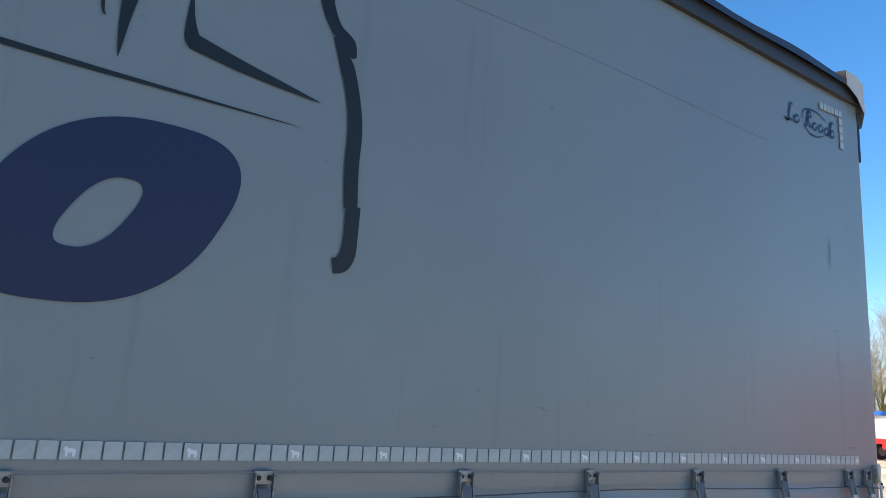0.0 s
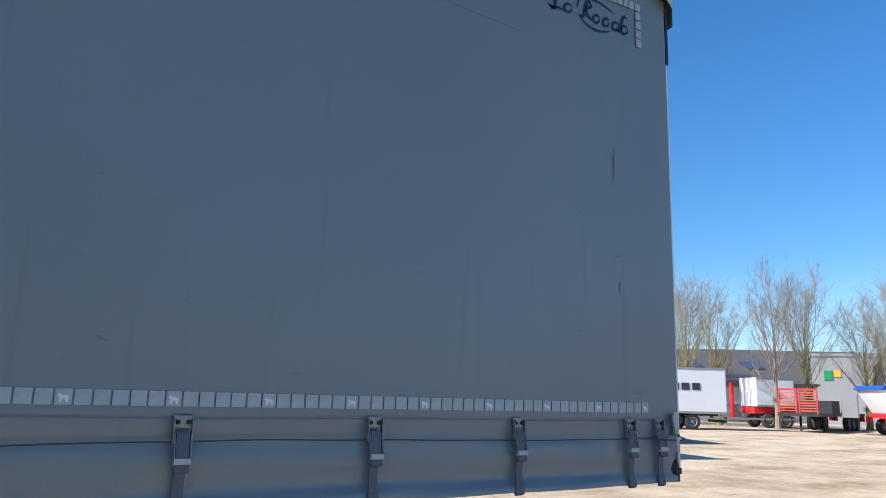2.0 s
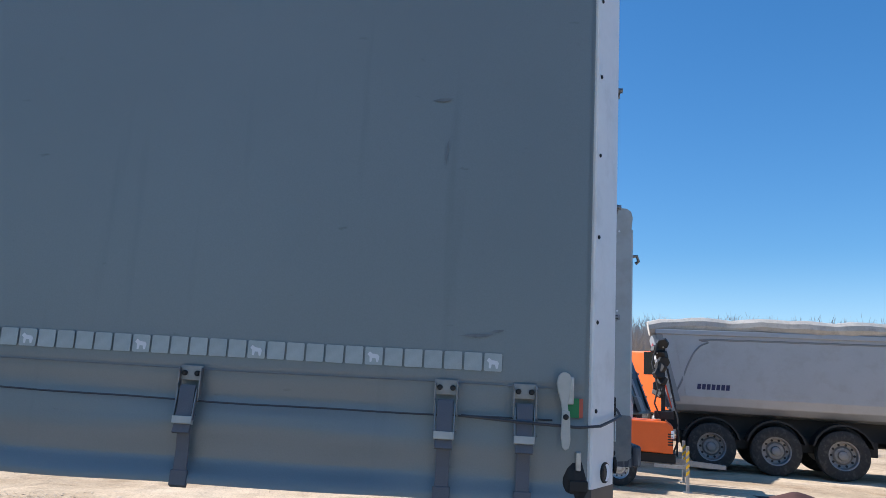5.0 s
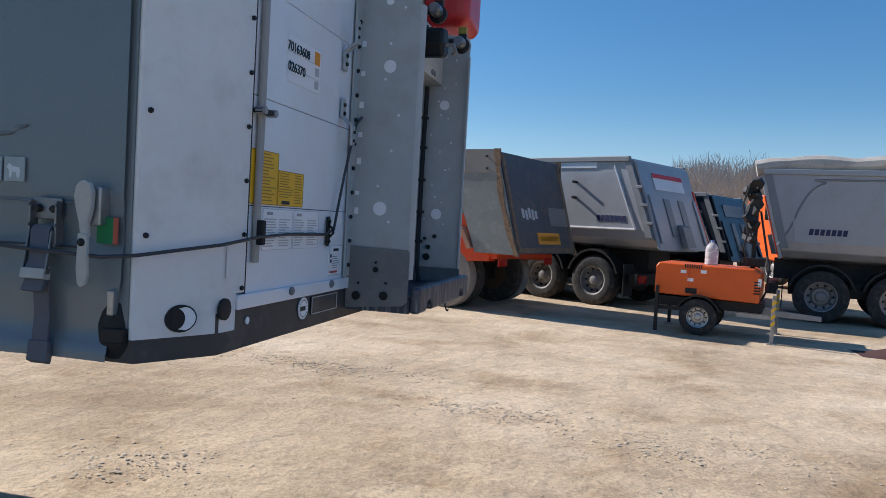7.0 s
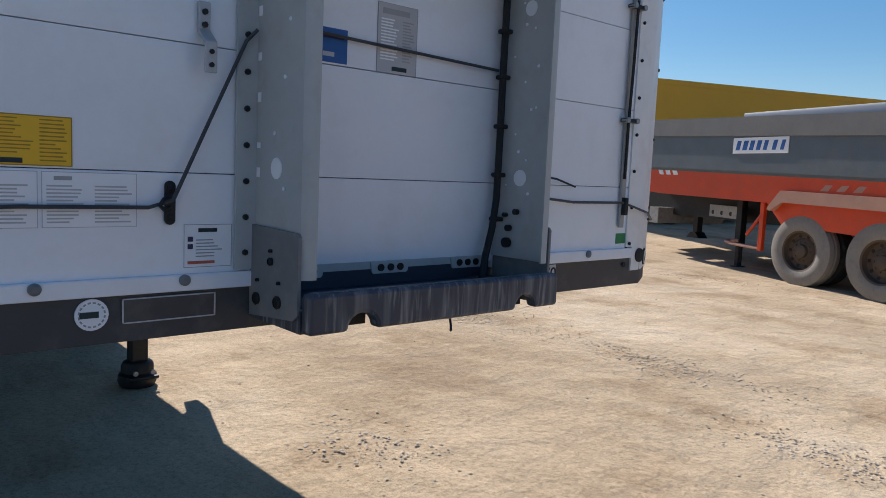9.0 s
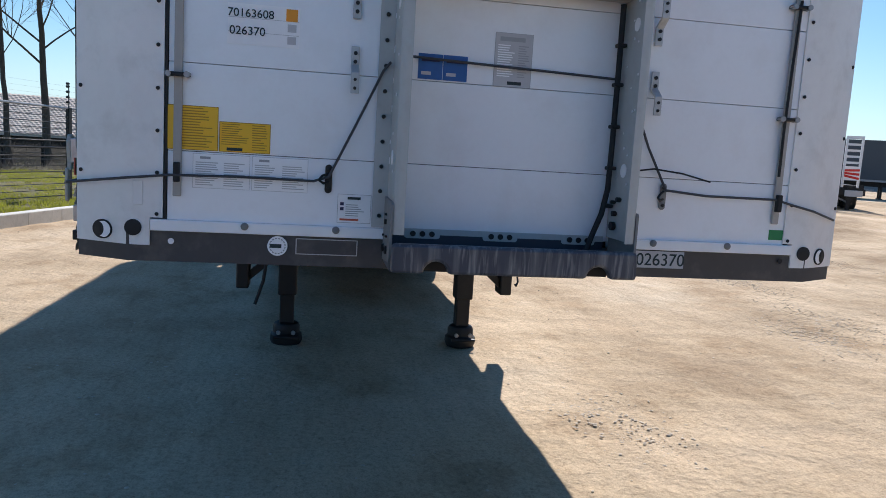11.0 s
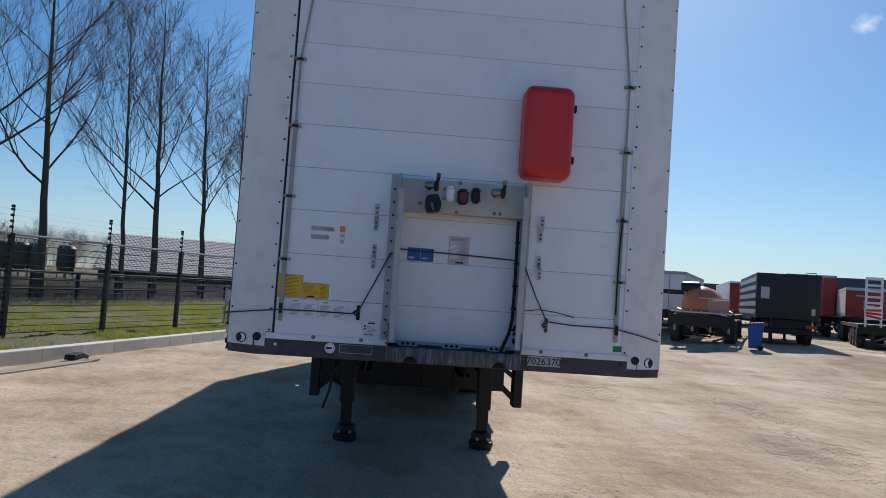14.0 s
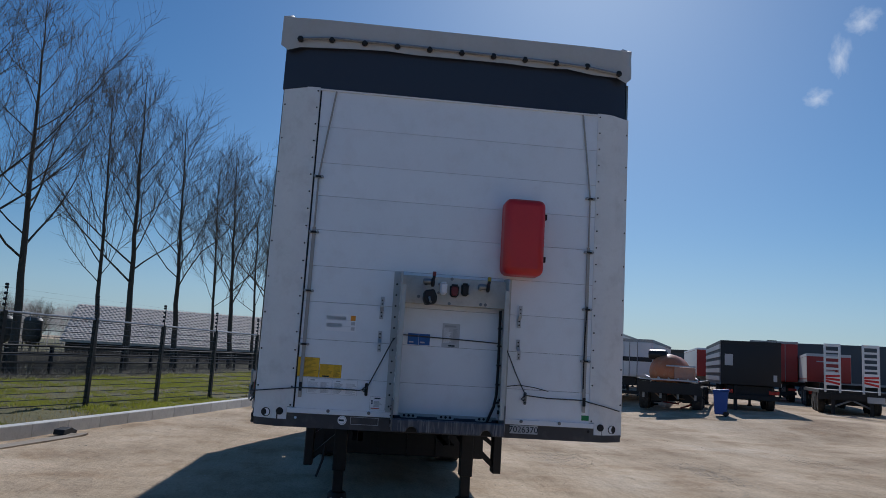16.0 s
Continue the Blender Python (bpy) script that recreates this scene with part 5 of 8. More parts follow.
for a in ((0.683, 0.87, 1.3495, 1.352), (0.683, 0.87, 1.303, 1.3055), (0.683, 0.686, 1.303, 1.352), (0.867, 0.87, 1.303, 1.352)):
    part("plate_edge", box(0.006, 0.0072, *a), M_PALE_PAPER, s)

# chassis, floor, legs
part("floor", box(-LEN, -0.062, 0.085, WID - 0.05, 1.283, 1.33), M_BLACK_STEEL, TR, "dark underside of the loading floor")
for y in (0.72, 1.73):
    bm = bmesh.new()
    add_box(bm, -LEN + 0.1, -0.9, y - 0.06, y + 0.06, 1.25, 1.283)
    add_box(bm, -LEN + 0.1, -3.2, y - 0.06, y + 0.06, 0.82, 0.84)
    add_box(bm, -LEN + 0.1, -3.2, y - 0.006, y + 0.006, 0.84, 1.25)
    add_box(bm, -3.2, -0.9, y - 0.006, y + 0.006, 1.22, 1.25)
    part("chassis_beam", bm, M_BLACK_STEEL, TR)
for x in np.arange(-12.9, -1.2, 0.9):
    part("cross_member", box(x - 0.03, x + 0.03, 0.06, WID - 0.06, 1.2, 1.283), M_BLACK_STEEL, TR)
part("coupling_plate", box(-1.9, -0.5, 0.75, 1.8, 1.225, 1.25), M_BLACK_STEEL, TR)
part("rear_door", box(-LEN - 0.03, -LEN, 0.01, WID - 0.01, 1.15, 4.1), M_WHITE, TR, "white rear doors")
for y in (0.53, 2.02):
    lg = part("landing_leg", box(-3.97, -3.81, y - 0.075, y + 0.075, 0.42, 1.28), M_BLACK_STEEL, TR, "black landing leg", 0.012)
    part("inner_leg", box(-3.95, -3.83, y - 0.058, y + 0.058, 0.09, 0.5), M_BLACK_STEEL, lg, "", 0.01)
    ft = part("foot", lathe([(0.07, 0.19), (0.1, 0.175), (0.112, 0.15), (0.112, 0.1), (0.13, 0.085), (0.135, 0.04), (0.12, 0.0)], (-3.89, y, 0), "z", 14), M_BLACK_STEEL, lg)
    for q in (-1, 1):
        part("foot_bolt", tube([(-3.76, y + q * 0.06, 0.12), (-3.74, y + q * 0.06, 0.12)], 0.018, 8), M_DULL_STEEL, ft)
    part("foot_pin", tube([(-3.75, y - 0.1, 0.08), (-3.75, y + 0.1, 0.08)], 0.014, 6), M_BLACK_STEEL, ft)
    s = -1 if y < 1 else 1
    part("leg_brace", prism([(y + s * 0.07, 0.74), (y + s * 0.32, 0.52), (y + s * 0.32, 0.6), (y + s * 0.07, 0.83)], "x", -3.92, -3.86), M_BLACK_STEEL, lg)
    part("leg_brace", prism([(y + s * 0.07, 0.94), (y + s * 0.32, 0.76), (y + s * 0.32, 0.82), (y + s * 0.07, 1.01)], "x", -3.92, -3.86), M_BLACK_STEEL, lg)
    part("side_guard", box(-4.0, -3.8, y + s * 0.36 - 0.05, y + s * 0.36 + 0.05, 0.47, 1.28), M_BLACK_STEEL, TR, "", 0.012)
    part("leg_strut", tube([(-3.9, y, 0.75), (-5.2, y + (0.17 if y < 1 else -0.25), 1.1)], 0.03, 6), M_BLACK_STEEL, lg)
part("crank_handle", tube([(-3.78, 0.36, 0.72), (-3.74, 0.34, 0.55), (-3.72, 0.28, 0.36)], 0.014, 6), M_BLACK_STEEL, TR)
# added ribbed box: hides sunlit ground behind and darkens the underside
part("pallet_box", box(-7.6, -5.4, 0.08, WID - 0.08, 0.42, 1.2), M_BLACK_STEEL, TR, "dark box added under the floor to block light", 0.02)
for k in range(6):
    part("box_rib", box(-5.4, -5.37, 0.2 + 0.4 * k, 0.26 + 0.4 * k, 0.42, 1.2), M_BLACK_STEEL, TR)
part("leg_cross_box", box(-4.15, -3.97, 0.62, 1.93, 0.86, 1.27), M_BLACK_STEEL, TR, "dark cross frame behind the legs", 0.01)
part("leg_shaft", tube([(-3.8, 0.25, 0.98), (-3.8, 2.0, 0.98)], 0.02, 6), M_BLACK_STEEL, TR)
part("air_tank", lathe([(0.1, 0.0), (0.15, 0.04), (0.15, 0.86), (0.1, 0.9)], (-4.9, 0.86, 0.92), "y", 20), M_BLACK_STEEL, TR)


# ---- wheels ----
WHEELS = {}


def wheel(parent, x, y, r, w, out, tyre=None, rim=None):
    """A wheel at x with its outer face at y; out is +1 or -1."""
    tyre, rim = tyre or M_TYRE, rim or M_RIM
    key = (r, w, tyre.name, rim.name)
    if key not in WHEELS:
        t = finish(ring_lathe([(r * 0.56, -w), (r * 0.6, -w), (r * 0.9, -w * 0.99), (r * 0.985, -w * 0.9), (r, -w * 0.6), (r * 0.985, -w * 0.55), (r * 0.985, -w * 0.45), (r, -w * 0.4), (r * 0.985, -w * 0.1), (r * 0.9, -0.01), (r * 0.75, 0.0), (r * 0.6, -0.01), (r * 0.56, -0.03)]))
        t.materials.append(tyre)
        bm = lathe([(r * 0.57, -w * 0.9), (r * 0.58, -0.02), (r * 0.53, -0.03), (r * 0.5, -w * 0.4), (r * 0.38, -w * 0.44), (r * 0.31, -w * 0.33), (r * 0.2, -w * 0.32), (r * 0.18, -w * 0.16), (r * 0.12, -w * 0.12)], n=30)
        for k in range(10):
            a = 2 * math.pi * k / 10
            add_lathe(bm, [(0.014, -w * 0.34), (0.014, -w * 0.27)], (r * 0.26 * math.cos(a), 0, r * 0.27 * math.sin(a)), "y", 6)
        rm = finish(bm)
        rm.materials.append(rim)
        bm = bmesh.new()
        for k in range(10):
            a = 2 * math.pi * k / 10
            add_lathe(bm, [(r * 0.05, -w * 0.46), (r * 0.05, -w * 0.405)], (r * 0.435 * math.cos(a), 0, r * 0.435 * math.sin(a)), "y", 10)
        hm = finish(bm)
        hm.materials.append(M_RUBBER)
        WHEELS[key] = (t, rm, hm)
    t, rm, hm = WHEELS[key]
    wh = put("wheel", t, None, parent, pose(x, y, r, 0, 0, 0 if out > 0 else 180))
    put("rim", rm, None, wh)
    tagged(put("rim_holes", hm, None, wh), kind="stuff")
    return wh


for x in (-8.3, -9.61, -10.92):
    for y, o in ((0.04, -1), (WID - 0.04, 1)):
        wheel(TR, x, y, 0.52, 0.38, o)
    part("axle", tube([(x, 0.4, 0.52), (x, 2.15, 0.52)], 0.06, 8), M_BLACK_STEEL, TR)


def at(x, y, heading):
    """A pose on the yard whose local x points along heading, degrees from world x."""
    return pose(x, y, gz(x, y), 0, 0, heading)


# ---- vehicles ----
def box_trailer(name, label, m, body, length=13.6, z0=1.15, z1=4.0, rear=None, roof=None, axles=(2.2, 3.5, 4.8), wheel_r=0.5, doors=True, legs=True, category="trailer", group="parked trailers"):
    """A closed semi-trailer; local x runs from its rear to its front."""
    t = thing(name, label, category, m, group)
    b = part("body", box(0, length, -1.27, 1.27, z0, z1), body, t, "", 0.02)
    for y in (-1.275, 1.275):
        part("top_rail", box(-0.01, length + 0.01, y - 0.012, y + 0.012, z1 - 0.12, z1 + 0.015), roof or M_DULL_STEEL, t)
        part("bottom_rail", box(-0.01, length + 0.01, y - 0.012, y + 0.012, z0 - 0.02, z0 + 0.12), M_DULL_STEEL, t)
    part("end_frame", box(-0.02, 0.0, -1.28, 1.28, z1 - 0.12, z1 + 0.02), roof or M_DULL_STEEL, t)
    if doors:
        for s in (-1, 1):
            d = part("door", box(-0.05, -0.004, min(s * 0.02, s * 1.22), max(s * 0.02, s * 1.22), z0 + 0.06, z1 - 0.14), rear or body, t, "", 0.01)
            for k in (0.25, 0.6):
                part("lock_rod", tube([(-0.07, s * k, z0), (-0.07, s * k, z1 - 0.1)], 0.017, 6), M_DULL_STEEL, d)
    part("chassis", box(0.2, length - 0.6, -0.5, 0.5, 0.85, z0 - 0.02), M_BLACK_STEEL, t)
    part("bumper", box(-0.02, 0.1, -1.2, 1.2, 0.45, 0.62), M_BLACK_STEEL, t, "", 0.01)
    for s in (-1, 1):
        part("tail_lamp", box(-0.05, -0.02, min(s * 0.75, s * 1.18), max(s * 0.75, s * 1.18), 0.68, 0.82), M_LAMP_RED, t)
        part("side_guard", box(5.6, length - 3.2, s * 1.2 - 0.015, s * 1.2 + 0.015, 0.55, 0.7), M_DULL_STEEL, t)
        for x in axles:
            wheel(t, x, s * 1.22, wheel_r, 0.36, s)
        if legs:
            part("landing_leg", box(length - 2.8, length - 2.66, s * 0.7 - 0.06, s * 0.7 + 0.06, 0.06, z0), M_BLACK_STEEL, t)
            part("leg_foot", box(length - 2.86, length - 2.6, s * 0.7 - 0.12, s * 0.7 + 0.12, 0.0, 0.06), M_BLACK_STEEL, t)
    return t


def tipper(label, m, length, body, top_rear, low_rear, first_axle, letters_x, tarp):
    """A rounded aluminium tipper on three axles; local x runs from rear to front."""
    t = thing("tipper_trailer", label, "trailer", m, "tipper trailers")
    prof = [(-0.7, 1.2), (-1.06, 1.26), (-1.2, 1.4), (-1.245, 1.58), (-1.27, 3.0), (1.27, 3.0), (1.245, 1.58), (1.2, 1.4), (1.06, 1.26), (0.7, 1.2)]
    bm = bmesh.new()
    n = len(prof)

    def rear(z):
        return low_rear + (top_rear - low_rear) * (z - 1.3) / 1.7

    def ring(fx):
        return [bm.verts.new((fx(z), y, z)) for y, z in prof]
    a = ring(rear)
    b = ring(lambda z: length - 0.5 * (3.0 - z) / 1.7)
    for i in range(n):
        j = (i + 1) % n
        bm.faces.new((a[i], a[j], b[j], b[i]))
    bm.faces.new(a)
    bm.faces.new(list(reversed(b)))
    part("body", bm, body, t, "smooth silver tipping body", 0.015)
    for s in (-1, 1):
        part("top_rail", box(top_rear, length, s * 1.27 - 0.05, s * 1.27 + 0.05, 2.93, 3.04), M_ALU_DARK if not tarp else body, t, "", 0.015)
        part("lower_rail", box(low_rear + 0.3, length - 0.5, s * 1.1 - 0.03, s * 1.1 + 0.03, 1.33, 1.42), M_ALU_DARK, t, "", 0.01)
        part("corner_rib", prism([(rear(3.0), 3.0), (rear(3.0) + 0.14, 3.0), (rear(1.45) + 0.14, 1.45), (rear(1.45), 1.45)], "y", s * 1.262 - 0.03, s * 1.262 + 0.03), M_ALU_DARK, t)
        part("panel_rib", prism([(rear(2.9) + 0.4, 2.9), (rear(2.9) + 0.44, 2.9), (rear(1.6) + 0.34, 1.6), (rear(1.6) + 0.3, 1.6)], "y", s * 1.262 - 0.014, s * 1.262 + 0.014), M_ALU, t)
        if tarp:
            bead = [(0.35, 1.5), (0.55, 1.85), (0.72, 2.3), (0.9, 2.62), (1.15, 2.78), (1.6, 2.84), (length - 0.4, 2.84)]
            part("swept_bead", tube([(x, s * (1.245 + 0.024 * (z - 1.58) / 1.42), z) for x, z in smooth_line(bead)], 0.022, 6), M_ALU_DARK, t, "swept bead along the body side")
        else:
            part("lower_bead", tube([(rear(1.62) + 0.34, s * 1.25, 1.6), (length - 0.6, s * 1.25, 1.56)], 0.026, 6), M_PALE_ALU, t, "pale bead along the body side")
            part("panel_bead", tube([(rear(2.86) + 0.4, s * 1.27, 2.86), (rear(1.62) + 0.34, s * 1.25, 1.6)], 0.026, 6), M_PALE_ALU, t)
            part("top_band", box(top_rear + 0.75, length, s * 1.274 - 0.014, s * 1.274 + 0.014, 2.8, 2.94), M_PALE_ALU, t, "pale band along the top", 0.01)
            for z in (1.7, 2.05, 2.4):
                part("gate_latch", box(rear(z) - 0.1, rear(z) + 0.05, s * 1.28 - 0.02, s * 1.28 + 0.02, z, z + 0.06), M_ALU_DARK, t, "", 0.01)
        # letter bars in place of the maker's name
        for k in range(7):
            part("lettering_bar", prism([(letters_x + k * 0.1, 1.74), (letters_x + 0.075 + k * 0.1, 1.74), (letters_x + 0.09 + k * 0.1, 1.86), (letters_x + 0.015 + k * 0.1, 1.86)], "y", min(s * 1.24, s * 1.259), max(s * 1.24, s * 1.259)), M_NAVY, t)
        if not tarp:
            for z in (2.2, 2.52):
                part("grab_peg", tube([(first_axle + 0.5, s * 1.25, z), (first_axle + 0.5, s * 1.4, z)], 0.03, 8), M_BLACK_STEEL, t)
    gate = part("tailgate", prism([(rear(2.95) - 0.08, 2.95), (rear(2.95) - 0.005, 2.97), (rear(1.25) - 0.005, 1.25), (rear(1.25) - 0.08, 1.22)], "y", -1.2, 1.2), M_ALU, t, "leaning silver tailgate", 0.012)
    for y in (-1.05, 1.05):
        part("gate_rib", prism([(rear(2.3) - 0.11, 2.3), (rear(2.3) - 0.08, 2.3), (rear(1.36) - 0.08, 1.36), (rear(1.36) - 0.12, 1.36)], "y", y - 0.06, y + 0.06), M_ALU, gate, "", 0.01)
    for y in (-0.34, 0.34):
        part("gate_slot", prism([(rear(2.25) - 0.1, 2.25), (rear(2.25) - 0.075, 2.25), (rear(1.5) - 0.075, 1.5), (rear(1.5) - 0.1, 1.5)], "y", y - 0.13, y + 0.13), M_ALU_DARK, gate, "grey recess in the tailgate")
    part("gate_hinge", prism([(rear(1.7) - 0.22, 1.7), (rear(1.7) - 0.1, 1.74), (rear(1.3) - 0.1, 1.3), (rear(1.3) - 0.22, 1.3)], "y", -0.2, 0.2), M_ALU_DARK, gate)
    part("gate_sign", prism([(rear(2.75) - 0.095, 2.75), (rear(2.75) - 0.085, 2.75), (rear(2.42) - 0.085, 2.42), (rear(2.42) - 0.095, 2.42)], "y", -0.7, 0.7), M_TRUCK_WHITE, gate, "white sign on the tailgate")
    part("gate_sign", prism([(rear(2.75) - 0.103, 2.75), (rear(2.75) - 0.094, 2.75), (rear(2.66) - 0.094, 2.66), (rear(2.66) - 0.103, 2.66)], "y", -0.7, 0.7), M_SIGN_RED, gate, "red band")
    for y in (-1.17,):
        part("gate_edge", prism([(rear(2.5) - 0.1, 2.5), (rear(2.5) - 0.07, 2.5), (rear(1.3) - 0.07, 1.3), (rear(1.3) - 0.1, 1.3)], "y", y - 0.03, y + 0.03), M_ORANGE_RED, gate, "red reflective edge")
    if tarp:
        pts = [(x, -1.14 + 0.06 * math.sin(x * 1.3), 3.16 + 0.07 * noise.noise((x * 1.5, 1, 1)) - 0.12 * smoothstep(top_rear + 0.4, top_rear - 0.2, x)) for x in np.arange(top_rear - 0.15, length + 0.2, 0.3)]
        part("rolled_tarp", tube(pts, [0.17 + 0.05 * noise.noise((i * 0.8, 0, 0)) for i in range(len(pts))], 10), M_ROLL, t, "rolled grey-beige tarpaulin along the top edge")
        part("tarp_sheet", prism([(top_rear, 3.02), (length, 3.02), (length, 3.14), ((top_rear + length) / 2, 3.2), (top_rear, 3.12)], "y", -1.1, 1.2), M_ROLL, t)
    part("chassis", box(first_axle - 0.9, length - 0.2, -0.5, 0.5, 0.8, 1.22), M_BLACK_STEEL, t)
    part("subframe", box(first_axle - 0.6, first_axle + 3.4, -0.72, 0.72, 0.5, 0.82), M_BLACK_STEEL, t)
    for k in range(3):
        part("axle", tube([(first_axle + 1.31 * k, -0.9, 0.52), (first_axle + 1.31 * k, 0.9, 0.52)], 0.085, 10), M_BLACK_STEEL, t)
        for s in (-1, 1):
            part("air_spring", lathe([(0.1, 0.5), (0.15, 0.58), (0.15, 0.78), (0.1, 0.84)], (first_axle + 1.31 * k + 0.38, s * 0.76, 0), "z", 12), M_RUBBER, t)
    for s in (-1, 1):
        part("air_tank", tube([(first_axle + 3.6, s * 0.85, 0.78), (first_axle + 4.7, s * 0.85, 0.78)], 0.17, 12), M_BLACK_STEEL, t)
    part("rear_beam", box(first_axle - 1.0, first_axle - 0.8, -1.15, 1.15, 0.5, 0.72), M_BLACK_STEEL, t, "", 0.01)
    for s in (-1, 1):
        part("tail_lamp", box(first_axle - 1.03, first_axle - 1.0, min(s * 0.8, s * 1.12), max(s * 0.8, s * 1.12), 0.54, 0.68), M_LAMP_RED, t)
        part("mud_flap", box(first_axle - 0.72, first_axle - 0.7, min(s * 0.8, s * 1.2), max(s * 0.8, s * 1.2), 0.25, 0.9), M_RUBBER, t)
        for k in range(3):
            x = first_axle + 1.31 * k
            wheel(t, x, s * 1.24, 0.52, 0.37, s)
            pts = [(x + 0.62 * math.cos(q), 0.55 + 0.62 * math.sin(q)) for q in np.linspace(0.25, 2.9, 10)]
            pts += [(x + 0.58 * math.cos(q), 0.55 + 0.58 * math.sin(q)) for q in np.linspace(2.9, 0.25, 10)]
            part("mudguard", prism(pts, "y", min(s * 0.86, s * 1.26), max(s * 0.86, s * 1.26)), M_BLACK_STEEL, t)
        part("landing_leg", box(length - 1.5, length - 1.38, s * 0.75 - 0.06, s * 0.75 + 0.06, 0.03, 1.2), M_BLACK_STEEL, t)
        part("leg_foot", box(length - 1.58, length - 1.3, s * 0.75 - 0.13, s * 0.75 + 0.13, 0.0, 0.04), M_BLACK_STEEL, t)
    return t


HEAD_A = math.degrees(math.atan2(0.48, -0.876))
def place_by(px, py, lx, ly, heading):
    a = radians(heading)
    x = px - (lx * math.cos(a) - ly * math.sin(a))
    y = py - (lx * math.sin(a) + ly * math.cos(a))
    return at(x, y, heading)


TIP_A = tipper("silver aluminium tipper trailer with sloping tailgate", place_by(0.3, 14.6, 1.4, 1.24, HEAD_A), 8.6, M_ALU, 0.66, 0.0, 1.4, 0.68, False)
TIP_A.scale.z = 1.033
HEAD_B = math.degrees(math.atan2(-0.2, 0.98))
TIP_B = tipper("silver aluminium tipper trailer with rolled tarpaulin on top", place_by(4.78, 14.7, 1.2, -1.24, HEAD_B), 9.0, M_ALU, 0.0, 0.45, 1.2, 0.9, True)
# platform and ladder at its front end
def ladder_x(z):
    return 9.5 - 0.16 * z


lad = part("ladder", tube([(ladder_x(0.03), -1.18, 0.03), (ladder_x(3.2), -1.18, 3.2)], 0.025, 6), M_STEEL, TIP_B, "steel access ladder and platform")
part("ladder_rail", tube([(ladder_x(0.03), -0.78, 0.03), (ladder_x(3.2), -0.78, 3.2)], 0.025, 6), M_STEEL, lad)
for z in np.arange(0.25, 3.1, 0.28):
    part("rung", tube([(ladder_x(z), -1.18, z), (ladder_x(z), -0.78, z)], 0.014, 6), M_STEEL, lad)
part("platform", box(8.8, 9.5, -1.2, 1.0, 1.78, 1.83), M_STEEL, lad)
for z in (2.3, 2.75):
    part("rail", tube([(9.5, -1.2, z), (9.5, 1.0, z)], 0.02, 6), M_STEEL, lad)
    part("rail", tube([(9.04, -1.2, z), (9.5, -1.2, z)], 0.02, 6), M_STEEL, lad)
part("rail_post", tube([(9.5, -1.2, 1.8), (9.5, -1.2, 2.78)], 0.02, 6), M_STEEL, lad)


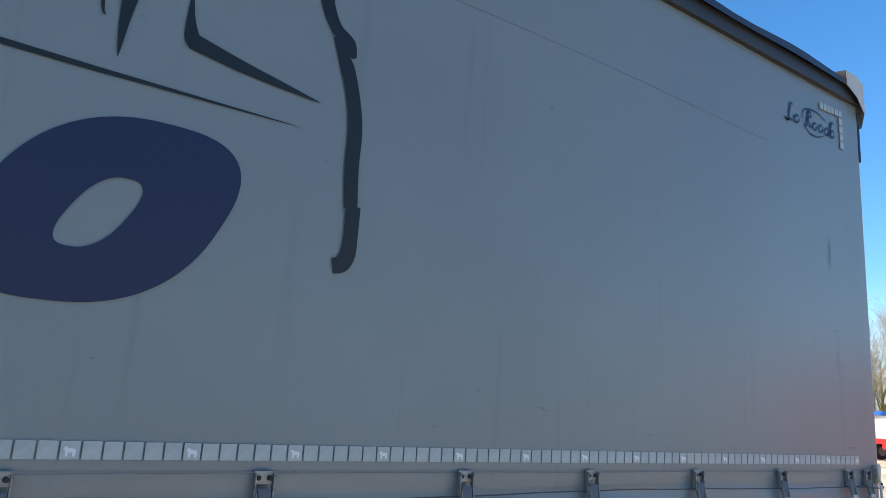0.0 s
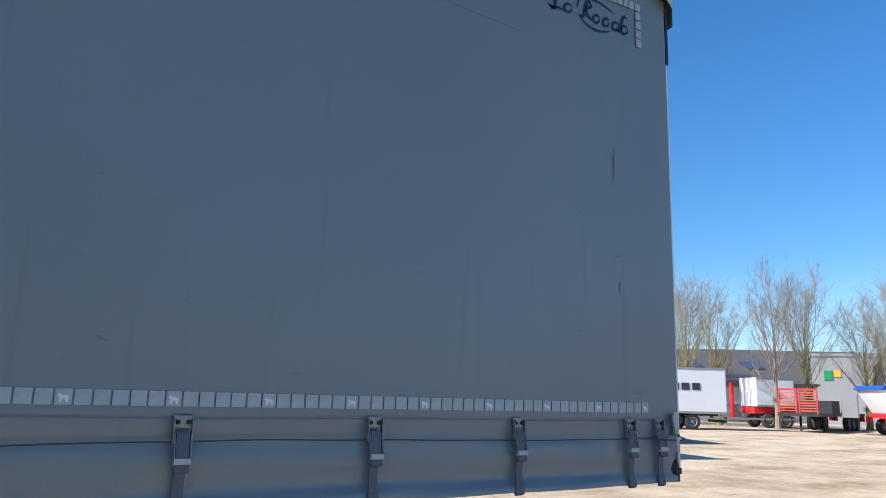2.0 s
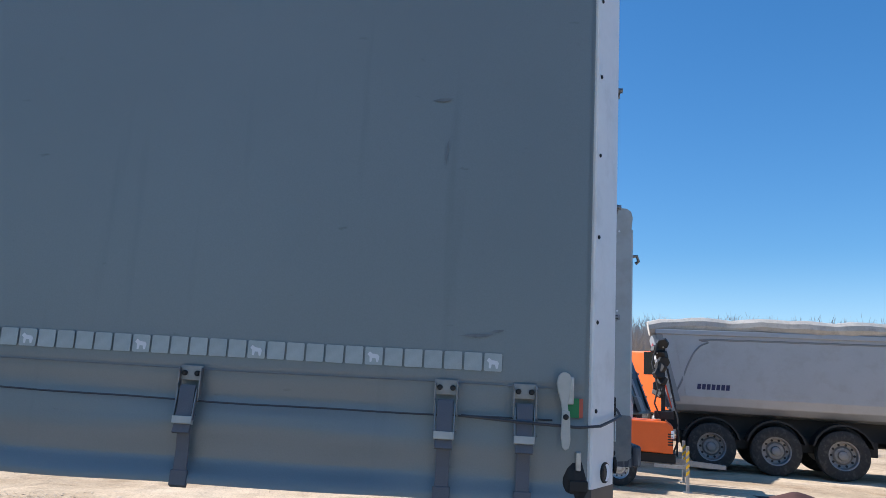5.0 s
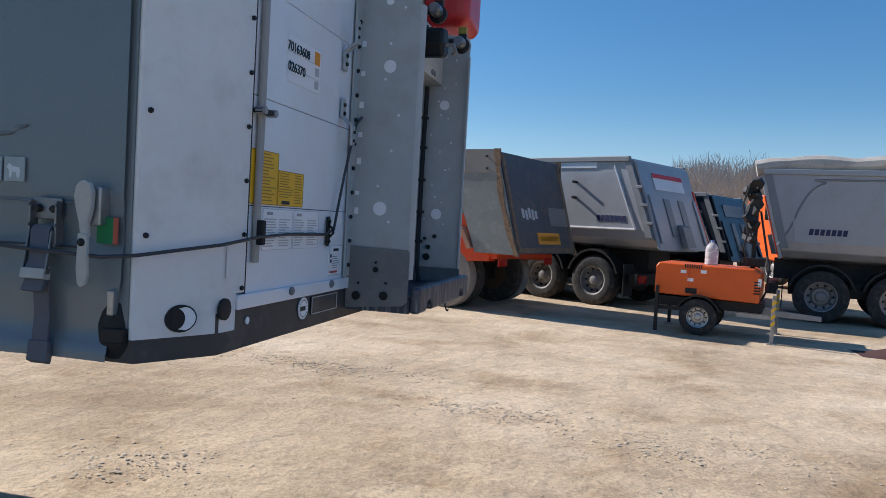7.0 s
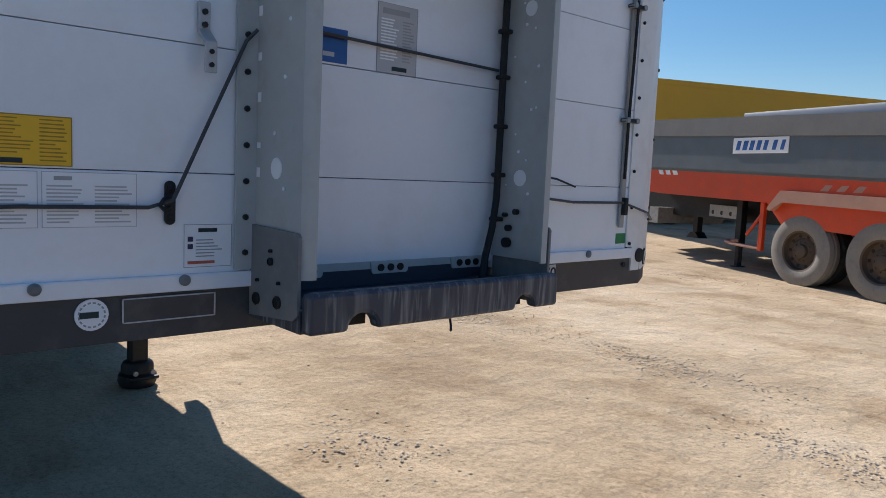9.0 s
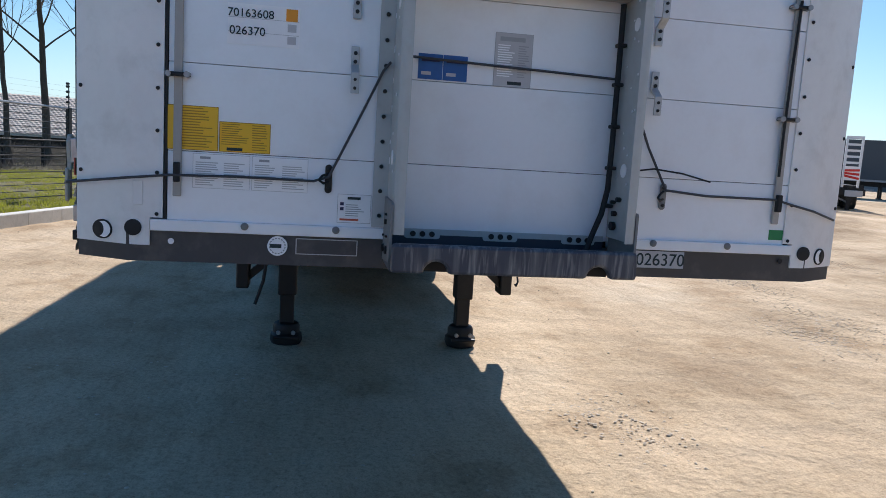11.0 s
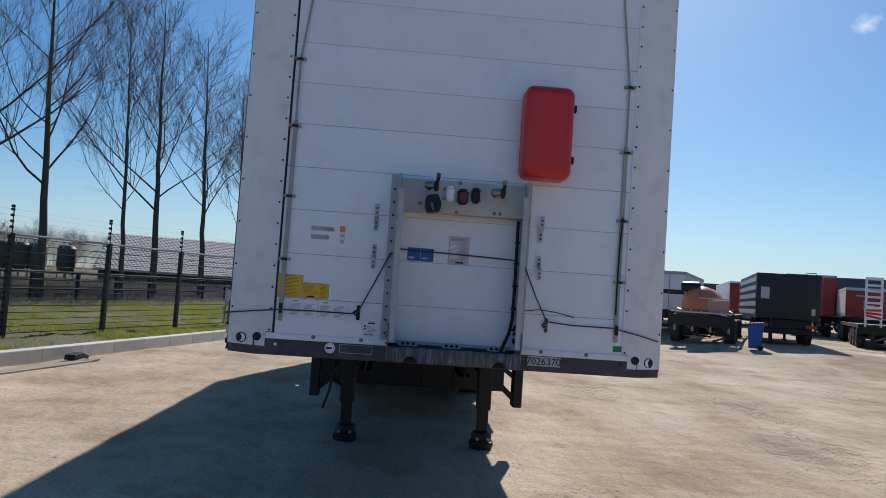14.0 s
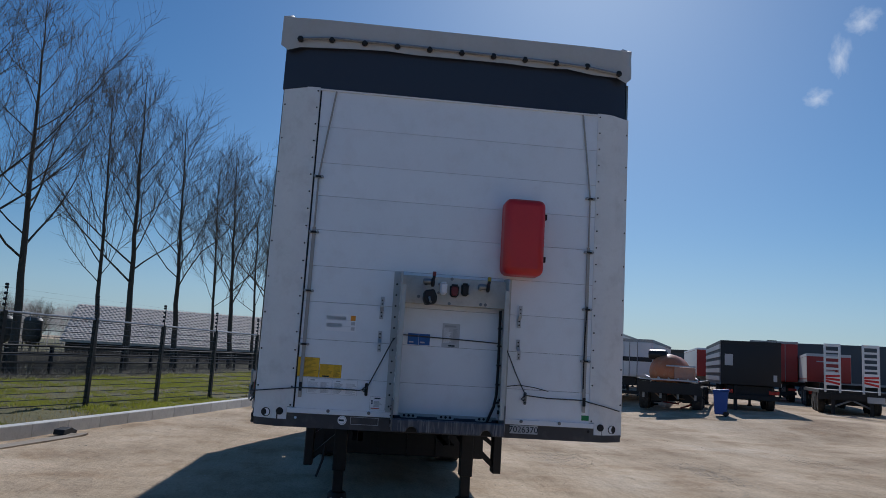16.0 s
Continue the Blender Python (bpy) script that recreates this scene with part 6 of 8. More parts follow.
# ---- old orange and grey tipper ----
def old_tipper():
    heading = math.degrees(math.atan2(0.34, -0.94))
    t = thing("tipper_trailer", "worn blue-grey tipper trailer on an orange-red frame with dusty tyres", "trailer", place_by(-2.33, 12.02, 1.65, 1.22, heading), "tipper trailers")
    side = [(0.12, 1.1), (0.62, 2.95), (1.62, 2.95), (1.72, 2.82), (8.7, 3.01), (8.7, 2.66), (8.3, 2.0), (1.25, 1.84), (0.95, 1.1)]
    bm = bmesh.new()
    for s in (-1, 1):
        add_prism(bm, side, "y", min(s * 1.2, s * 1.25), max(s * 1.2, s * 1.25))
    add_prism(bm, [(0.9, 1.78), (0.9, 1.84), (8.2, 2.01), (8.2, 1.95)], "y", -1.2, 1.2)
    add_prism(bm, [(8.2, 2.0), (8.27, 2.0), (8.68, 2.85), (8.61, 2.85)], "y", -1.2, 1.2)
    part("body", bm, M_TIPPER_GREY, t, "blue-grey steel body")
    for s in (-1, 1):
        part("top_edge", prism([(1.6, 2.48), (1.66, 2.83), (8.74, 3.02), (8.74, 2.68)], "y", s * 1.25 - 0.04, s * 1.25 + 0.035), M_TIPPER_RIM, t, "weathered pale top edge")
        part("rear_cheek", prism([(0.1, 1.1), (0.6, 2.97), (1.66, 2.97), (1.5, 2.5), (1.2, 1.74), (0.95, 1.1)], "y", s * 1.265 - 0.012, s * 1.265 + 0.012), M_CHEEK, t, "worn rear side cheek")
        part("cheek_plate", prism([(0.5, 2.56), (0.59, 2.99), (1.68, 2.99), (1.58, 2.56)], "y", s * 1.28 - 0.01, s * 1.28 + 0.01), M_TIPPER_RIM, t, "worn plate on the cheek")
        rim = [(0.05 + 0.5 * u + 0.09 * math.sin(3.1 * u) + 0.012 * math.sin(17 * u), 1.08 + 1.92 * u) for u in np.linspace(0, 1, 16)]
        part("cheek_rim", prism(rim + [(x + 0.1 + 0.02 * math.sin(z * 9), z) for x, z in reversed(rim)], "y", s * 1.268 - 0.025, s * 1.268 + 0.025), M_RUST, t, "rust-stained edge")
        for x, z in ((0.8, 2.86), (1.45, 2.86), (0.78, 2.64)):
            part("cheek_bolt", lathe([(0.022, 0.0), (0.022, 0.02)], (x, s * 1.29 - (0.0 if s > 0 else 0.02), z), "y", 8), M_BLACK_STEEL, t)
    gate = part("tailgate", prism([(0.58, 2.95), (0.64, 2.95), (0.2, 1.16), (0.1, 1.12)], "y", -1.22, 1.22), M_TIPPER_DARK, t, "dark worn steel tailgate")
    def gate_x(z):
        return 0.1 + 0.48 * (z - 1.12) / 1.83
    def on_gate(name, z0, z1, y0, y1, material, label=""):
        part(name, prism([(gate_x(z0) - 0.012, z0), (gate_x(z1) - 0.012, z1), (gate_x(z1) + 0.01, z1), (gate_x(z0) + 0.01, z0)], "y", y0, y1), material, gate, label)
    on_gate("gate_patch", 1.66, 2.02, -1.1, -0.32, M_TIPPER_RIM, "paler scraped patch")
    for k in range(5):
        on_gate("lettering_bar", 1.78 - 0.03 * (k % 2), 1.93 + 0.02 * (k % 3), 0.2 + k * 0.13, 0.28 + k * 0.13, M_PALE_PAPER)
    on_gate("rust_edge", 1.14, 1.24, -1.2, 1.2, M_RUST, "rusty lower lip")
    for y in (-1.18, 1.1):
        on_gate("rust_edge", 1.2, 2.9, y, y + 0.08, M_RUST, "rusty side edge")
    on_gate("hazard_plate", 1.3, 1.52, -0.62, 0.32, M_ORANGE_STICKER, "orange and yellow hazard plate")
    on_gate("hazard_centre", 1.36, 1.46, -0.55, 0.25, M_YELLOW_STICKER)
    # orange frame
    part("frame_side", prism([(0.7, 0.95), (0.7, 1.2), (1.2, 1.84), (8.4, 2.0), (8.0, 1.5), (6.8, 1.42), (3.9, 1.375), (3.55, 1.02), (1.2, 0.92)], "y", 0.95, 1.19), M_ORANGE_RED, t, "orange-red frame side")
    part("frame_side", prism([(0.7, 0.95), (0.7, 1.2), (1.2, 1.84), (8.4, 2.0), (8.0, 1.5), (6.8, 1.42), (3.9, 1.375), (3.55, 1.02), (1.2, 0.92)], "y", -1.19, -0.95), M_ORANGE_RED, t)
    part("rear_beam", box(0.55, 0.75, -1.15, 1.15, 1.0, 1.16), M_ORANGE_RED, t, "", 0.01)
    for k in range(3):
        part("white_stripe", prism([(6.35 + k * 0.22, 1.95), (6.49 + k * 0.22, 1.95), (6.42 + k * 0.22, 1.82), (6.28 + k * 0.22, 1.82)], "y", 1.188, 1.194), M_PAPER, t)
    for k in range(3):
        part("white_stripe", prism([(2.0 + k * 0.3, 1.72), (2.13 + k * 0.3, 1.72), (2.23 + k * 0.3, 1.62), (2.08 + k * 0.3, 1.62)], "y", 1.188, 1.194), M_MUDGUARD, t)
    for s in (-1, 1):
        y0, y1 = min(s * 0.8, s * 1.32), max(s * 0.8, s * 1.32)
        g = part("mudguard", prism([(1.1, 1.15), (1.26, 1.48), (3.42, 1.52), (3.7, 1.24), (3.77, 1.27), (3.5, 1.6), (1.22, 1.56), (1.02, 1.18)], "y", y0, y1), M_MUDGUARD, t, "faded pinkish mudguard")
        part("mudguard_skirt", prism([(1.2, 1.36), (1.22, 1.545), (3.5, 1.585), (3.74, 1.3), (3.68, 1.25), (3.44, 1.4)], "y", s * 1.33 - 0.008, s * 1.33 + 0.008), M_MUDGUARD, g)
        for x in (1.65, 3.12):
            wheel(t, x, s * 1.22, 0.6, 0.28, s, M_PALE_TYRE, M_RUSTY_RIM)
            wheel(t, x, s * 0.9, 0.6, 0.28, s, M_TYRE, M_RUSTY_RIM)
        part("marker_lamp", box(0.74, 0.8, s * 1.2 - 0.02, s * 1.2 + 0.02, 1.5, 1.58), M_LAMP_ORANGE, t)
        part("tail_lamp", box(0.53, 0.56, min(s * 0.8, s * 1.1), max(s * 0.8, s * 1.1), 0.86, 1.0), M_LAMP_RED, t)
        lg = part("landing_leg", box(4.88, 5.02, s * 0.72 - 0.07, s * 0.72 + 0.07, 0.5, 1.38), M_BLACK_STEEL, t, "black landing leg", 0.01)
        part("inner_leg", box(4.91, 4.99, s * 0.72 - 0.05, s * 0.72 + 0.05, 0.05, 0.6), M_TYRE, lg)
        part("leg_foot", prism([(4.8, 0.0), (5.1, 0.0), (5.02, 0.1), (4.88, 0.1)], "y", s * 0.72 - 0.12, s * 0.72 + 0.12), M_BLACK_STEEL, lg)
        g = part("guard_post", box(4.0, 4.09, s * 1.1 - 0.04, s * 1.1 + 0.04, 0.5, 1.4), M_ORANGE_RED, t, "orange-red guard post", 0.008)
        part("guard_tube", tube([(4.05, s * 1.1, 0.54), (4.75, s * 1.1, 0.56), (4.95, s * 1.05, 0.58), (5.02, s * 0.9, 0.6), (4.9, s * 0.8, 0.6)], 0.03, 8), M_MUDGUARD, g, "faded pinkish bent guard tube")
        part("guard_stay", tube([(4.05, s * 1.1, 1.18), (4.4, s * 1.1, 0.76)], 0.03, 6), M_ORANGE_RED, g)
    part("cover_roll", prism([(0.9, 2.84), (0.9, 2.97), (1.0, 2.99), (1.18, 2.98), (1.2, 2.94), (1.2, 2.84)], "x", 1.75, 4.6), M_SLATE_BLUE, t, "folded blue-grey cover along the top")
    part("chassis", box(0.9, 8.2, -0.5, 0.5, 0.95, 1.5), M_BLACK_STEEL, t)
    cb = part("front_crossbar", prism([(6.42, 0.36), (5.05, 0.68), (5.05, 0.74), (6.42, 0.42)], "z", 1.0, 1.24), M_DULL_STEEL, t, "perforated grey crossbar")
    for u in (0.12, 0.36, 0.6, 0.84):
        part("bar_hole", lathe([(0.045, -0.004), (0.045, 0.004)], (6.42 - 1.37 * u, 0.422 + 0.32 * u, 1.09), "y", 12), M_BLACK_STEEL, cb)
    part("support_leg", box(6.44, 6.58, 0.33, 0.47, 0.6, 1.4), M_BLACK_STEEL, t, "raised black support leg", 0.01)
    part("leg_foot", prism([(6.32, 0.5), (6.7, 0.5), (6.58, 0.62), (6.44, 0.62)], "y", 0.28, 0.52), M_BLACK_STEEL, t)
    part("axle_beam", box(1.6, 3.4, -0.8, 0.8, 0.5, 0.75), M_BLACK_STEEL, t)
    part("front_frame", box(7.2, 7.5, -0.9, 0.9, 0.75, 1.1), M_DULL_STEEL, t)
    b = part("name_board", box(3.47, 4.73, 1.252, 1.266, 2.24, 2.525), M_PAPER, t, "white board with blue lettering")
    for x, w in ((4.66, 0.13), (4.5, 0.14), (4.34, 0.13), (4.18, 0.13), (4.02, 0.12), (3.82, 0.12), (3.64, 0.11)):
        part("lettering_bar", prism([(x, 2.3), (x - w + 0.035, 2.3), (x - w - 0.005, 2.47), (x - 0.04, 2.47)], "y", 1.266, 1.27), M_BLUE_STICKER, b)
    t.scale.z = 0.977
    return t


old_tipper()


# ---- mobile lighting tower ----
def lighting_tower():
    t = thing("lighting_tower", "orange towable lighting tower with folded black mast and stabiliser legs", "generator", pose(2.34, 11.75, 0, 0, 0, -13))
    t.scale = (0.89, 0.89, 0.89)
    hood = part("hood", prism([(-0.9, 0.7), (-0.9, 1.2), (-0.84, 1.28), (0.78, 1.26), (0.9, 1.18), (0.9, 0.66)], "y", -0.62, 0.62), M_ORANGE, t, "orange sheet-metal hood", 0.03)
    part("hood_seam", box(-0.3, -0.29, -0.628, -0.6, 0.7, 1.2), M_ORANGE_RED, hood)
    for k in range(8):
        part("vent_slot", box(-0.38 + k * 0.04, -0.36 + k * 0.04, -0.626, -0.6, 1.2, 1.27), M_RUBBER, hood)
    for k in range(5):
        part("vent_slot", box(0.8, 0.9, -0.626, -0.6, 0.82 + k * 0.05, 0.845 + k * 0.05), M_RUBBER, hood)
    part("panel", box(-0.35, -0.15, -0.63, -0.6, 0.74, 0.84), M_RUBBER, hood)
    for x, z in ((-0.32, 0.96), (-0.1, 1.12), (-0.45, 1.1)):
        part("label_plate", box(x, x + 0.1, -0.626, -0.6, z, z + 0.06), M_PAPER, hood)
    part("label_plate", box(0.86, 0.92, -0.626, -0.6, 0.96, 1.1), M_PAPER, hood)
    part("frame", box(-0.85, 0.95, -0.5, 0.5, 0.48, 0.66), M_BLACK_STEEL, t, "black chassis", 0.01)
    for s in (-1, 1):
        wheel(t, -0.1, s * 0.72, 0.33, 0.2, s, M_TYRE, M_STEEL)
        pts = [(-0.1 + 0.4 * math.cos(q), 0.33 + 0.4 * math.sin(q)) for q in np.linspace(0.3, 2.84, 9)]
        pts += [(-0.1 + 0.37 * math.cos(q), 0.33 + 0.37 * math.sin(q)) for q in np.linspace(2.84, 0.3, 9)]
        part("mudguard", prism(pts, "y", min(s * 0.5, s * 0.73), max(s * 0.5, s * 0.73)), M_BLACK_STEEL, t)
    for x, y in ((-0.82, -0.75), (1.15, -0.85), (-0.82, 0.75), (1.15, 0.85)):
        leg = part("stabiliser_leg", box(x - 0.03, x + 0.03, y - 0.03, y + 0.03, 0.02, 0.85), M_DULL_STEEL if x > 0 else M_BLACK_STEEL, t, "stabiliser leg", 0.005)
        part("foot", box(x - 0.08, x + 0.08, y - 0.08, y + 0.08, 0.0, 0.02), M_DULL_STEEL, leg)
        if x > 0:
            for k in range(4):
                part("stripe", prism([(x - 0.032, 0.3 + k * 0.12), (x + 0.032, 0.36 + k * 0.12), (x + 0.032, 0.42 + k * 0.12), (x - 0.032, 0.36 + k * 0.12)], "y", y - 0.033, y - 0.03), M_YELLOW_STICKER, leg)
        part("outrigger", box(min(x, 0.55 if x > 0 else -0.3), max(x, 0.55 if x > 0 else -0.3), y * 0.9 - 0.03, y * 0.9 + 0.03, 0.42, 0.48), M_DULL_STEEL if x > 0 else M_BLACK_STEEL, t)
    part("drawbar", prism([(0.9, 0.42), (1.9, 0.4), (1.9, 0.48), (0.9, 0.54)], "y", -0.05, 0.05), M_DULL_STEEL, t)
    mast = part("mast", box(0.68, 0.76, -0.06, 0.06, 1.25, 2.75), M_BLACK_STEEL, t, "black folded mast with lamp heads", 0.01)
    rnd = random.Random(8)
    for k in range(9):
        z, dx = 1.82 + 0.122 * k, rnd.uniform(-0.14, 0.1)
        part("lamp_head", prism([(-0.1, -0.08), (-0.13, 0.02), (-0.06, 0.1), (0.08, 0.09), (0.11, -0.03), (0.05, -0.1)], "y", -0.06, 0.06), M_BLACK_STEEL, mast, "black lamp head", 0.012, pose(0.72 + dx, -0.16 + rnd.uniform(-0.06, 0.06), z, rnd.uniform(-25, 25), rnd.uniform(-40, 40), rnd.uniform(-40, 40)))
        part("lamp_bracket", tube([(0.72 + dx * 0.3, 0, z), (0.72 + dx, -0.2, z - 0.08)], 0.016, 6), M_DULL_STEEL, mast)
    part("lamp_cable", tube([(0.6, -0.2, 2.8), (0.5, -0.25, 2.4), (0.62, -0.28, 1.9), (0.55, -0.24, 1.6), (0.66, -0.2, 1.35)], 0.018, 6), M_RUBBER, mast)
    part("mast_cable", tube([(0.8, -0.1, 2.3), (0.9, -0.15, 1.8), (1.0, -0.2, 1.3), (1.0, -0.3, 0.9), (0.92, -0.35, 0.7)], 0.02, 6), M_RUBBER, mast)
    part("mast_base", box(0.55, 0.92, -0.2, 0.2, 1.3, 1.45), M_BLACK_STEEL, mast, "", 0.01)
    bt = solid("plastic_bottle", lathe([(0.09, 0.0), (0.105, 0.01), (0.105, 0.09), (0.1, 0.1), (0.105, 0.11), (0.105, 0.2), (0.1, 0.21), (0.105, 0.22), (0.1, 0.28), (0.06, 0.34), (0.03, 0.36), (0.03, 0.38)], (0, 0, 0), "z", 20), M_PLASTIC_CLEAR, "large clear plastic water bottle on the orange hood", "bottle", m=pose(2.32, 11.6, 1.137))
    part("bottle_cap", lathe([(0.033, 0.38), (0.034, 0.4), (0.03, 0.405)], (0, 0, 0), "z", 14), M_WATER, bt)


lighting_tower()
# dark cloth heap by the tower
bm = bmesh.new()
rows = []
for i in range(15):
    rows.append([bm.verts.new((4.3 + i * 0.09, 10.3 + j * 0.09 - i * 0.02, max(0.005, 0.16 * math.exp(-((i - 6) / 3.6) ** 2 - ((j - 4) / 2.4) ** 2) + 0.05 * noise.noise((i * 0.5, j * 0.5, 2)) * math.exp(-((i - 6) / 5) ** 2)))) for j in range(9)])
for a, b in zip(rows, rows[1:]):
    for j in range(8):
        bm.faces.new((a[j], b[j], b[j + 1], a[j + 1]))
solid("cloth_heap", bm, mat("dark_red_brown_cloth", (0.07, 0.03, 0.025), 0.9, vary=0.3, scale=6), "crumpled dark red-brown cloth heap on the dirt", "cloth")


# short timbers lying by the tipper
for k, (x, y, a) in enumerate(((11.05, 12.45, 4), (11.45, 12.38, -8), (11.3, 12.5, 12))):
    solid("timber_block", box(-0.32, 0.32, -0.06, 0.06, 0.0, 0.11), M_WOOD, "short weathered timber block on the dirt", "timber", m=pose(x, y, 0.11 * (k == 2), 0, 0, a), bevel=0.008)


# ---- trucks behind ----
def cab_truck(label, m, paint, roof_z=3.4, low=True):
    t = thing("truck_cab", label, "truck", m, "parked trucks")
    part("cab", prism([(-1.1, 0.9), (-1.1, roof_z - 0.1), (-0.9, roof_z), (0.6, roof_z - 0.05), (0.95, 2.3), (1.1, 1.5), (1.1, 0.7), (0.8, 0.6)], "y", -1.22, 1.22), paint, t, "", 0.05)
    part("windscreen", prism([(0.74, 2.9), (0.98, 2.25), (1.04, 1.9), (1.07, 1.9), (1.01, 2.27), (0.77, 2.92)], "y", -1.1, 1.1), M_GLASS_DARK, t, "dark windscreen")
    for s in (-1, 1):
        part("side_window", prism([(-0.3, 1.9), (-0.3, 2.6), (0.5, 2.6), (0.82, 1.9)], "y", s * 1.225 - 0.01, s * 1.225 + 0.01), M_GLASS_DARK, t, "dark side window")
        part("mirror", box(0.8, 0.9, s * 1.45 - 0.1, s * 1.45 + 0.1, 1.9, 2.5), M_BLACK_STEEL, t, "", 0.02)
        wheel(t, 0.1, s * 1.22, 0.52, 0.34, s)
        wheel(t, -3.4, s * 1.22, 0.52, 0.5, s)
    part("grille", box(1.08, 1.13, -0.95, 0.95, 0.8, 1.6), M_BLACK_STEEL, t, "", 0.01)
    part("bumper", box(0.85, 1.2, -1.2, 1.2, 0.4, 0.75), M_BLACK_STEEL, t, "", 0.03)
    part("chassis", box(-4.4, 0.8, -0.45, 0.45, 0.7, 0.95), M_BLACK_STEEL, t)
    return t


dark = tipper("dark blue tipper trailer with leaning tailgate behind the silver one", place_by(1.95, 17.2, 1.4, 1.24, HEAD_A), 8.0, M_DARK_CAB, 0.66, 0.0, 1.4, 0.68, False)
dark.scale = (0.86, 0.86, 0.86)
for ob in list(dark.children_recursive):
    if ob.type == "MESH" and ob.data.materials and ob.data.materials[0] in (M_ALU, M_PALE_ALU, M_TRUCK_WHITE, M_SIGN_RED, M_ORANGE_RED):
        ob.data.materials[0] = M_DARK_CAB if ob.data.materials[0] is M_ALU else M_ALU_DARK
cab_truck("red lorry cab beside the yard", at(9.1, -4.4, 0), M_TRUCK_RED, 3.0)
cab_truck("orange lorry cab behind the tippers", at(6.15, 22.4, -60), M_ORANGE, 2.65)

# yellow refrigerated trailer behind the old tipper, its front end towards the yard
YEL = 247.5
yt = box_trailer("reefer_trailer", "yellow refrigerated semi-trailer with white front unit", place_by(-10.3, 17.2, 13.6, 1.27, YEL), M_TRUCK_YELLOW, 13.6, 1.3, 3.95, roof=M_TRUCK_YELLOW, axles=(2.2, 3.5, 10.9, 12.1), legs=False)
part("lower_skirt", box(8.0, 13.4, -1.25, 1.25, 0.75, 1.3), M_TRUCK_BLUE, yt, "dark blue lower body")
part("cooling_unit", box(13.6, 14.05, -1.0, 1.0, 1.9, 4.0), M_TRUCK_BLACK, yt, "black cooling unit", 0.04)
part("front_panel", box(13.6, 14.1, -1.15, 1.15, 1.0, 1.9), M_TRUCK_WHITE, yt, "white lower front", 0.03)
s = part("sign_board", box(13.05, 13.45, 1.272, 1.282, 3.5, 3.8), M_PAPER, yt, "white certificate sign")
put("sign_text", text_mesh("FRC", 0.19), M_BLUE_STICKER, s, pose(13.25, 1.286, 3.7, 90, 0, 180))
part("print_line", box(13.11, 13.4, 1.282, 1.285, 3.53, 3.58), M_BLUE_STICKER, s)

box_trailer("box_trailer", "white refrigerated trailer seen from its doors", at(-15.2, 21.5, 131), M_TRUCK_WHITE, 13.6, 1.25, 4.0)
box_trailer("box_trailer", "white box trailer with dark blue underbody", at(-12.5, 23.5, 131), M_TRUCK_WHITE, 13.6, 1.0, 4.3)

# ---- trucks past the far side of the trailer ----
blk = box_trailer("box_trailer", "black flat-sided trailer with ribbed pale side", at(-23.15, 16.0, 158.2), M_TRUCK_BLACK, 8.5, 1.0, 2.72, rear=M_TRUCK_BLACK, roof=M_TRUCK_BLACK, axles=(1.6, 2.9), doors=False)
for k in range(5):
    part("side_rib", box(0.1, 8.3, 1.274, 1.32, 1.12 + k * 0.32, 1.3 + k * 0.32), M_PALE_PAPER, blk, "pale horizontal side plank")
part("paper_notice", box(-0.012, -0.002, 0.75, 1.1, 1.75, 2.2), M_PALE_PAPER, blk, "pale notice sheet")
part("paper_notice", box(-0.012, -0.002, -1.1, -0.95, 1.2, 1.45), M_PALE_PAPER, blk)
blk.scale.y = 0.88
part("under_box", box(0.25, 1.9, -0.95, 1.0, 0.42, 0.98), M_BLACK_STEEL, blk, "black box under the floor", 0.02)
part("prop", box(0.1, 0.24, 0.55, 0.7, 0.0, 1.0), M_BLACK_STEEL, blk)
part("top_handle", tube([(0.1, -1.1, 2.72), (0.1, -1.1, 2.82), (0.1, -0.7, 2.82), (0.1, -0.7, 2.72)], 0.015, 6), M_BLACK_STEEL, blk)

wt = box_trailer("box_trailer", "white box trailer with a dark band behind the tank trailer", at(-28.2, 12.6, 152), M_TRUCK_WHITE, 9, 1.25, 2.95)
part("dark_band", box(-0.062, -0.051, -1.26, 1.26, 1.95, 2.15), M_TRUCK_BLACK, wt, "dark band across the doors")
r1 = box_trailer("box_trailer", "dark red box trailer with pale top edge", at(-30.3, 24.0, 152), M_TRUCK_RED, 10, 1.3, 2.7, roof=M_PALE_PAPER, doors=False)
r1.scale.y = 0.78
for s in (-1, 1):
    part("side_panel", box(0.05, 9.9, s * 1.278 - 0.006, s * 1.278 + 0.006, 1.45, 2.56), M_TARP, r1, "cream side panel")
for k in range(3):
    part("lettering_bar", box(-0.012, -0.002, -0.3 - 0.04 * k, 0.3, 2.0 - 0.17 * k, 2.07 - 0.17 * k), M_PALE_PAPER, r1)
part("lettering_bar", box(-0.012, -0.002, -0.6, 0.7, 2.3, 2.35), M_PALE_PAPER, r1)
box_trailer("box_trailer", "dark red box trailer between other trailers", at(-36.4, 24.6, 152), M_TRUCK_RED, 12, 1.2, 3.5)
box_trailer("box_trailer", "dark slate curtain trailer in the back row", at(-49.6, 30.7, 55), M_SLATE, 13.6, 1.2, 4.0, roof=M_SLATE)
rw = box_trailer("box_trailer", "red-ended box trailer with white sides in the back row", at(-48.9, 27.05, 160), M_TRUCK_RED, 13.6, 1.2, 3.3, roof=M_PAPER)
for s in (-1, 1):
    part("side_panel", box(0.05, 13.5, s * 1.278 - 0.006, s * 1.278 + 0.006, 1.35, 3.15), M_TRUCK_WHITE, rw, "white side panel")
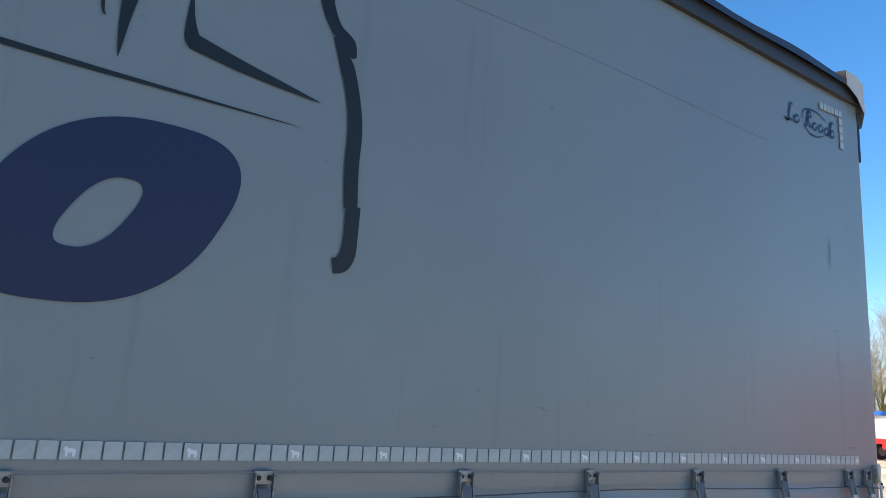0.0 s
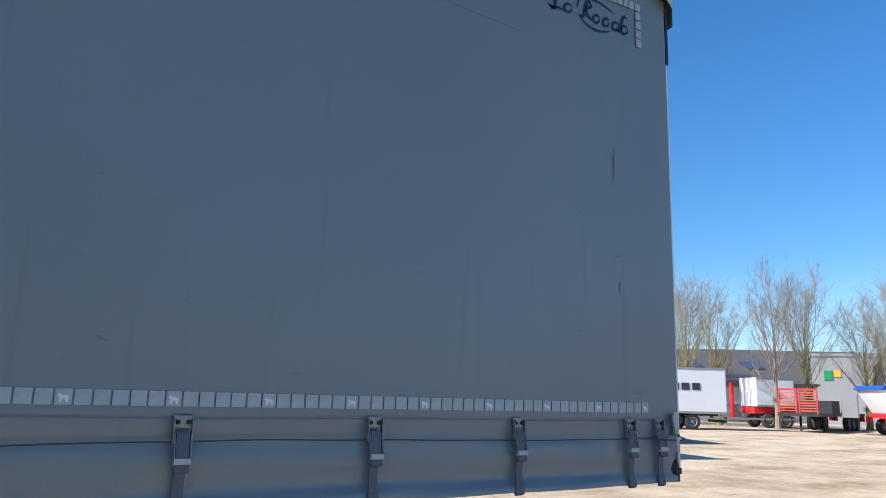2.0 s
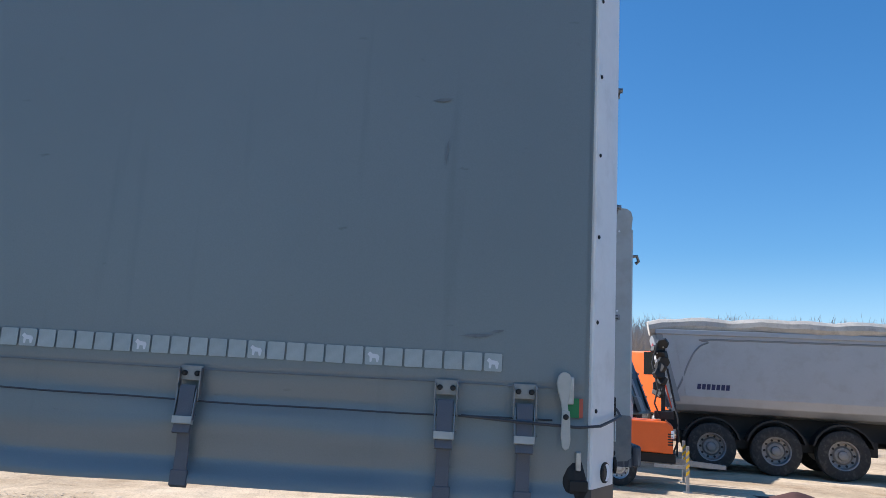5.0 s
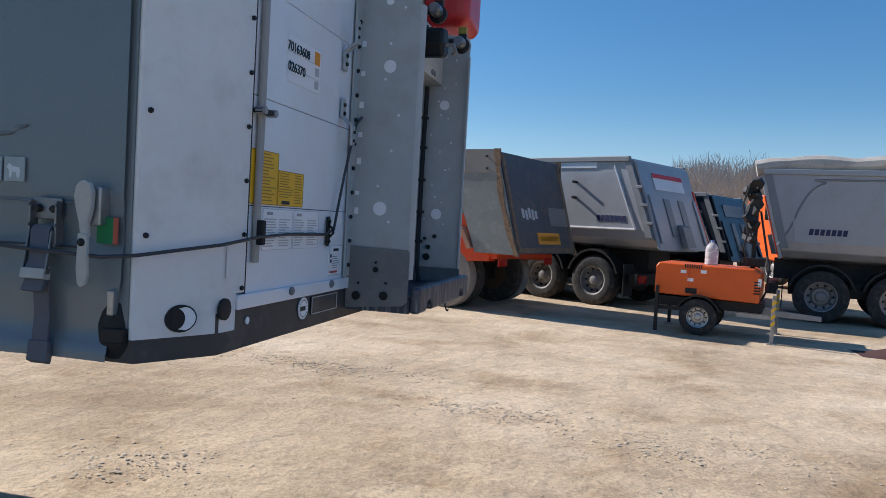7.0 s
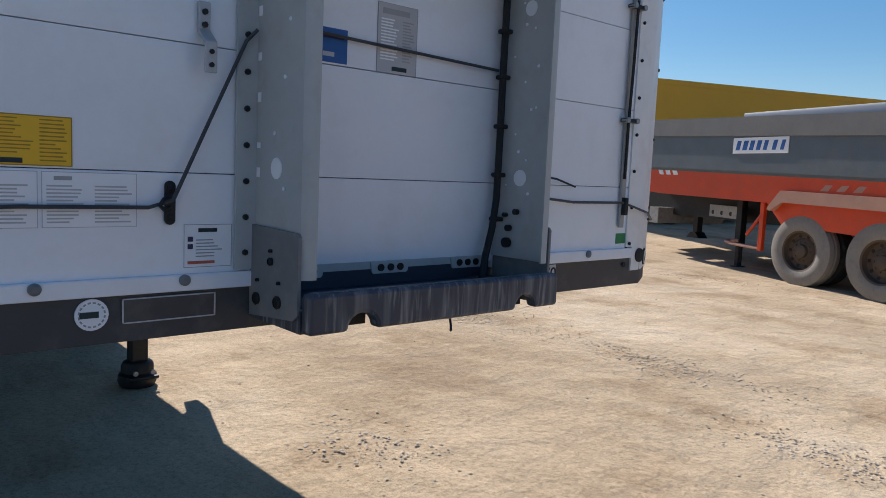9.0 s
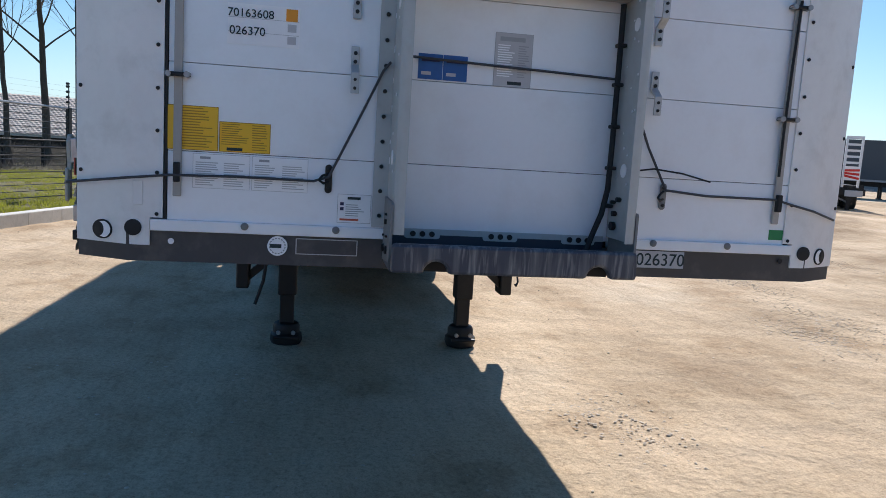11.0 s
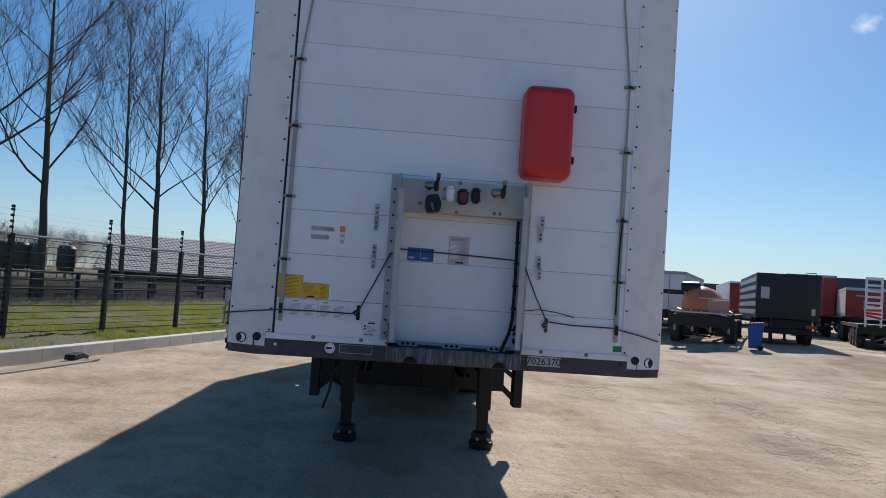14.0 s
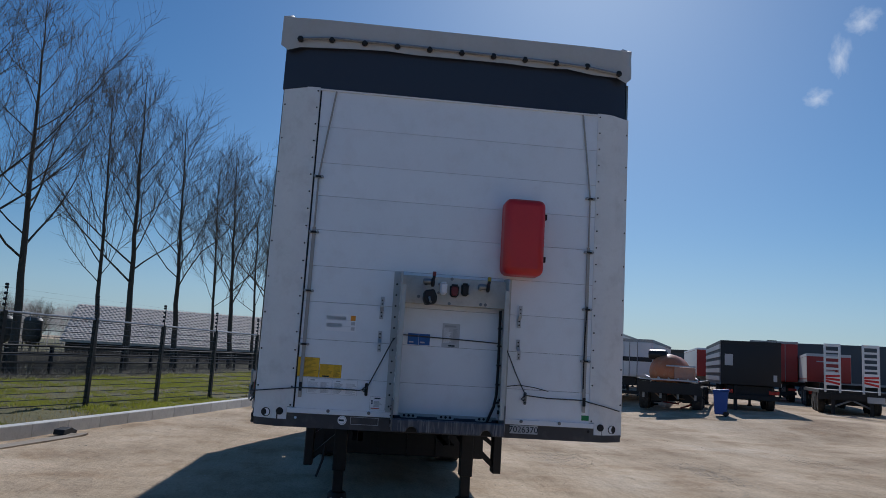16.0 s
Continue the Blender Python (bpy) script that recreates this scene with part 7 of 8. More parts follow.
fh = thing("hall", "long dark low hall behind the trailer rows", "building", pose(-113, 12.6, 0.4, 0, 0, 62))
part("wall", box(0, 95, 0, 18, 0, 4.2), M_SLATE, fh)
part("roof_edge", box(-0.2, 95.2, -0.2, 18.2, 4.2, 4.6), M_BUILDING_DARK, fh)
for k in range(18):
    part("door", box(2 + k * 5.2, 5 + k * 5.2, -0.1, 0.0, 0, 3.2), M_BUILDING_GREY, fh, "pale roller door")
box_trailer("box_trailer", "white box trailer in the back row", at(-43, 16.2, 152), M_TRUCK_WHITE, 13.6, 1.1, 3.7)


def tank_trailer():
    t = thing("tank_trailer", "orange tank lying on a dark trailer frame", "trailer", at(-23.5, 12.8, 152), "parked trailers")
    part("tank", lathe([(0.12, -0.32), (0.36, -0.25), (0.54, -0.08), (0.7, 0.2), (0.74, 0.5), (0.74, 2.6), (0.5, 2.85)], (0, 0.1, 1.52), "x", 28), M_FADED_ORANGE, t, "faded orange tank")
    part("faded_panel", box(-0.3, 0.6, -0.95, -0.2, 1.2, 1.75), M_MUDGUARD, t, "faded orange panel", 0.04)
    part("panel_rail", tube([(-0.34, -1.0, 1.78), (-0.34, 0.1, 1.78)], 0.03, 6), M_PALE_PAPER, t)
    part("hatch", prism([(0.25, 2.0), (0.12, 2.2), (0.2, 2.36), (0.5, 2.42), (0.85, 2.36), (0.95, 2.15), (0.85, 2.0)], "y", 0.15, 0.85), M_TRUCK_BLACK, t, "dark folded hatch", 0.06)
    for y in (-0.5, 0.5):
        part("frame_beam", box(-0.3, 6.8, y - 0.06, y + 0.06, 0.86, 1.12), M_BLACK_STEEL, t)
    for x in np.arange(0.0, 6.6, 0.9):
        part("cross_member", box(x - 0.04, x + 0.04, -1.15, 1.15, 1.05, 1.14), M_BLACK_STEEL, t)
    for y in (-1.0, -0.35, 0.3, 0.95):
        part("frame_rib", box(-0.35, -0.25, y - 0.04, y + 0.04, 0.5, 1.12), M_DULL_STEEL, t)
    for y0, y1 in ((-1.0, -0.35), (0.3, 0.95), (-0.35, 0.3)):
        part("frame_brace", tube([(-0.3, y0, 0.52), (-0.3, y1, 1.08)], 0.03, 6), M_RUST, t)
    for k in range(6):
        part("loose_bar", tube([(-0.45, -1.1 + 0.36 * k, 1.28), (1.4 - 0.3 * k, -0.9 + 0.36 * k, 1.34)], 0.035, 6), M_PALE_PAPER, t)
    part("side_rail", box(-0.4, 7.0, 1.12, 1.2, 1.12, 1.24), M_BLACK_STEEL, t)
    part("side_rail", box(-0.4, 7.0, -1.2, -1.12, 1.12, 1.24), M_BLACK_STEEL, t)
    part("saddle", box(0.3, 2.4, -0.5, 0.6, 1.12, 1.22), M_RUST, t)
    part("rear_bar", box(-0.5, -0.4, -1.2, 1.2, 0.7, 1.12), M_BLACK_STEEL, t)
    # tangle of rods, hoses and boxes under the deck
    rnd = random.Random(77)
    for k in range(26):
        x, y, z = rnd.uniform(-0.4, 1.6), rnd.uniform(-1.1, 1.1), rnd.uniform(0.2, 0.95)
        part("under_rod", tube([(x, y, z), (x + rnd.uniform(-0.2, 0.9), y + rnd.uniform(-0.6, 0.6), max(0.06, z + rnd.uniform(-0.35, 0.25)))], rnd.uniform(0.02, 0.05), 6), rnd.choice((M_BLACK_STEEL, M_BLACK_STEEL, M_RUST, M_TRUCK_RED)), t)
    for x, y in ((0.4, -0.75), (0.5, 0.45), (1.4, -0.1)):
        part("under_box", box(x, x + 0.6, y - 0.3, y + 0.3, 0.35, 0.86), M_BLACK_STEEL, t, "", 0.02)
    part("pale_rail", box(-0.42, -0.38, -1.1, 1.1, 1.2, 1.26), M_PALE_PAPER, t)
    for s in (-1, 1):
        for x in (0.8, 2.1, 5.5):
            wheel(t, x, s * 1.22, 0.5, 0.4, s)


tank_trailer()


def low_loader(x, y):
    t = thing("low_loader", "dark low-loader trailer with two raised white ramps", "trailer", at(x, y, 152), "parked trailers")
    part("deck", box(0, 9, -1.25, 1.25, 0.85, 1.0), M_BLACK_STEEL, t)
    part("tail_beam", box(-0.1, 0.1, -1.3, 1.3, 0.6, 0.85), M_BLACK_STEEL, t)
    part("brace", tube([(-0.05, -0.72, 0.3), (-0.05, 0, 0.62), (-0.05, 0.72, 0.3)], 0.04, 6), M_DULL_STEEL, t)
    part("tool_box", box(2.0, 3.4, 0.5, 1.2, 0.4, 0.85), M_BLACK_STEEL, t)
    part("under_frame", box(0.6, 8.4, -0.85, 0.85, 0.38, 0.85), M_BLACK_STEEL, t, "dark frame under the deck", 0.02)
    part("lamp_board", box(-0.18, -0.14, -1.2, -0.55, 0.55, 0.8), M_PALE_PAPER, t, "pale rear board", 0.01)
    for s in (-1, 1):
        part("prop_leg", box(-0.14, 0.0, s * 0.72 - 0.07, s * 0.72 + 0.07, 0.0, 0.9), M_BLACK_STEEL, t)
        r = part("ramp", box(-0.12, 0.0, s * 0.72 - 0.32, s * 0.72 - 0.24, 0.9, 2.95), M_TRUCK_WHITE, t, "raised white loading ramp")
        part("ramp_side", box(-0.12, 0.0, s * 0.72 + 0.24, s * 0.72 + 0.32, 0.9, 2.95), M_TRUCK_WHITE, r)
        part("ramp_top", box(-0.12, 0.0, s * 0.72 - 0.24, s * 0.72 + 0.24, 2.83, 2.95), M_TRUCK_WHITE, r)
        for z in np.arange(1.85, 2.75, 0.24):
            part("slat", box(-0.08, -0.04, s * 0.72 - 0.24, s * 0.72 + 0.24, z, z + 0.09), M_TRUCK_WHITE, r)
        c = part("chevron_board", box(-0.16, -0.13, s * 0.72 - 0.28, s * 0.72 + 0.28, 1.2, 1.75), M_PAPER, r, "red and white chevron board")
        for k in range(3):
            part("chevron", prism([(s * 0.72 - 0.27, 1.22 + 0.17 * k), (s * 0.72 - 0.27, 1.31 + 0.17 * k), (s * 0.72 + 0.27, 1.42 + 0.1 * k), (s * 0.72 + 0.27, 1.33 + 0.1 * k)], "x", -0.166, -0.16), M_SIGN_RED, c)
        for xx in (1.2, 2.5, 3.8):
            wheel(t, xx, s * 1.22, 0.42, 0.3, s)


low_loader(-24.5, 21.2)

bn = thing("wheelie_bin", "blue plastic wheelie bin on the dirt", "bin", pose(-20.8, 13.6, gz(-20.8, 13.6), 0, 0, 60))
part("bin_body", prism([(-0.2, 0.06), (-0.25, 0.86), (0.25, 0.86), (0.19, 0.06)], "y", -0.24, 0.24), M_BIN, bn, "", 0.03)
part("lid", prism([(-0.27, 0.88), (-0.26, 0.92), (0.25, 0.97), (0.29, 0.89)], "y", -0.255, 0.255), M_BIN, bn, "", 0.012)
part("rim", box(-0.262, 0.262, -0.252, 0.252, 0.84, 0.88), M_BIN, bn, "", 0.008)
for s in (-1, 1):
    part("wheel", lathe([(0.09, -0.025), (0.09, 0.025)], (0.17, s * 0.25, 0.09), "y", 14), M_RUBBER, bn)

# ---- trucks across the yard, seen past the front corner ----
sk = box_trailer("box_trailer", "white curtain-sided trailer with red and dark lettering shapes", at(38.3, 27.4, 151.5), M_TRUCK_WHITE, 13.6, 1.0, 3.8)
SKY = 1.29
bd = part("red_square_mark", box(7.35, 9.1, SKY, SKY + 0.006, 2.0, 3.25), M_SIGN_RED, sk, "red square outline mark")
part("red_square_inner", box(7.47, 8.98, SKY + 0.006, SKY + 0.01, 2.1, 3.15), M_TRUCK_WHITE, bd)
for x in (7.85, 8.6):
    part("lettering_bar", box(x - 0.16, x + 0.16, SKY + 0.01, SKY + 0.014, 2.34, 2.94), M_SIGN_RED, bd)
for k in range(8):
    part("lettering_bar", box(1.68 + k * 0.69, 2.2 + k * 0.69, SKY, SKY + 0.006, 2.42, 2.86), M_DARK_LETTER, sk)
for k in range(2):
    part("lettering_bar", box(-0.062, -0.054, -0.7 + k * 0.9, -0.3 + k * 0.9, 2.2, 2.9), M_SIGN_RED, sk)
wb = box_trailer("box_trailer", "white box body trailer with red underframe", at(48.4, 28.9, 151), M_TRUCK_WHITE, 2.8, 1.5, 3.55, axles=(0.6, 1.9), legs=False)
part("red_frame", box(-0.2, 2.9, -1.0, 1.0, 1.0, 1.45), M_SIGN_RED, wb, "red underframe")
part("red_post", box(3.4, 3.6, -1.2, -0.9, 0.6, 3.2), M_SIGN_RED, wb)


def flatbed(x, y, h, label):
    t = thing("flatbed_trailer", label, "trailer", at(x, y, h), "parked trailers")
    part("deck", box(0, 12, -1.25, 1.25, 1.0, 1.18), M_BLACK_STEEL, t)
    for y0 in (-0.6, 0.6):
        f = part("end_frame", box(11.9, 12, y0 - 0.55, y0 - 0.48, 1.18, 2.7), M_SIGN_RED, t, "red end frame")
        part("frame_post", box(11.9, 12, y0 + 0.48, y0 + 0.55, 1.18, 2.7), M_SIGN_RED, f)
        part("frame_top", box(11.9, 12, y0 - 0.48, y0 + 0.48, 2.62, 2.7), M_SIGN_RED, f)
        for z in np.arange(1.3, 2.6, 0.16):
            part("frame_bar", box(11.93, 11.97, y0 - 0.48, y0 + 0.48, z, z + 0.06), M_ORANGE_RED, f)
    for s in (-1, 1):
        for xx in (2.0, 3.3, 4.6):
            wheel(t, xx, s * 1.22, 0.5, 0.36, s)
        part("landing_leg", box(9, 9.12, s * 0.7 - 0.06, s * 0.7 + 0.06, 0, 1.0), M_BLACK_STEEL, t)
        part("tail_board", box(-0.06, 0, min(s * 0.6, s * 1.2), max(s * 0.6, s * 1.2), 0.6, 1.0), M_SIGN_RED, t)
    part("load_box", box(6.5, 8.5, -1.1, 1.1, 1.18, 2.0), M_BLACK_STEEL, t)


flatbed(53.0, 26.9, 195, "black flatbed trailer with red end frames")


def blue_top_tipper():
    t = thing("tipper_trailer", "white tipper body with blue tarpaulin top on a red frame", "trailer", at(44.4, 20.9, -28), "tipper trailers")
    part("body", prism([(0.0, 2.75), (9, 2.75), (8.6, 1.3), (1.0, 1.3)], "y", -1.25, 1.25), M_TRUCK_WHITE, t, "", 0.02)
    part("blue_cover", prism([(-0.15, 2.72), (9.1, 2.72), (9.0, 2.95), (0.1, 2.98)], "y", -1.3, 1.3), M_BIN, t, "blue tarpaulin", 0.03)
    part("frame", box(0.8, 8.6, -1.1, 1.1, 1.0, 1.3), M_SIGN_RED, t, "red frame")
    part("rear_ladder", box(-1.4, -1.3, -0.8, 0.8, 1.0, 2.4), M_DULL_STEEL, t)
    for s in (-1, 1):
        for x in (1.6, 2.9, 4.2):
            wheel(t, x, s * 1.22, 0.5, 0.36, s)
        part("chevron_board", box(0.5, 0.55, min(s * 0.6, s * 1.2), max(s * 0.6, s * 1.2), 0.7, 1.1), M_SIGN_RED, t)


blue_top_tipper()
bk = box_trailer("box_trailer", "black box trailer with white roof edge and pale lettering", place_by(12.2, 4.55, -0.08, 1.33, -12), M_TRUCK_BLACK, 13.6, 0.95, 3.68, roof=M_TRUCK_WHITE, doors=False)
part("roof_edge", box(-0.08, 13.6, -1.33, 1.33, 3.64, 3.84), M_TARP, bk, "white roof tarpaulin edge", 0.03)
for k, z in enumerate((2.85, 2.55, 1.6, 1.3)):
    part("lettering_bar", box(0.65, 1.6 + 0.3 * (k % 2), 1.272, 1.276, z, z + 0.2), M_PAPER, bk)
part("corner_mark", box(0.35, 0.8, 1.272, 1.276, 3.4, 3.46), M_PAPER, bk)
part("corner_mark", box(0.35, 0.41, 1.272, 1.276, 3.1, 3.4), M_PAPER, bk)


def van():
    t = thing("van", "dark grey panel van with silver wheels parked on the dirt", "van", at(21.0, 17.8, 66), "parked vans")
    part("body", prism([(0.0, 0.45), (0.0, 1.2), (0.08, 1.9), (0.2, 2.0), (3.6, 1.98), (4.2, 1.3), (5.0, 1.1), (5.1, 0.45)], "y", -0.93, 0.93), M_VAN, t, "", 0.08)
    part("rear_window", prism([(-0.01, 1.25), (0.06, 1.85), (0.08, 1.85), (0.012, 1.25)], "y", -0.75, 0.75), M_GLASS_DARK, t, "dark rear window")
    for s in (-1, 1):
        part("side_window", prism([(0.4, 1.3), (0.45, 1.82), (3.5, 1.8), (4.0, 1.3)], "y", s * 0.925 - 0.012, s * 0.925 + 0.012), M_GLASS_DARK, t, "dark side window")
        part("tail_lamp", box(-0.02, 0.06, min(s * 0.8, s * 0.92), max(s * 0.8, s * 0.92), 0.95, 1.4), M_LAMP_RED, t, "red tail lamp", 0.01)
        for x in (1.0, 4.1):
            wheel(t, x, s * 0.93, 0.34, 0.22, s, M_RUBBER, M_STEEL)
    part("bumper", box(-0.08, 0.1, -0.92, 0.92, 0.4, 0.62), M_RUBBER, t, "", 0.03)
    part("plate", box(-0.085, -0.08, -0.25, 0.25, 0.72, 0.83), M_YELLOW_STICKER, t)
    return t


van().scale.z = 0.88


# ---- kerb, grass, fence ----
KX, KY, KDX, KDY = -8.2, -5.03, -0.9715, 0.237
KNX, KNY = -0.237, -0.9715


def along(s, out, z=0.0):
    return (KX + KDX * s + KNX * out, KY + KDY * s + KNY * out, z)


KANG = math.degrees(math.atan2(KDY, KDX))
kerb = thing("kerb", "row of pale concrete kerb stones along the grass", "kerb", kind="structure")
stone_me = finish(box(-0.4985, 0.4985, -0.11, 0.11, -0.05, 0.23), 0.014)
stone_me.materials.append(M_KERB)
for i in range(-14, 70):
    x, y, _ = along(i, 0.11)
    put("kerb_stone", stone_me, None, kerb, pose(x, y, 0, 0, 0, KANG))

bm = bmesh.new()
rows = []
for s in spread(-40, 220, -6, 36, 0.25, 1.3):
    row = []
    for o in [0.23 + 0.2 * q for q in range(36)] + [7.6, 8.0, 8.5, 9.2, 10, 13, 17, 22, 30, 45, 70, 120, 260, 600]:
        x, y, _ = along(s, o)
        z = 0.2 + 0.07 * smoothstep(0.3, 2.2, o) - 0.12 * smoothstep(3, 6, o) + (0.035 * noise.noise((x * 0.9, y * 0.9, 0)) + 0.05 * noise.noise((x * 2.6, y * 2.6, 4)) + 0.03 * noise.noise((x * 6, y * 6, 2))) * smoothstep(0.2, 0.7, o)
        row.append(bm.verts.new((x, y, z)))
    rows.append(row)
for a, b in zip(rows, rows[1:]):
    for k in range(len(a) - 1):
        bm.faces.new((a[k], b[k], b[k + 1], a[k + 1]))
solid("grass_verge", bm, M_GRASS_GROUND, "uneven green grass verge with bare dry patches", "grass", kind="structure")


def build_grass():
    rnd = random.Random(9)
    for name, count, material, hmin, hmax in (("grass", 120000, M_GRASS, 0.03, 0.11), ("dry_grass", 17000, M_DRY_GRASS, 0.03, 0.1)):
        verts, faces = [], []
        for _ in range(count):
            s = rnd.uniform(-3, 34)
            o = 0.26 + 9.5 * rnd.random() ** 1.3
            x, y, _z = along(s, o)
            if (noise.noise((x * 0.35, y * 0.35, 5)) + 0.7 * noise.noise((x * 1.6, y * 1.6, 9))) * (1 if name == "grass" else -1) < -0.1:
                continue
            z = 0.185 + 0.07 * smoothstep(0.3, 2.2, o) - 0.12 * smoothstep(3, 6, o) + (0.035 * noise.noise((x * 0.9, y * 0.9, 0)) + 0.05 * noise.noise((x * 2.6, y * 2.6, 4)) + 0.03 * noise.noise((x * 6, y * 6, 2))) * smoothstep(0.2, 0.7, o)
            for _b in range(2):
                a = rnd.uniform(0, 6.28)
                h, w = rnd.uniform(hmin, hmax) * (1 + 0.9 * max(-0.5, noise.noise((x * 1.7, y * 1.7, 8)))), rnd.uniform(0.004, 0.009)
                lx, ly = rnd.gauss(0, 0.4) * h, rnd.gauss(0, 0.4) * h
                k = len(verts)
                ca, sa = math.cos(a) * w, math.sin(a) * w
                verts += [(x - ca, y - sa, z), (x + ca, y + sa, z), (x + lx, y + ly, z + h)]
                faces.append((k, k + 1, k + 2))
        me = bpy.data.meshes.new(name)
        me.from_pydata(verts, [], faces)
        tagged(put(name, me, material), "short green grass blades" if name == "grass" else "dry straw-coloured grass tufts", "grass", kind="stuff")


build_grass()


def build_fence():
    f = thing("fence", "black security fence with horizontal wires, chain link and electric strands on top", "fence", kind="structure")
    px, py, dx, dy = -12.35, -5.37, -0.9465, 0.3227
    z0 = 0.22
    n0, n1, gap = -3, 5, 2.612
    post_bm = box(-0.042, 0.042, -0.042, 0.042, -0.1, 1.97)
    for z in np.arange(0.1, 1.9, 0.128):
        add_box(post_bm, -0.085, -0.042, -0.02, 0.02, z - 0.02, z + 0.02)
    post_me = finish(post_bm)
    post_me.materials.append(M_FENCE)
    top_me = finish(tube([(0, 0, 1.97), (0, 0, 2.47)], 0.012, 6))
    top_me.materials.append(M_FENCE)
    knob = finish(lathe([(0.02, -0.06), (0.028, -0.05), (0.028, 0.0)], (0, 0, 0), "y", 8))
    knob.materials.append(M_FENCE)
    ang = math.degrees(math.atan2(dy, dx))
    for i in range(n0, n1):
        p = put("fence_post", post_me, None, f, pose(px + dx * gap * i, py + dy * gap * i, z0, 0, 0, ang))
        e = put("strand_holder", top_me, None, p)
        for z in (2.08, 2.19, 2.3, 2.41, 2.47):
            put("insulator", knob, None, e, pose(0, 0.05, z))
    a = (px + dx * gap * n0, py + dy * gap * n0)
    b = (px + dx * gap * (n1 - 1), py + dy * gap * (n1 - 1))
    for k, z in enumerate(np.arange(0.1, 1.9, 0.128)):
        part("wire", tube([(*a, z0 + z), (*b, z0 + z)], 0.007 if k % 4 else 0.01, 5), M_FENCE if k % 2 else M_WIRE, f)
    part("top_bar", tube([(*a, z0 + 1.95), (*b, z0 + 1.95)], 0.024, 6), M_DULL_STEEL, f, "grey top bar")
    for z in (2.08, 2.19, 2.3, 2.41):
        part("electric_strand", tube([(*a, z0 + z), (*b, z0 + z)], 0.0013, 4), M_WIRE, f)
    # chain link between the posts
    verts, faces = [], []
    step, w = 0.11, 0.0013
    total = gap * (n1 - 1 - n0)
    h = 1.86
    for sgn in (1, -1):
        s = -h
        while s < total:
            s0, s1 = s, s + h
            za, zb = (0.05, h + 0.05) if sgn > 0 else (h + 0.05, 0.05)
            if s0 < 0:
                za, s0 = za + (zb - za) * (-s0 / h), 0.0
            if s1 > total:
                zb, s1 = za + (zb - za) * ((total - s0) / (s1 - s0)), total
            k = len(verts)
            for ss, zz in ((s0, za), (s1, zb)):
                x, y = a[0] + dx * ss, a[1] + dy * ss
                verts += [(x, y, z0 + zz - w * 1.4), (x, y, z0 + zz + w * 1.4)]
            faces.append((k, k + 2, k + 3, k + 1))
            s += step
    me = bpy.data.meshes.new("chain_link")
    me.from_pydata(verts, [], faces)
    tagged(put("chain_link", me, M_WIRE, f), kind="stuff")


build_fence()
# loose boards and a small black block on the dirt beside the kerb
for k in range(2):
    solid("loose_plank", prism([(-2.0, 0.0), (-2.0, 0.028), (1.75, 0.03), (1.95 + 0.1 * k, 0.05), (1.96 + 0.1 * k, 0.02), (1.78, 0.0)], "y", -0.062, 0.062), M_WOOD, "weathered plank lying on the dirt beside the kerb", "plank", m=pose(-7.25 - 0.03 * k, -4.83 + 0.14 * k, 0.0, 0, 0, KANG + 0.7 * k), bevel=0.004, group="loose planks")
solid("rubber_block", prism([(-0.2, 0.0), (0.22, 0.0), (0.24, 0.05), (0.05, 0.12), (-0.18, 0.09)], "y", -0.1, 0.1), M_RUBBER, "dark rubber block beside the planks at the kerb", "block", m=pose(-9.12, -4.53, 0.03, 0, 0, KANG + 4), bevel=0.01)


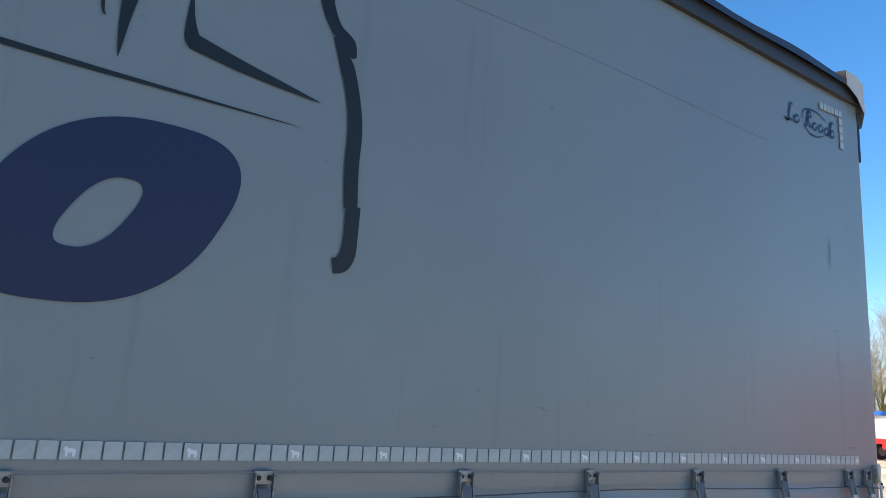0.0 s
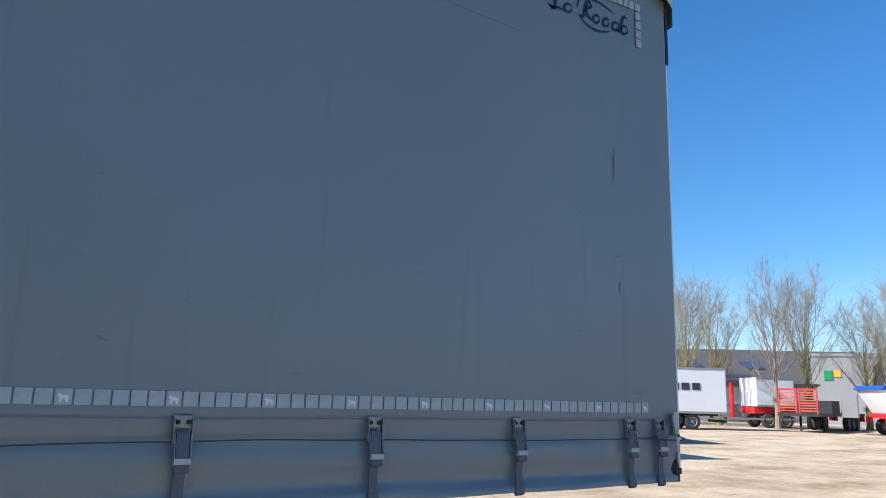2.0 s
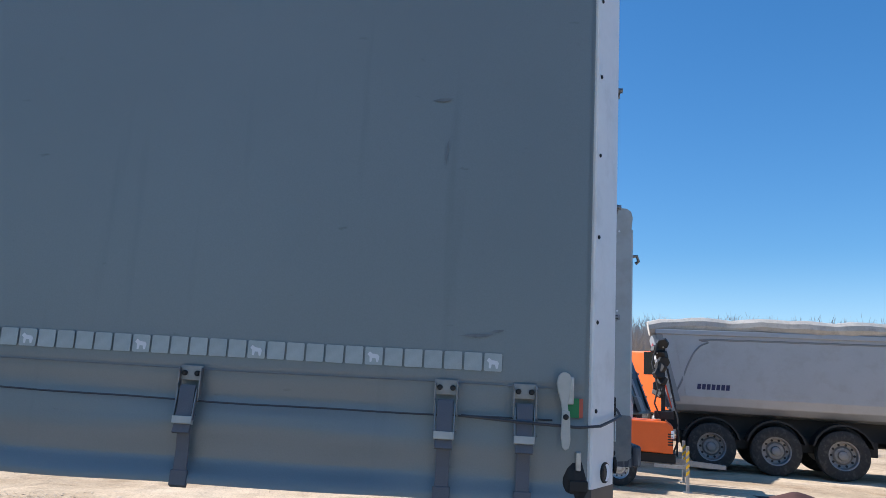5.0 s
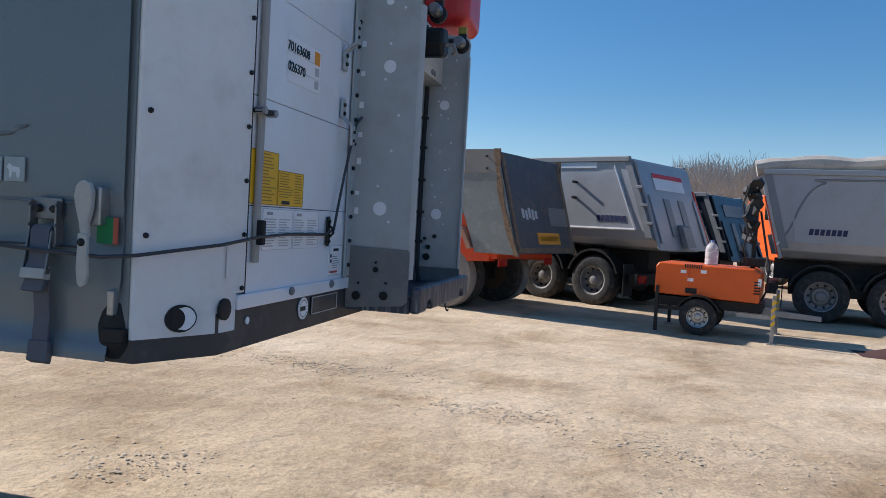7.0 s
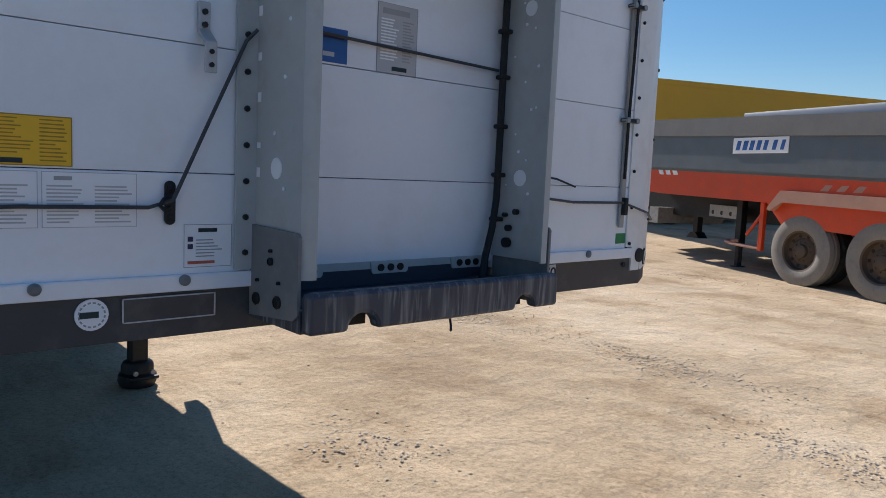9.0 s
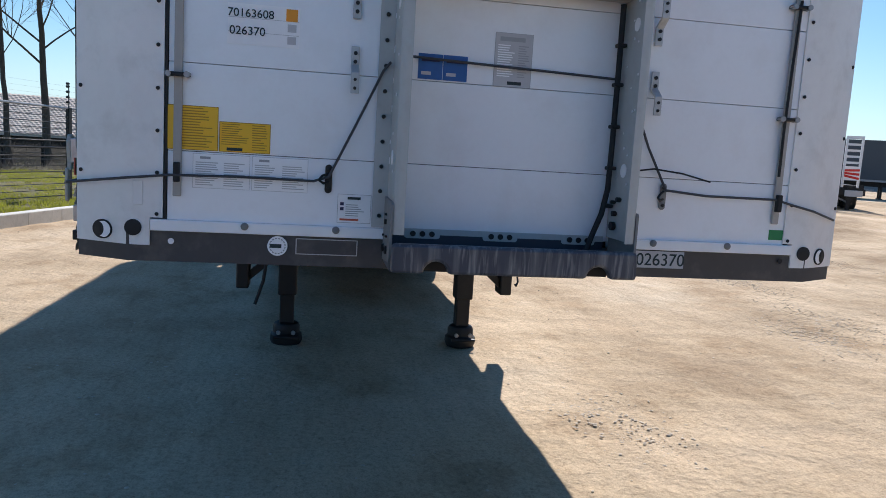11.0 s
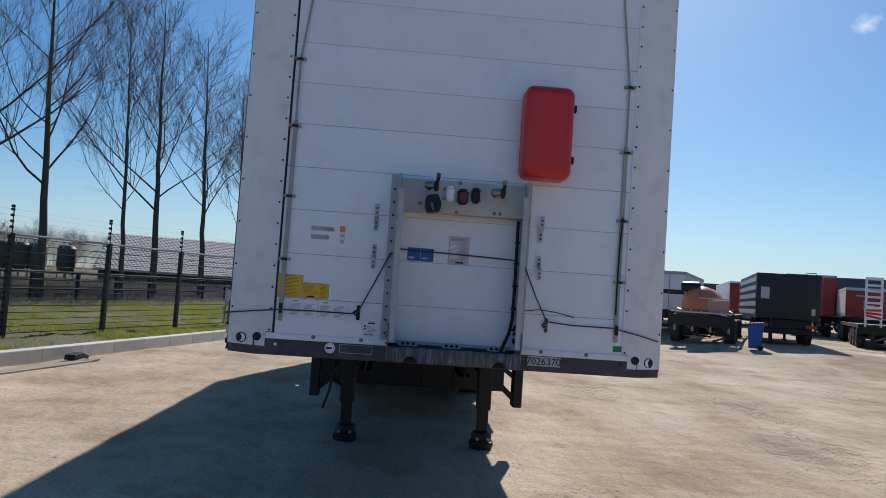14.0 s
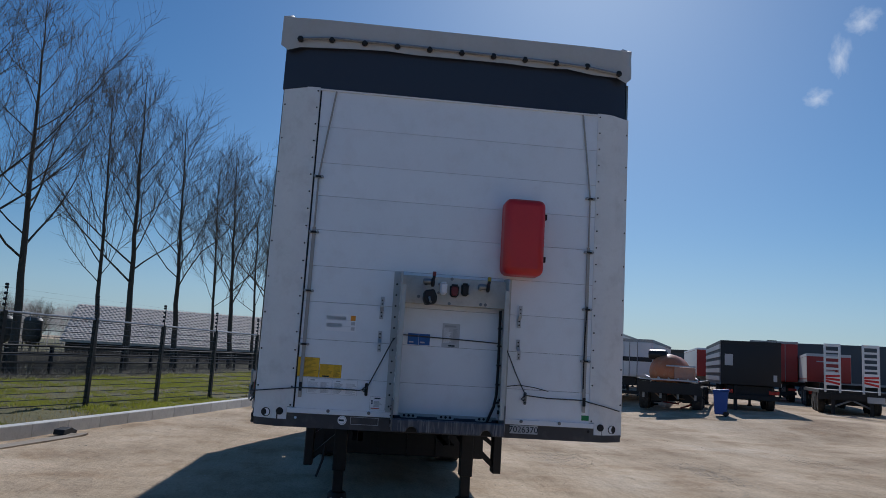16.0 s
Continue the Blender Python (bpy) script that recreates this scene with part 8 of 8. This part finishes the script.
# ---- trees ----
def grow_tree(seed, height, spread_angle, trunk_r, limbs, kind):
    """Bare winter tree: trunk mesh with limbs, and a crown mesh of thin twigs."""
    rnd = random.Random(seed)
    poplar = kind == "poplar"
    wood, twigs = bmesh.new(), bmesh.new()

    def branch(bm, p, d, length, r, steps, sides, lift, wander):
        pts, rad = [p.copy()], [r]
        q, dd = p.copy(), d.copy()
        for i in range(steps):
            dd = (dd + Vector((rnd.gauss(0, wander), rnd.gauss(0, wander), lift + rnd.gauss(0, wander * 0.5)))).normalized()
            q = q + dd * length / steps
            pts.append(q.copy())
            rad.append(max(0.0035, r * (1 - 0.85 * (i + 1) / steps)))
        add_tube(bm, pts, rad, sides, False)
        return pts, rad

    def on(pts, f):
        g = min(f, 0.999) * (len(pts) - 1)
        i = int(g)
        return pts[i].lerp(pts[i + 1], g - i), (pts[i + 1] - pts[i]).normalized(), i

    def aside(d, angle):
        """A direction leaning off d by an angle, turned at random about it, rather upwards."""
        o = d.orthogonal().normalized()
        o.rotate(Matrix.Rotation(rnd.uniform(0, 6.28), 3, d))
        w = (d * math.cos(angle) + o * math.sin(angle))
        return (w + Vector((0, 0, 0.24 if poplar else 0.12))).normalized()

    pts, rad, n = [Vector((0, 0, -0.2))], [trunk_r * 1.2], 16
    lean = Vector((rnd.gauss(0, 0.006), rnd.gauss(0, 0.006), 0))
    tall = height * (0.96 if poplar else 0.66)
    for i in range(1, n + 1):
        z = tall * i / n
        pts.append(Vector((lean.x * z + rnd.gauss(0, 0.022), lean.y * z + rnd.gauss(0, 0.022), z)))
        rad.append(max(0.012, trunk_r * (1 - 0.95 * (i / n) ** (0.85 if poplar else 1.0))))
    add_tube(wood, pts, rad, 9, False)
    lo = 0.29 if poplar else 0.16
    for k in range(limbs):
        f = lo + (0.95 - lo) * (k / limbs) ** 0.95 + rnd.uniform(-0.015, 0.015)
        base, _, i = on(pts, f)
        a = k * 2.4 + rnd.uniform(-0.5, 0.5)
        tilt = radians(spread_angle + rnd.uniform(-13, 13) - 24 * f)
        d = Vector((math.cos(a) * math.sin(tilt), math.sin(a) * math.sin(tilt), math.cos(tilt)))
        if poplar:
            length = height * (0.5 * (1 - f) + 0.07) * rnd.uniform(0.75, 1.15)
        else:
            # limbs end on a rounded crown
            top = Vector((0, 0, 0.6 * height))
            length = 0.3
            while length < height and (Vector(((base + d * length - top).x / 0.3, (base + d * length - top).y / 0.3, (base + d * length - top).z / 0.4))).length < height:
                length += 0.2
            length *= rnd.uniform(0.86, 1.0)
        lp, lr = branch(wood, base, d, length, max(0.018, rad[i] * (rnd.uniform(0.24, 0.4) if poplar else rnd.uniform(0.24, 0.4))), 8, 5, 0.085 if poplar else 0.03, 0.125 if poplar else 0.06)
        for j in range(int(3 + 1.4 * length) if poplar else 17):
            b2, dd, m = on(lp, rnd.uniform(0.16, 1.0))
            d2 = aside(dd, radians(rnd.uniform(22, 52)))
            l2 = (0.5 + length * rnd.uniform(0.2, 0.5)) if poplar else length * rnd.uniform(0.16, 0.32)
            sp, sr = branch(twigs, b2, d2, l2, max(0.008, lr[m] * 0.4), 4, 4, 0.1 if poplar else 0.06, 0.09)
            for _ in range(int(4 + 4.2 * l2) if poplar else 7):
                b3, dd3, _m = on(sp, rnd.uniform(0.08, 1.0))
                d3 = aside(dd3, radians(rnd.uniform(18, 60)))
                l3 = rnd.uniform(0.35, 1.0) * (0.5 + 0.25 * l2)
                e = b3 + d3 * l3 * 0.5
                add_tube(twigs, [b3, e, e + (d3 + Vector((rnd.gauss(0, 0.2), rnd.gauss(0, 0.2), 0.12))) * l3 * 0.5], [0.0062, 0.0045, 0.0028] if poplar else [0.0065, 0.005, 0.003], 3, False)
    return wood, twigs


def tree(label, x, y, z, seed, height, angle, trunk_r, limbs, kind, bark, twig, group):
    t = thing("tree", label, "tree", pose(x, y, z, 3.0 if kind == "poplar" else 0, 0, 0), group)
    wood, twigs = grow_tree(seed, height, angle, trunk_r, limbs, kind)
    part("trunk", wood, bark, t, "upright tapered trunk with bare limbs")
    part("crown", twigs, twig, t, "open crown of bare twigs")
    return t


POP = [tree("tall bare poplar with spreading limbs behind the fence", -25.1, -12.7, 0.1, 11, 16.4, 60, 0.19, 22, "poplar", M_BARK, M_TWIG, "row of poplars"),
       tree("slender bare poplar behind the fence", -31.1, -11.85, 0.1, 12, 15.0, 54, 0.135, 19, "poplar", M_BARK, M_TWIG, "row of poplars"),
       tree("tall bare poplar with ascending limbs behind the fence", -34.3, -11.4, 0.1, 13, 16.6, 56, 0.2, 22, "poplar", M_BARK, M_TWIG, "row of poplars")]
for k, (x, y, sc, src) in enumerate(((-38.6, -10.1, 0.97, 0), (-43.8, -9.05, 0.96, 1), (-47.0, -8.5, 0.97, 2), (-51.3, -7.66, 1.0, 1), (-57.0, -6.9, 1.0, 2), (-63.0, -6.0, 1.0, 0), (-20.6, -13.3, 1.0, 2))):
    c = copy_thing(POP[src], pose(x, y, 0.1, 3.0, 0, 0) @ pose(0, 0, 0, 0, 0, 83 * k + 40))
    c.scale = (sc, sc, sc)
# broad bare trees beyond the yard and by the barn
RND = [tree("broad bare tree beyond the parked trailers", 44, 44, 0.0, 31, 12.0, 44, 0.24, 26, "broad", M_PALE_BARK, M_FAR_TWIG, "far trees"),
       tree("broad bare tree beyond the parked trailers", 52, 42, 0.0, 32, 12.0, 40, 0.22, 30, "broad", M_MOSS_BARK, M_FAR_TWIG, "far trees"),
       tree("broad bare tree with mossy trunk beyond the parked trailers", 58, 26, 0.0, 33, 11.0, 48, 0.28, 26, "broad", M_MOSS_BARK, M_FAR_TWIG, "far trees")]
rnd = random.Random(41)
for k in range(11):
    az = radians(39.5 + 2.95 * k + rnd.uniform(-0.6, 0.6))
    d = 58 + rnd.uniform(-4, 5)
    c = copy_thing(RND[k % 3], pose(-2 + d * math.sin(az), -2.4 + d * math.cos(az), 0.0, 0, 0, rnd.uniform(0, 360)))
    c.scale = (0.9, 0.9, rnd.uniform(0.84, 0.98))
for k, az in enumerate((-152.0, -154.4, -156.6)):
    c = copy_thing(RND[k], pose(3.3 + 92 * math.cos(radians(az)), 1 + 92 * math.sin(radians(az)), 0.0, 0, 0, 70 * k))
    c.scale = (0.5, 0.5, 0.5)
    tagged(c, "small bare tree behind the storage silos", "tree", "trees by the barn")


def far_wood():
    """Bare woodland on the skyline: thousands of upright twig sprays."""
    rnd = random.Random(17)
    verts, faces = [], []
    for count in range(1500):
        a = radians(rnd.uniform(-34, 7) if count < 1320 else rnd.uniform(107, 122))
        dist = rnd.uniform(110, 165)
        x, y = dist * -math.sin(a), dist * math.cos(a)
        h = (12.6 + 2.6 * noise.noise((x * 0.05, y * 0.05, 0)) + rnd.uniform(-1.4, 1.4)) * dist / 135 * (1 - 0.42 * smoothstep(radians(-6), radians(2), a)) * (1.0 if count < 1320 else 0.85)
        h *= 1.13
        wide, deep = rnd.uniform(3.4, 6.0), h * rnd.uniform(0.28, 0.4)
        for _b in range(78):
            # fine sprays from inside the crown to its rounded outline
            q, up = rnd.uniform(0, 6.28), rnd.uniform(-0.5, 1.0)
            side = math.sqrt(max(0.0, 1 - up * up)) * rnd.uniform(0.5, 1.0)
            x1, y1, z1 = x + wide * side * math.cos(q), y + wide * side * math.sin(q), h - deep + deep * up * rnd.uniform(0.75, 1.03)
            f = rnd.uniform(0.35, 0.75)
            x0, y0, z0 = x + (x1 - x) * f, y + (y1 - y) * f, z1 - rnd.uniform(0.9, 2.2)
            w = rnd.uniform(0.02, 0.06)
            k = len(verts)
            verts += [(x0 - w, y0, z0), (x0 + w, y0, z0), (x1, y1, z1)]
            faces.append((k, k + 1, k + 2))
        k = len(verts)
        verts += [(x - 0.14, y, 0), (x + 0.14, y, 0), (x, y, h * 0.9)]
        faces.append((k, k + 1, k + 2))
    me = bpy.data.meshes.new("far_wood")
    me.from_pydata(verts, [], faces)
    tagged(put("far_wood", me, M_WOOD_FAR), "bare woodland along the skyline, haze painted into its pale twigs", "woodland", kind="stuff")


far_wood()


def undergrowth():
    """Dark low brush under the poplars and beyond the verge."""
    rnd = random.Random(23)
    verts, faces = [], []
    for _ in range(60000):
        s, o = rnd.uniform(3, 95), 9.4 + 22 * rnd.random() ** 1.6
        x, y, _z = along(s, o)
        h = rnd.uniform(0.12, 0.45 + 0.5 * smoothstep(10, 13, o))
        w = rnd.uniform(0.012, 0.04)
        k = len(verts)
        lx, ly = rnd.gauss(0, 0.3), rnd.gauss(0, 0.3)
        verts += [(x - w, y, 0.05), (x + w, y, 0.05), (x + lx, y + ly, 0.05 + h)]
        faces.append((k, k + 1, k + 2))
    me = bpy.data.meshes.new("undergrowth")
    me.from_pydata(verts, [], faces)
    tagged(put("undergrowth", me, M_BRUSH), "dark leafless brush beyond the verge", "brush", kind="stuff")


undergrowth()
# low paddock fence between verge and barn
pf = thing("paddock_fence", "low dark timber paddock fence beyond the verge", "fence", kind="structure")
for k in range(26):
    x, y, _ = along(6 + 2.6 * k, 11.2)
    part("post", box(-0.06, 0.06, -0.06, 0.06, -0.1, 1.25), M_BARN_WALL, pf, "", 0.0, pose(x, y, 0.1, 0, 0, KANG))
for z in (0.55, 0.9, 1.2):
    xa, ya, _ = along(6, 11.12)
    xb, yb, _ = along(71, 11.12)
    part("rail", tube([(xa, ya, 0.1 + z), (xb, yb, 0.1 + z)], 0.045, 5), M_BARN_WALL, pf)


# ---- far buildings ----
def gable(name, label, p0, p1, depth, eave, ridge, wall, roof, z=0.0):
    """A long building from p0 to p1 (its near wall) with a pitched roof."""
    dx, dy = p1[0] - p0[0], p1[1] - p0[1]
    n = math.hypot(dx, dy)
    t = thing(name, label, "building", pose(p0[0], p0[1], z, 0, 0, math.degrees(math.atan2(dy, dx))))
    part("wall", prism([(0, 0), (0, eave - 0.1), (depth / 2, ridge - 0.2), (depth, eave - 0.1), (depth, 0)], "x", 0, n), wall, t)
    o = math.copysign(0.5, depth)
    part("roof", prism([(-o, eave - 0.15), (depth / 2, ridge), (depth + o, eave - 0.15), (depth + o, eave), (depth / 2, ridge + 0.16), (-o, eave)], "x", -0.4, n + 0.4), roof, t, "pitched roof")
    # lapped courses of rounded tiles on the near slope
    bm = bmesh.new()
    y0, z0, y1, z1 = -o, eave, depth / 2, ridge + 0.16
    run = math.hypot(y1 - y0, z1 - z0)
    courses, columns = int(run / 0.4), int((n + 0.8) / 0.36)
    for i in range(courses):
        fa, fb = i / courses, (i + 1.08) / courses
        for k in range(columns):
            x = -0.4 + 0.36 * (k + 0.5 * (i % 2))
            ring = []
            for f, up in ((fa, 0.05), (fb, 0.012)):
                ring += [bm.verts.new((x + q * 0.165, y0 + (y1 - y0) * f, z0 + (z1 - z0) * f + up + (0.035 if q == 0 else 0.0))) for q in (-1, 0, 1)]
            foot = [bm.verts.new((v.co.x, v.co.y, v.co.z - 0.1)) for v in ring[:3]]
            for q in (0, 1):
                bm.faces.new((ring[q], ring[q + 1], ring[q + 4], ring[q + 3]))
                bm.faces.new((foot[q], foot[q + 1], ring[q + 1], ring[q]))
    me = bpy.data.meshes.new("roof_tiles")
    bm.normal_update()
    bm.to_mesh(me)
    bm.free()
    tagged(put("roof_tiles", me, roof, t, None, "lapped courses of pale rounded tiles"), kind="stuff")
    return t, n


gable("barn", "low barn with long pale tiled roof behind the poplars", (-64.8, -4.5), (-60.1, -24.4), -15, 1.4, 4.58, M_BARN_WALL, M_ROOF_TILE)
for az in (-152.2, -153.25, -154.3, -156.1):
    x, y = 3.27 + 75 * math.cos(radians(az)), 1.0 + 75 * math.sin(radians(az))
    t = thing("storage_tank", "dark brown upright storage silo on legs behind the fence", "tank", pose(x, y, 0), "storage tanks")
    part("vessel", lathe([(0.3, 0.75), (0.65, 1.0), (0.8, 1.35), (0.8, 2.95), (0.6, 3.2), (0.1, 3.3)], (0, 0, 0), "z", 20), M_TANK, t)
    part("hand_rail", tube([(-0.8, 0, 2.9), (-0.8, 0, 3.6), (0.8, 0, 3.6), (0.8, 0, 2.9)], 0.04, 5), M_PALE_PAPER, t)
    for q in range(4):
        a = q * math.pi / 2 + 0.5
        part("leg", tube([(0.65 * math.cos(a), 0.65 * math.sin(a), 0), (0.65 * math.cos(a), 0.65 * math.sin(a), 1.4)], 0.06, 6), M_TANK, t)

# grey hall and long dark-roofed hall beyond the yard
hall = thing("hall", "pale grey flat-roofed hall with narrow windows and a coloured sign", "building", pose(64.5, 35.8, 0.0, 0, 0, -60))
part("wall", box(0, 40, 0, 20, 0, 6.2), M_BUILDING_GREY, hall)
part("roof_edge", box(-0.1, 40.1, -0.1, 20.1, 6.2, 6.5), M_DULL_STEEL, hall)
for k in range(6):
    part("window", box(5 + k * 2.6, 5.7 + k * 2.6, -0.06, 0.0, 2.2, 5.4), M_WINDOW_FAR, hall, "tall narrow window")
part("sign_shape", box(1.0, 1.7, -0.08, 0, 4.0, 4.9), M_GREEN_STICKER, hall, "green sign shape")
part("sign_shape", box(1.8, 2.4, -0.08, 0, 4.3, 4.9), M_ORANGE_STICKER, hall, "orange sign shape")
dk = thing("hall", "long hall with dark brown roof beyond the bare trees", "building", pose(27, 66, 0.0, 0, 0, -38))
part("wall", box(0, 90, 0, 25, 0, 4.0), M_BUILDING_GREY, dk)
part("roof", prism([(-1, 3.6), (14, 7.7), (26, 7.7), (26, 3.6)], "x", -1, 91), M_BUILDING_DARK, dk, "dark brown roof")
for k in range(14):
    part("window", box(4 + k * 6, 6.2 + k * 6, -0.06, 0.0, 1.6, 3.2), M_PALE_PAPER, dk)
for k in range(12):
    part("skylight", prism([(4.2, 5.08), (7.2, 5.9), (7.2, 6.03), (4.2, 5.21)], "x", 8 + k * 6, 9.6 + k * 6), M_WINDOW_FAR, dk)


# ---- thin cloud wisps high over the yard ----
def cloud_material():
    m = bpy.data.materials.new("thin_cloud")
    m.use_nodes = True
    n, l = m.node_tree.nodes, m.node_tree.links
    n.remove(n["Principled BSDF"])
    co = n.new("ShaderNodeTexCoord")
    tx = n.new("ShaderNodeTexNoise")
    tx.inputs["Scale"].default_value = 0.03
    tx.inputs["Detail"].default_value = 6
    tx.inputs["Roughness"].default_value = 0.62
    l.new(co.outputs["Object"], tx.inputs["Vector"])
    gr = n.new("ShaderNodeTexGradient")
    gr.gradient_type = "SPHERICAL"
    mp = n.new("ShaderNodeMapping")
    mp.inputs["Scale"].default_value = (1 / 60, 1 / 60, 1 / 60)
    l.new(co.outputs["Object"], mp.inputs["Vector"])
    l.new(mp.outputs[0], gr.inputs["Vector"])
    mu = n.new("ShaderNodeMath")
    mu.operation = "MULTIPLY"
    l.new(tx.outputs["Fac"], mu.inputs[0])
    l.new(gr.outputs["Fac"], mu.inputs[1])
    mr = n.new("ShaderNodeMapRange")
    mr.inputs["From Min"].default_value = 0.24
    mr.inputs["From Max"].default_value = 0.6
    mr.inputs["To Max"].default_value = 0.55
    l.new(mu.outputs[0], mr.inputs["Value"])
    # wisps glow white on their own, in place of sunlight on them
    em = n.new("ShaderNodeEmission")
    em.inputs["Color"].default_value = (1, 1, 1, 1)
    em.inputs["Strength"].default_value = 1.1
    tr = n.new("ShaderNodeBsdfTransparent")
    mx = n.new("ShaderNodeMixShader")
    l.new(mr.outputs[0], mx.inputs[0])
    l.new(tr.outputs[0], mx.inputs[1])
    l.new(em.outputs[0], mx.inputs[2])
    l.new(mx.outputs[0], n["Material Output"].inputs["Surface"])
    return m


M_CLOUD = cloud_material()
for way, sx, sy in (((-0.737, 0.536, 0.412), 0.95, 0.8), ((-0.7625, 0.5245, 0.379), 0.62, 1.25), ((-0.789, 0.513, 0.336), 0.8, 0.62)):
    bm = bmesh.new()
    bmesh.ops.create_grid(bm, x_segments=2, y_segments=2, size=60)
    c = solid("cloud", bm, M_CLOUD, "thin white wisp of cloud in the blue sky", "cloud", group="cloud wisps", kind="structure", m=look(Vector(way) * 1500, (0, 0, 0)))
    c.scale = (sx, sy, 1)
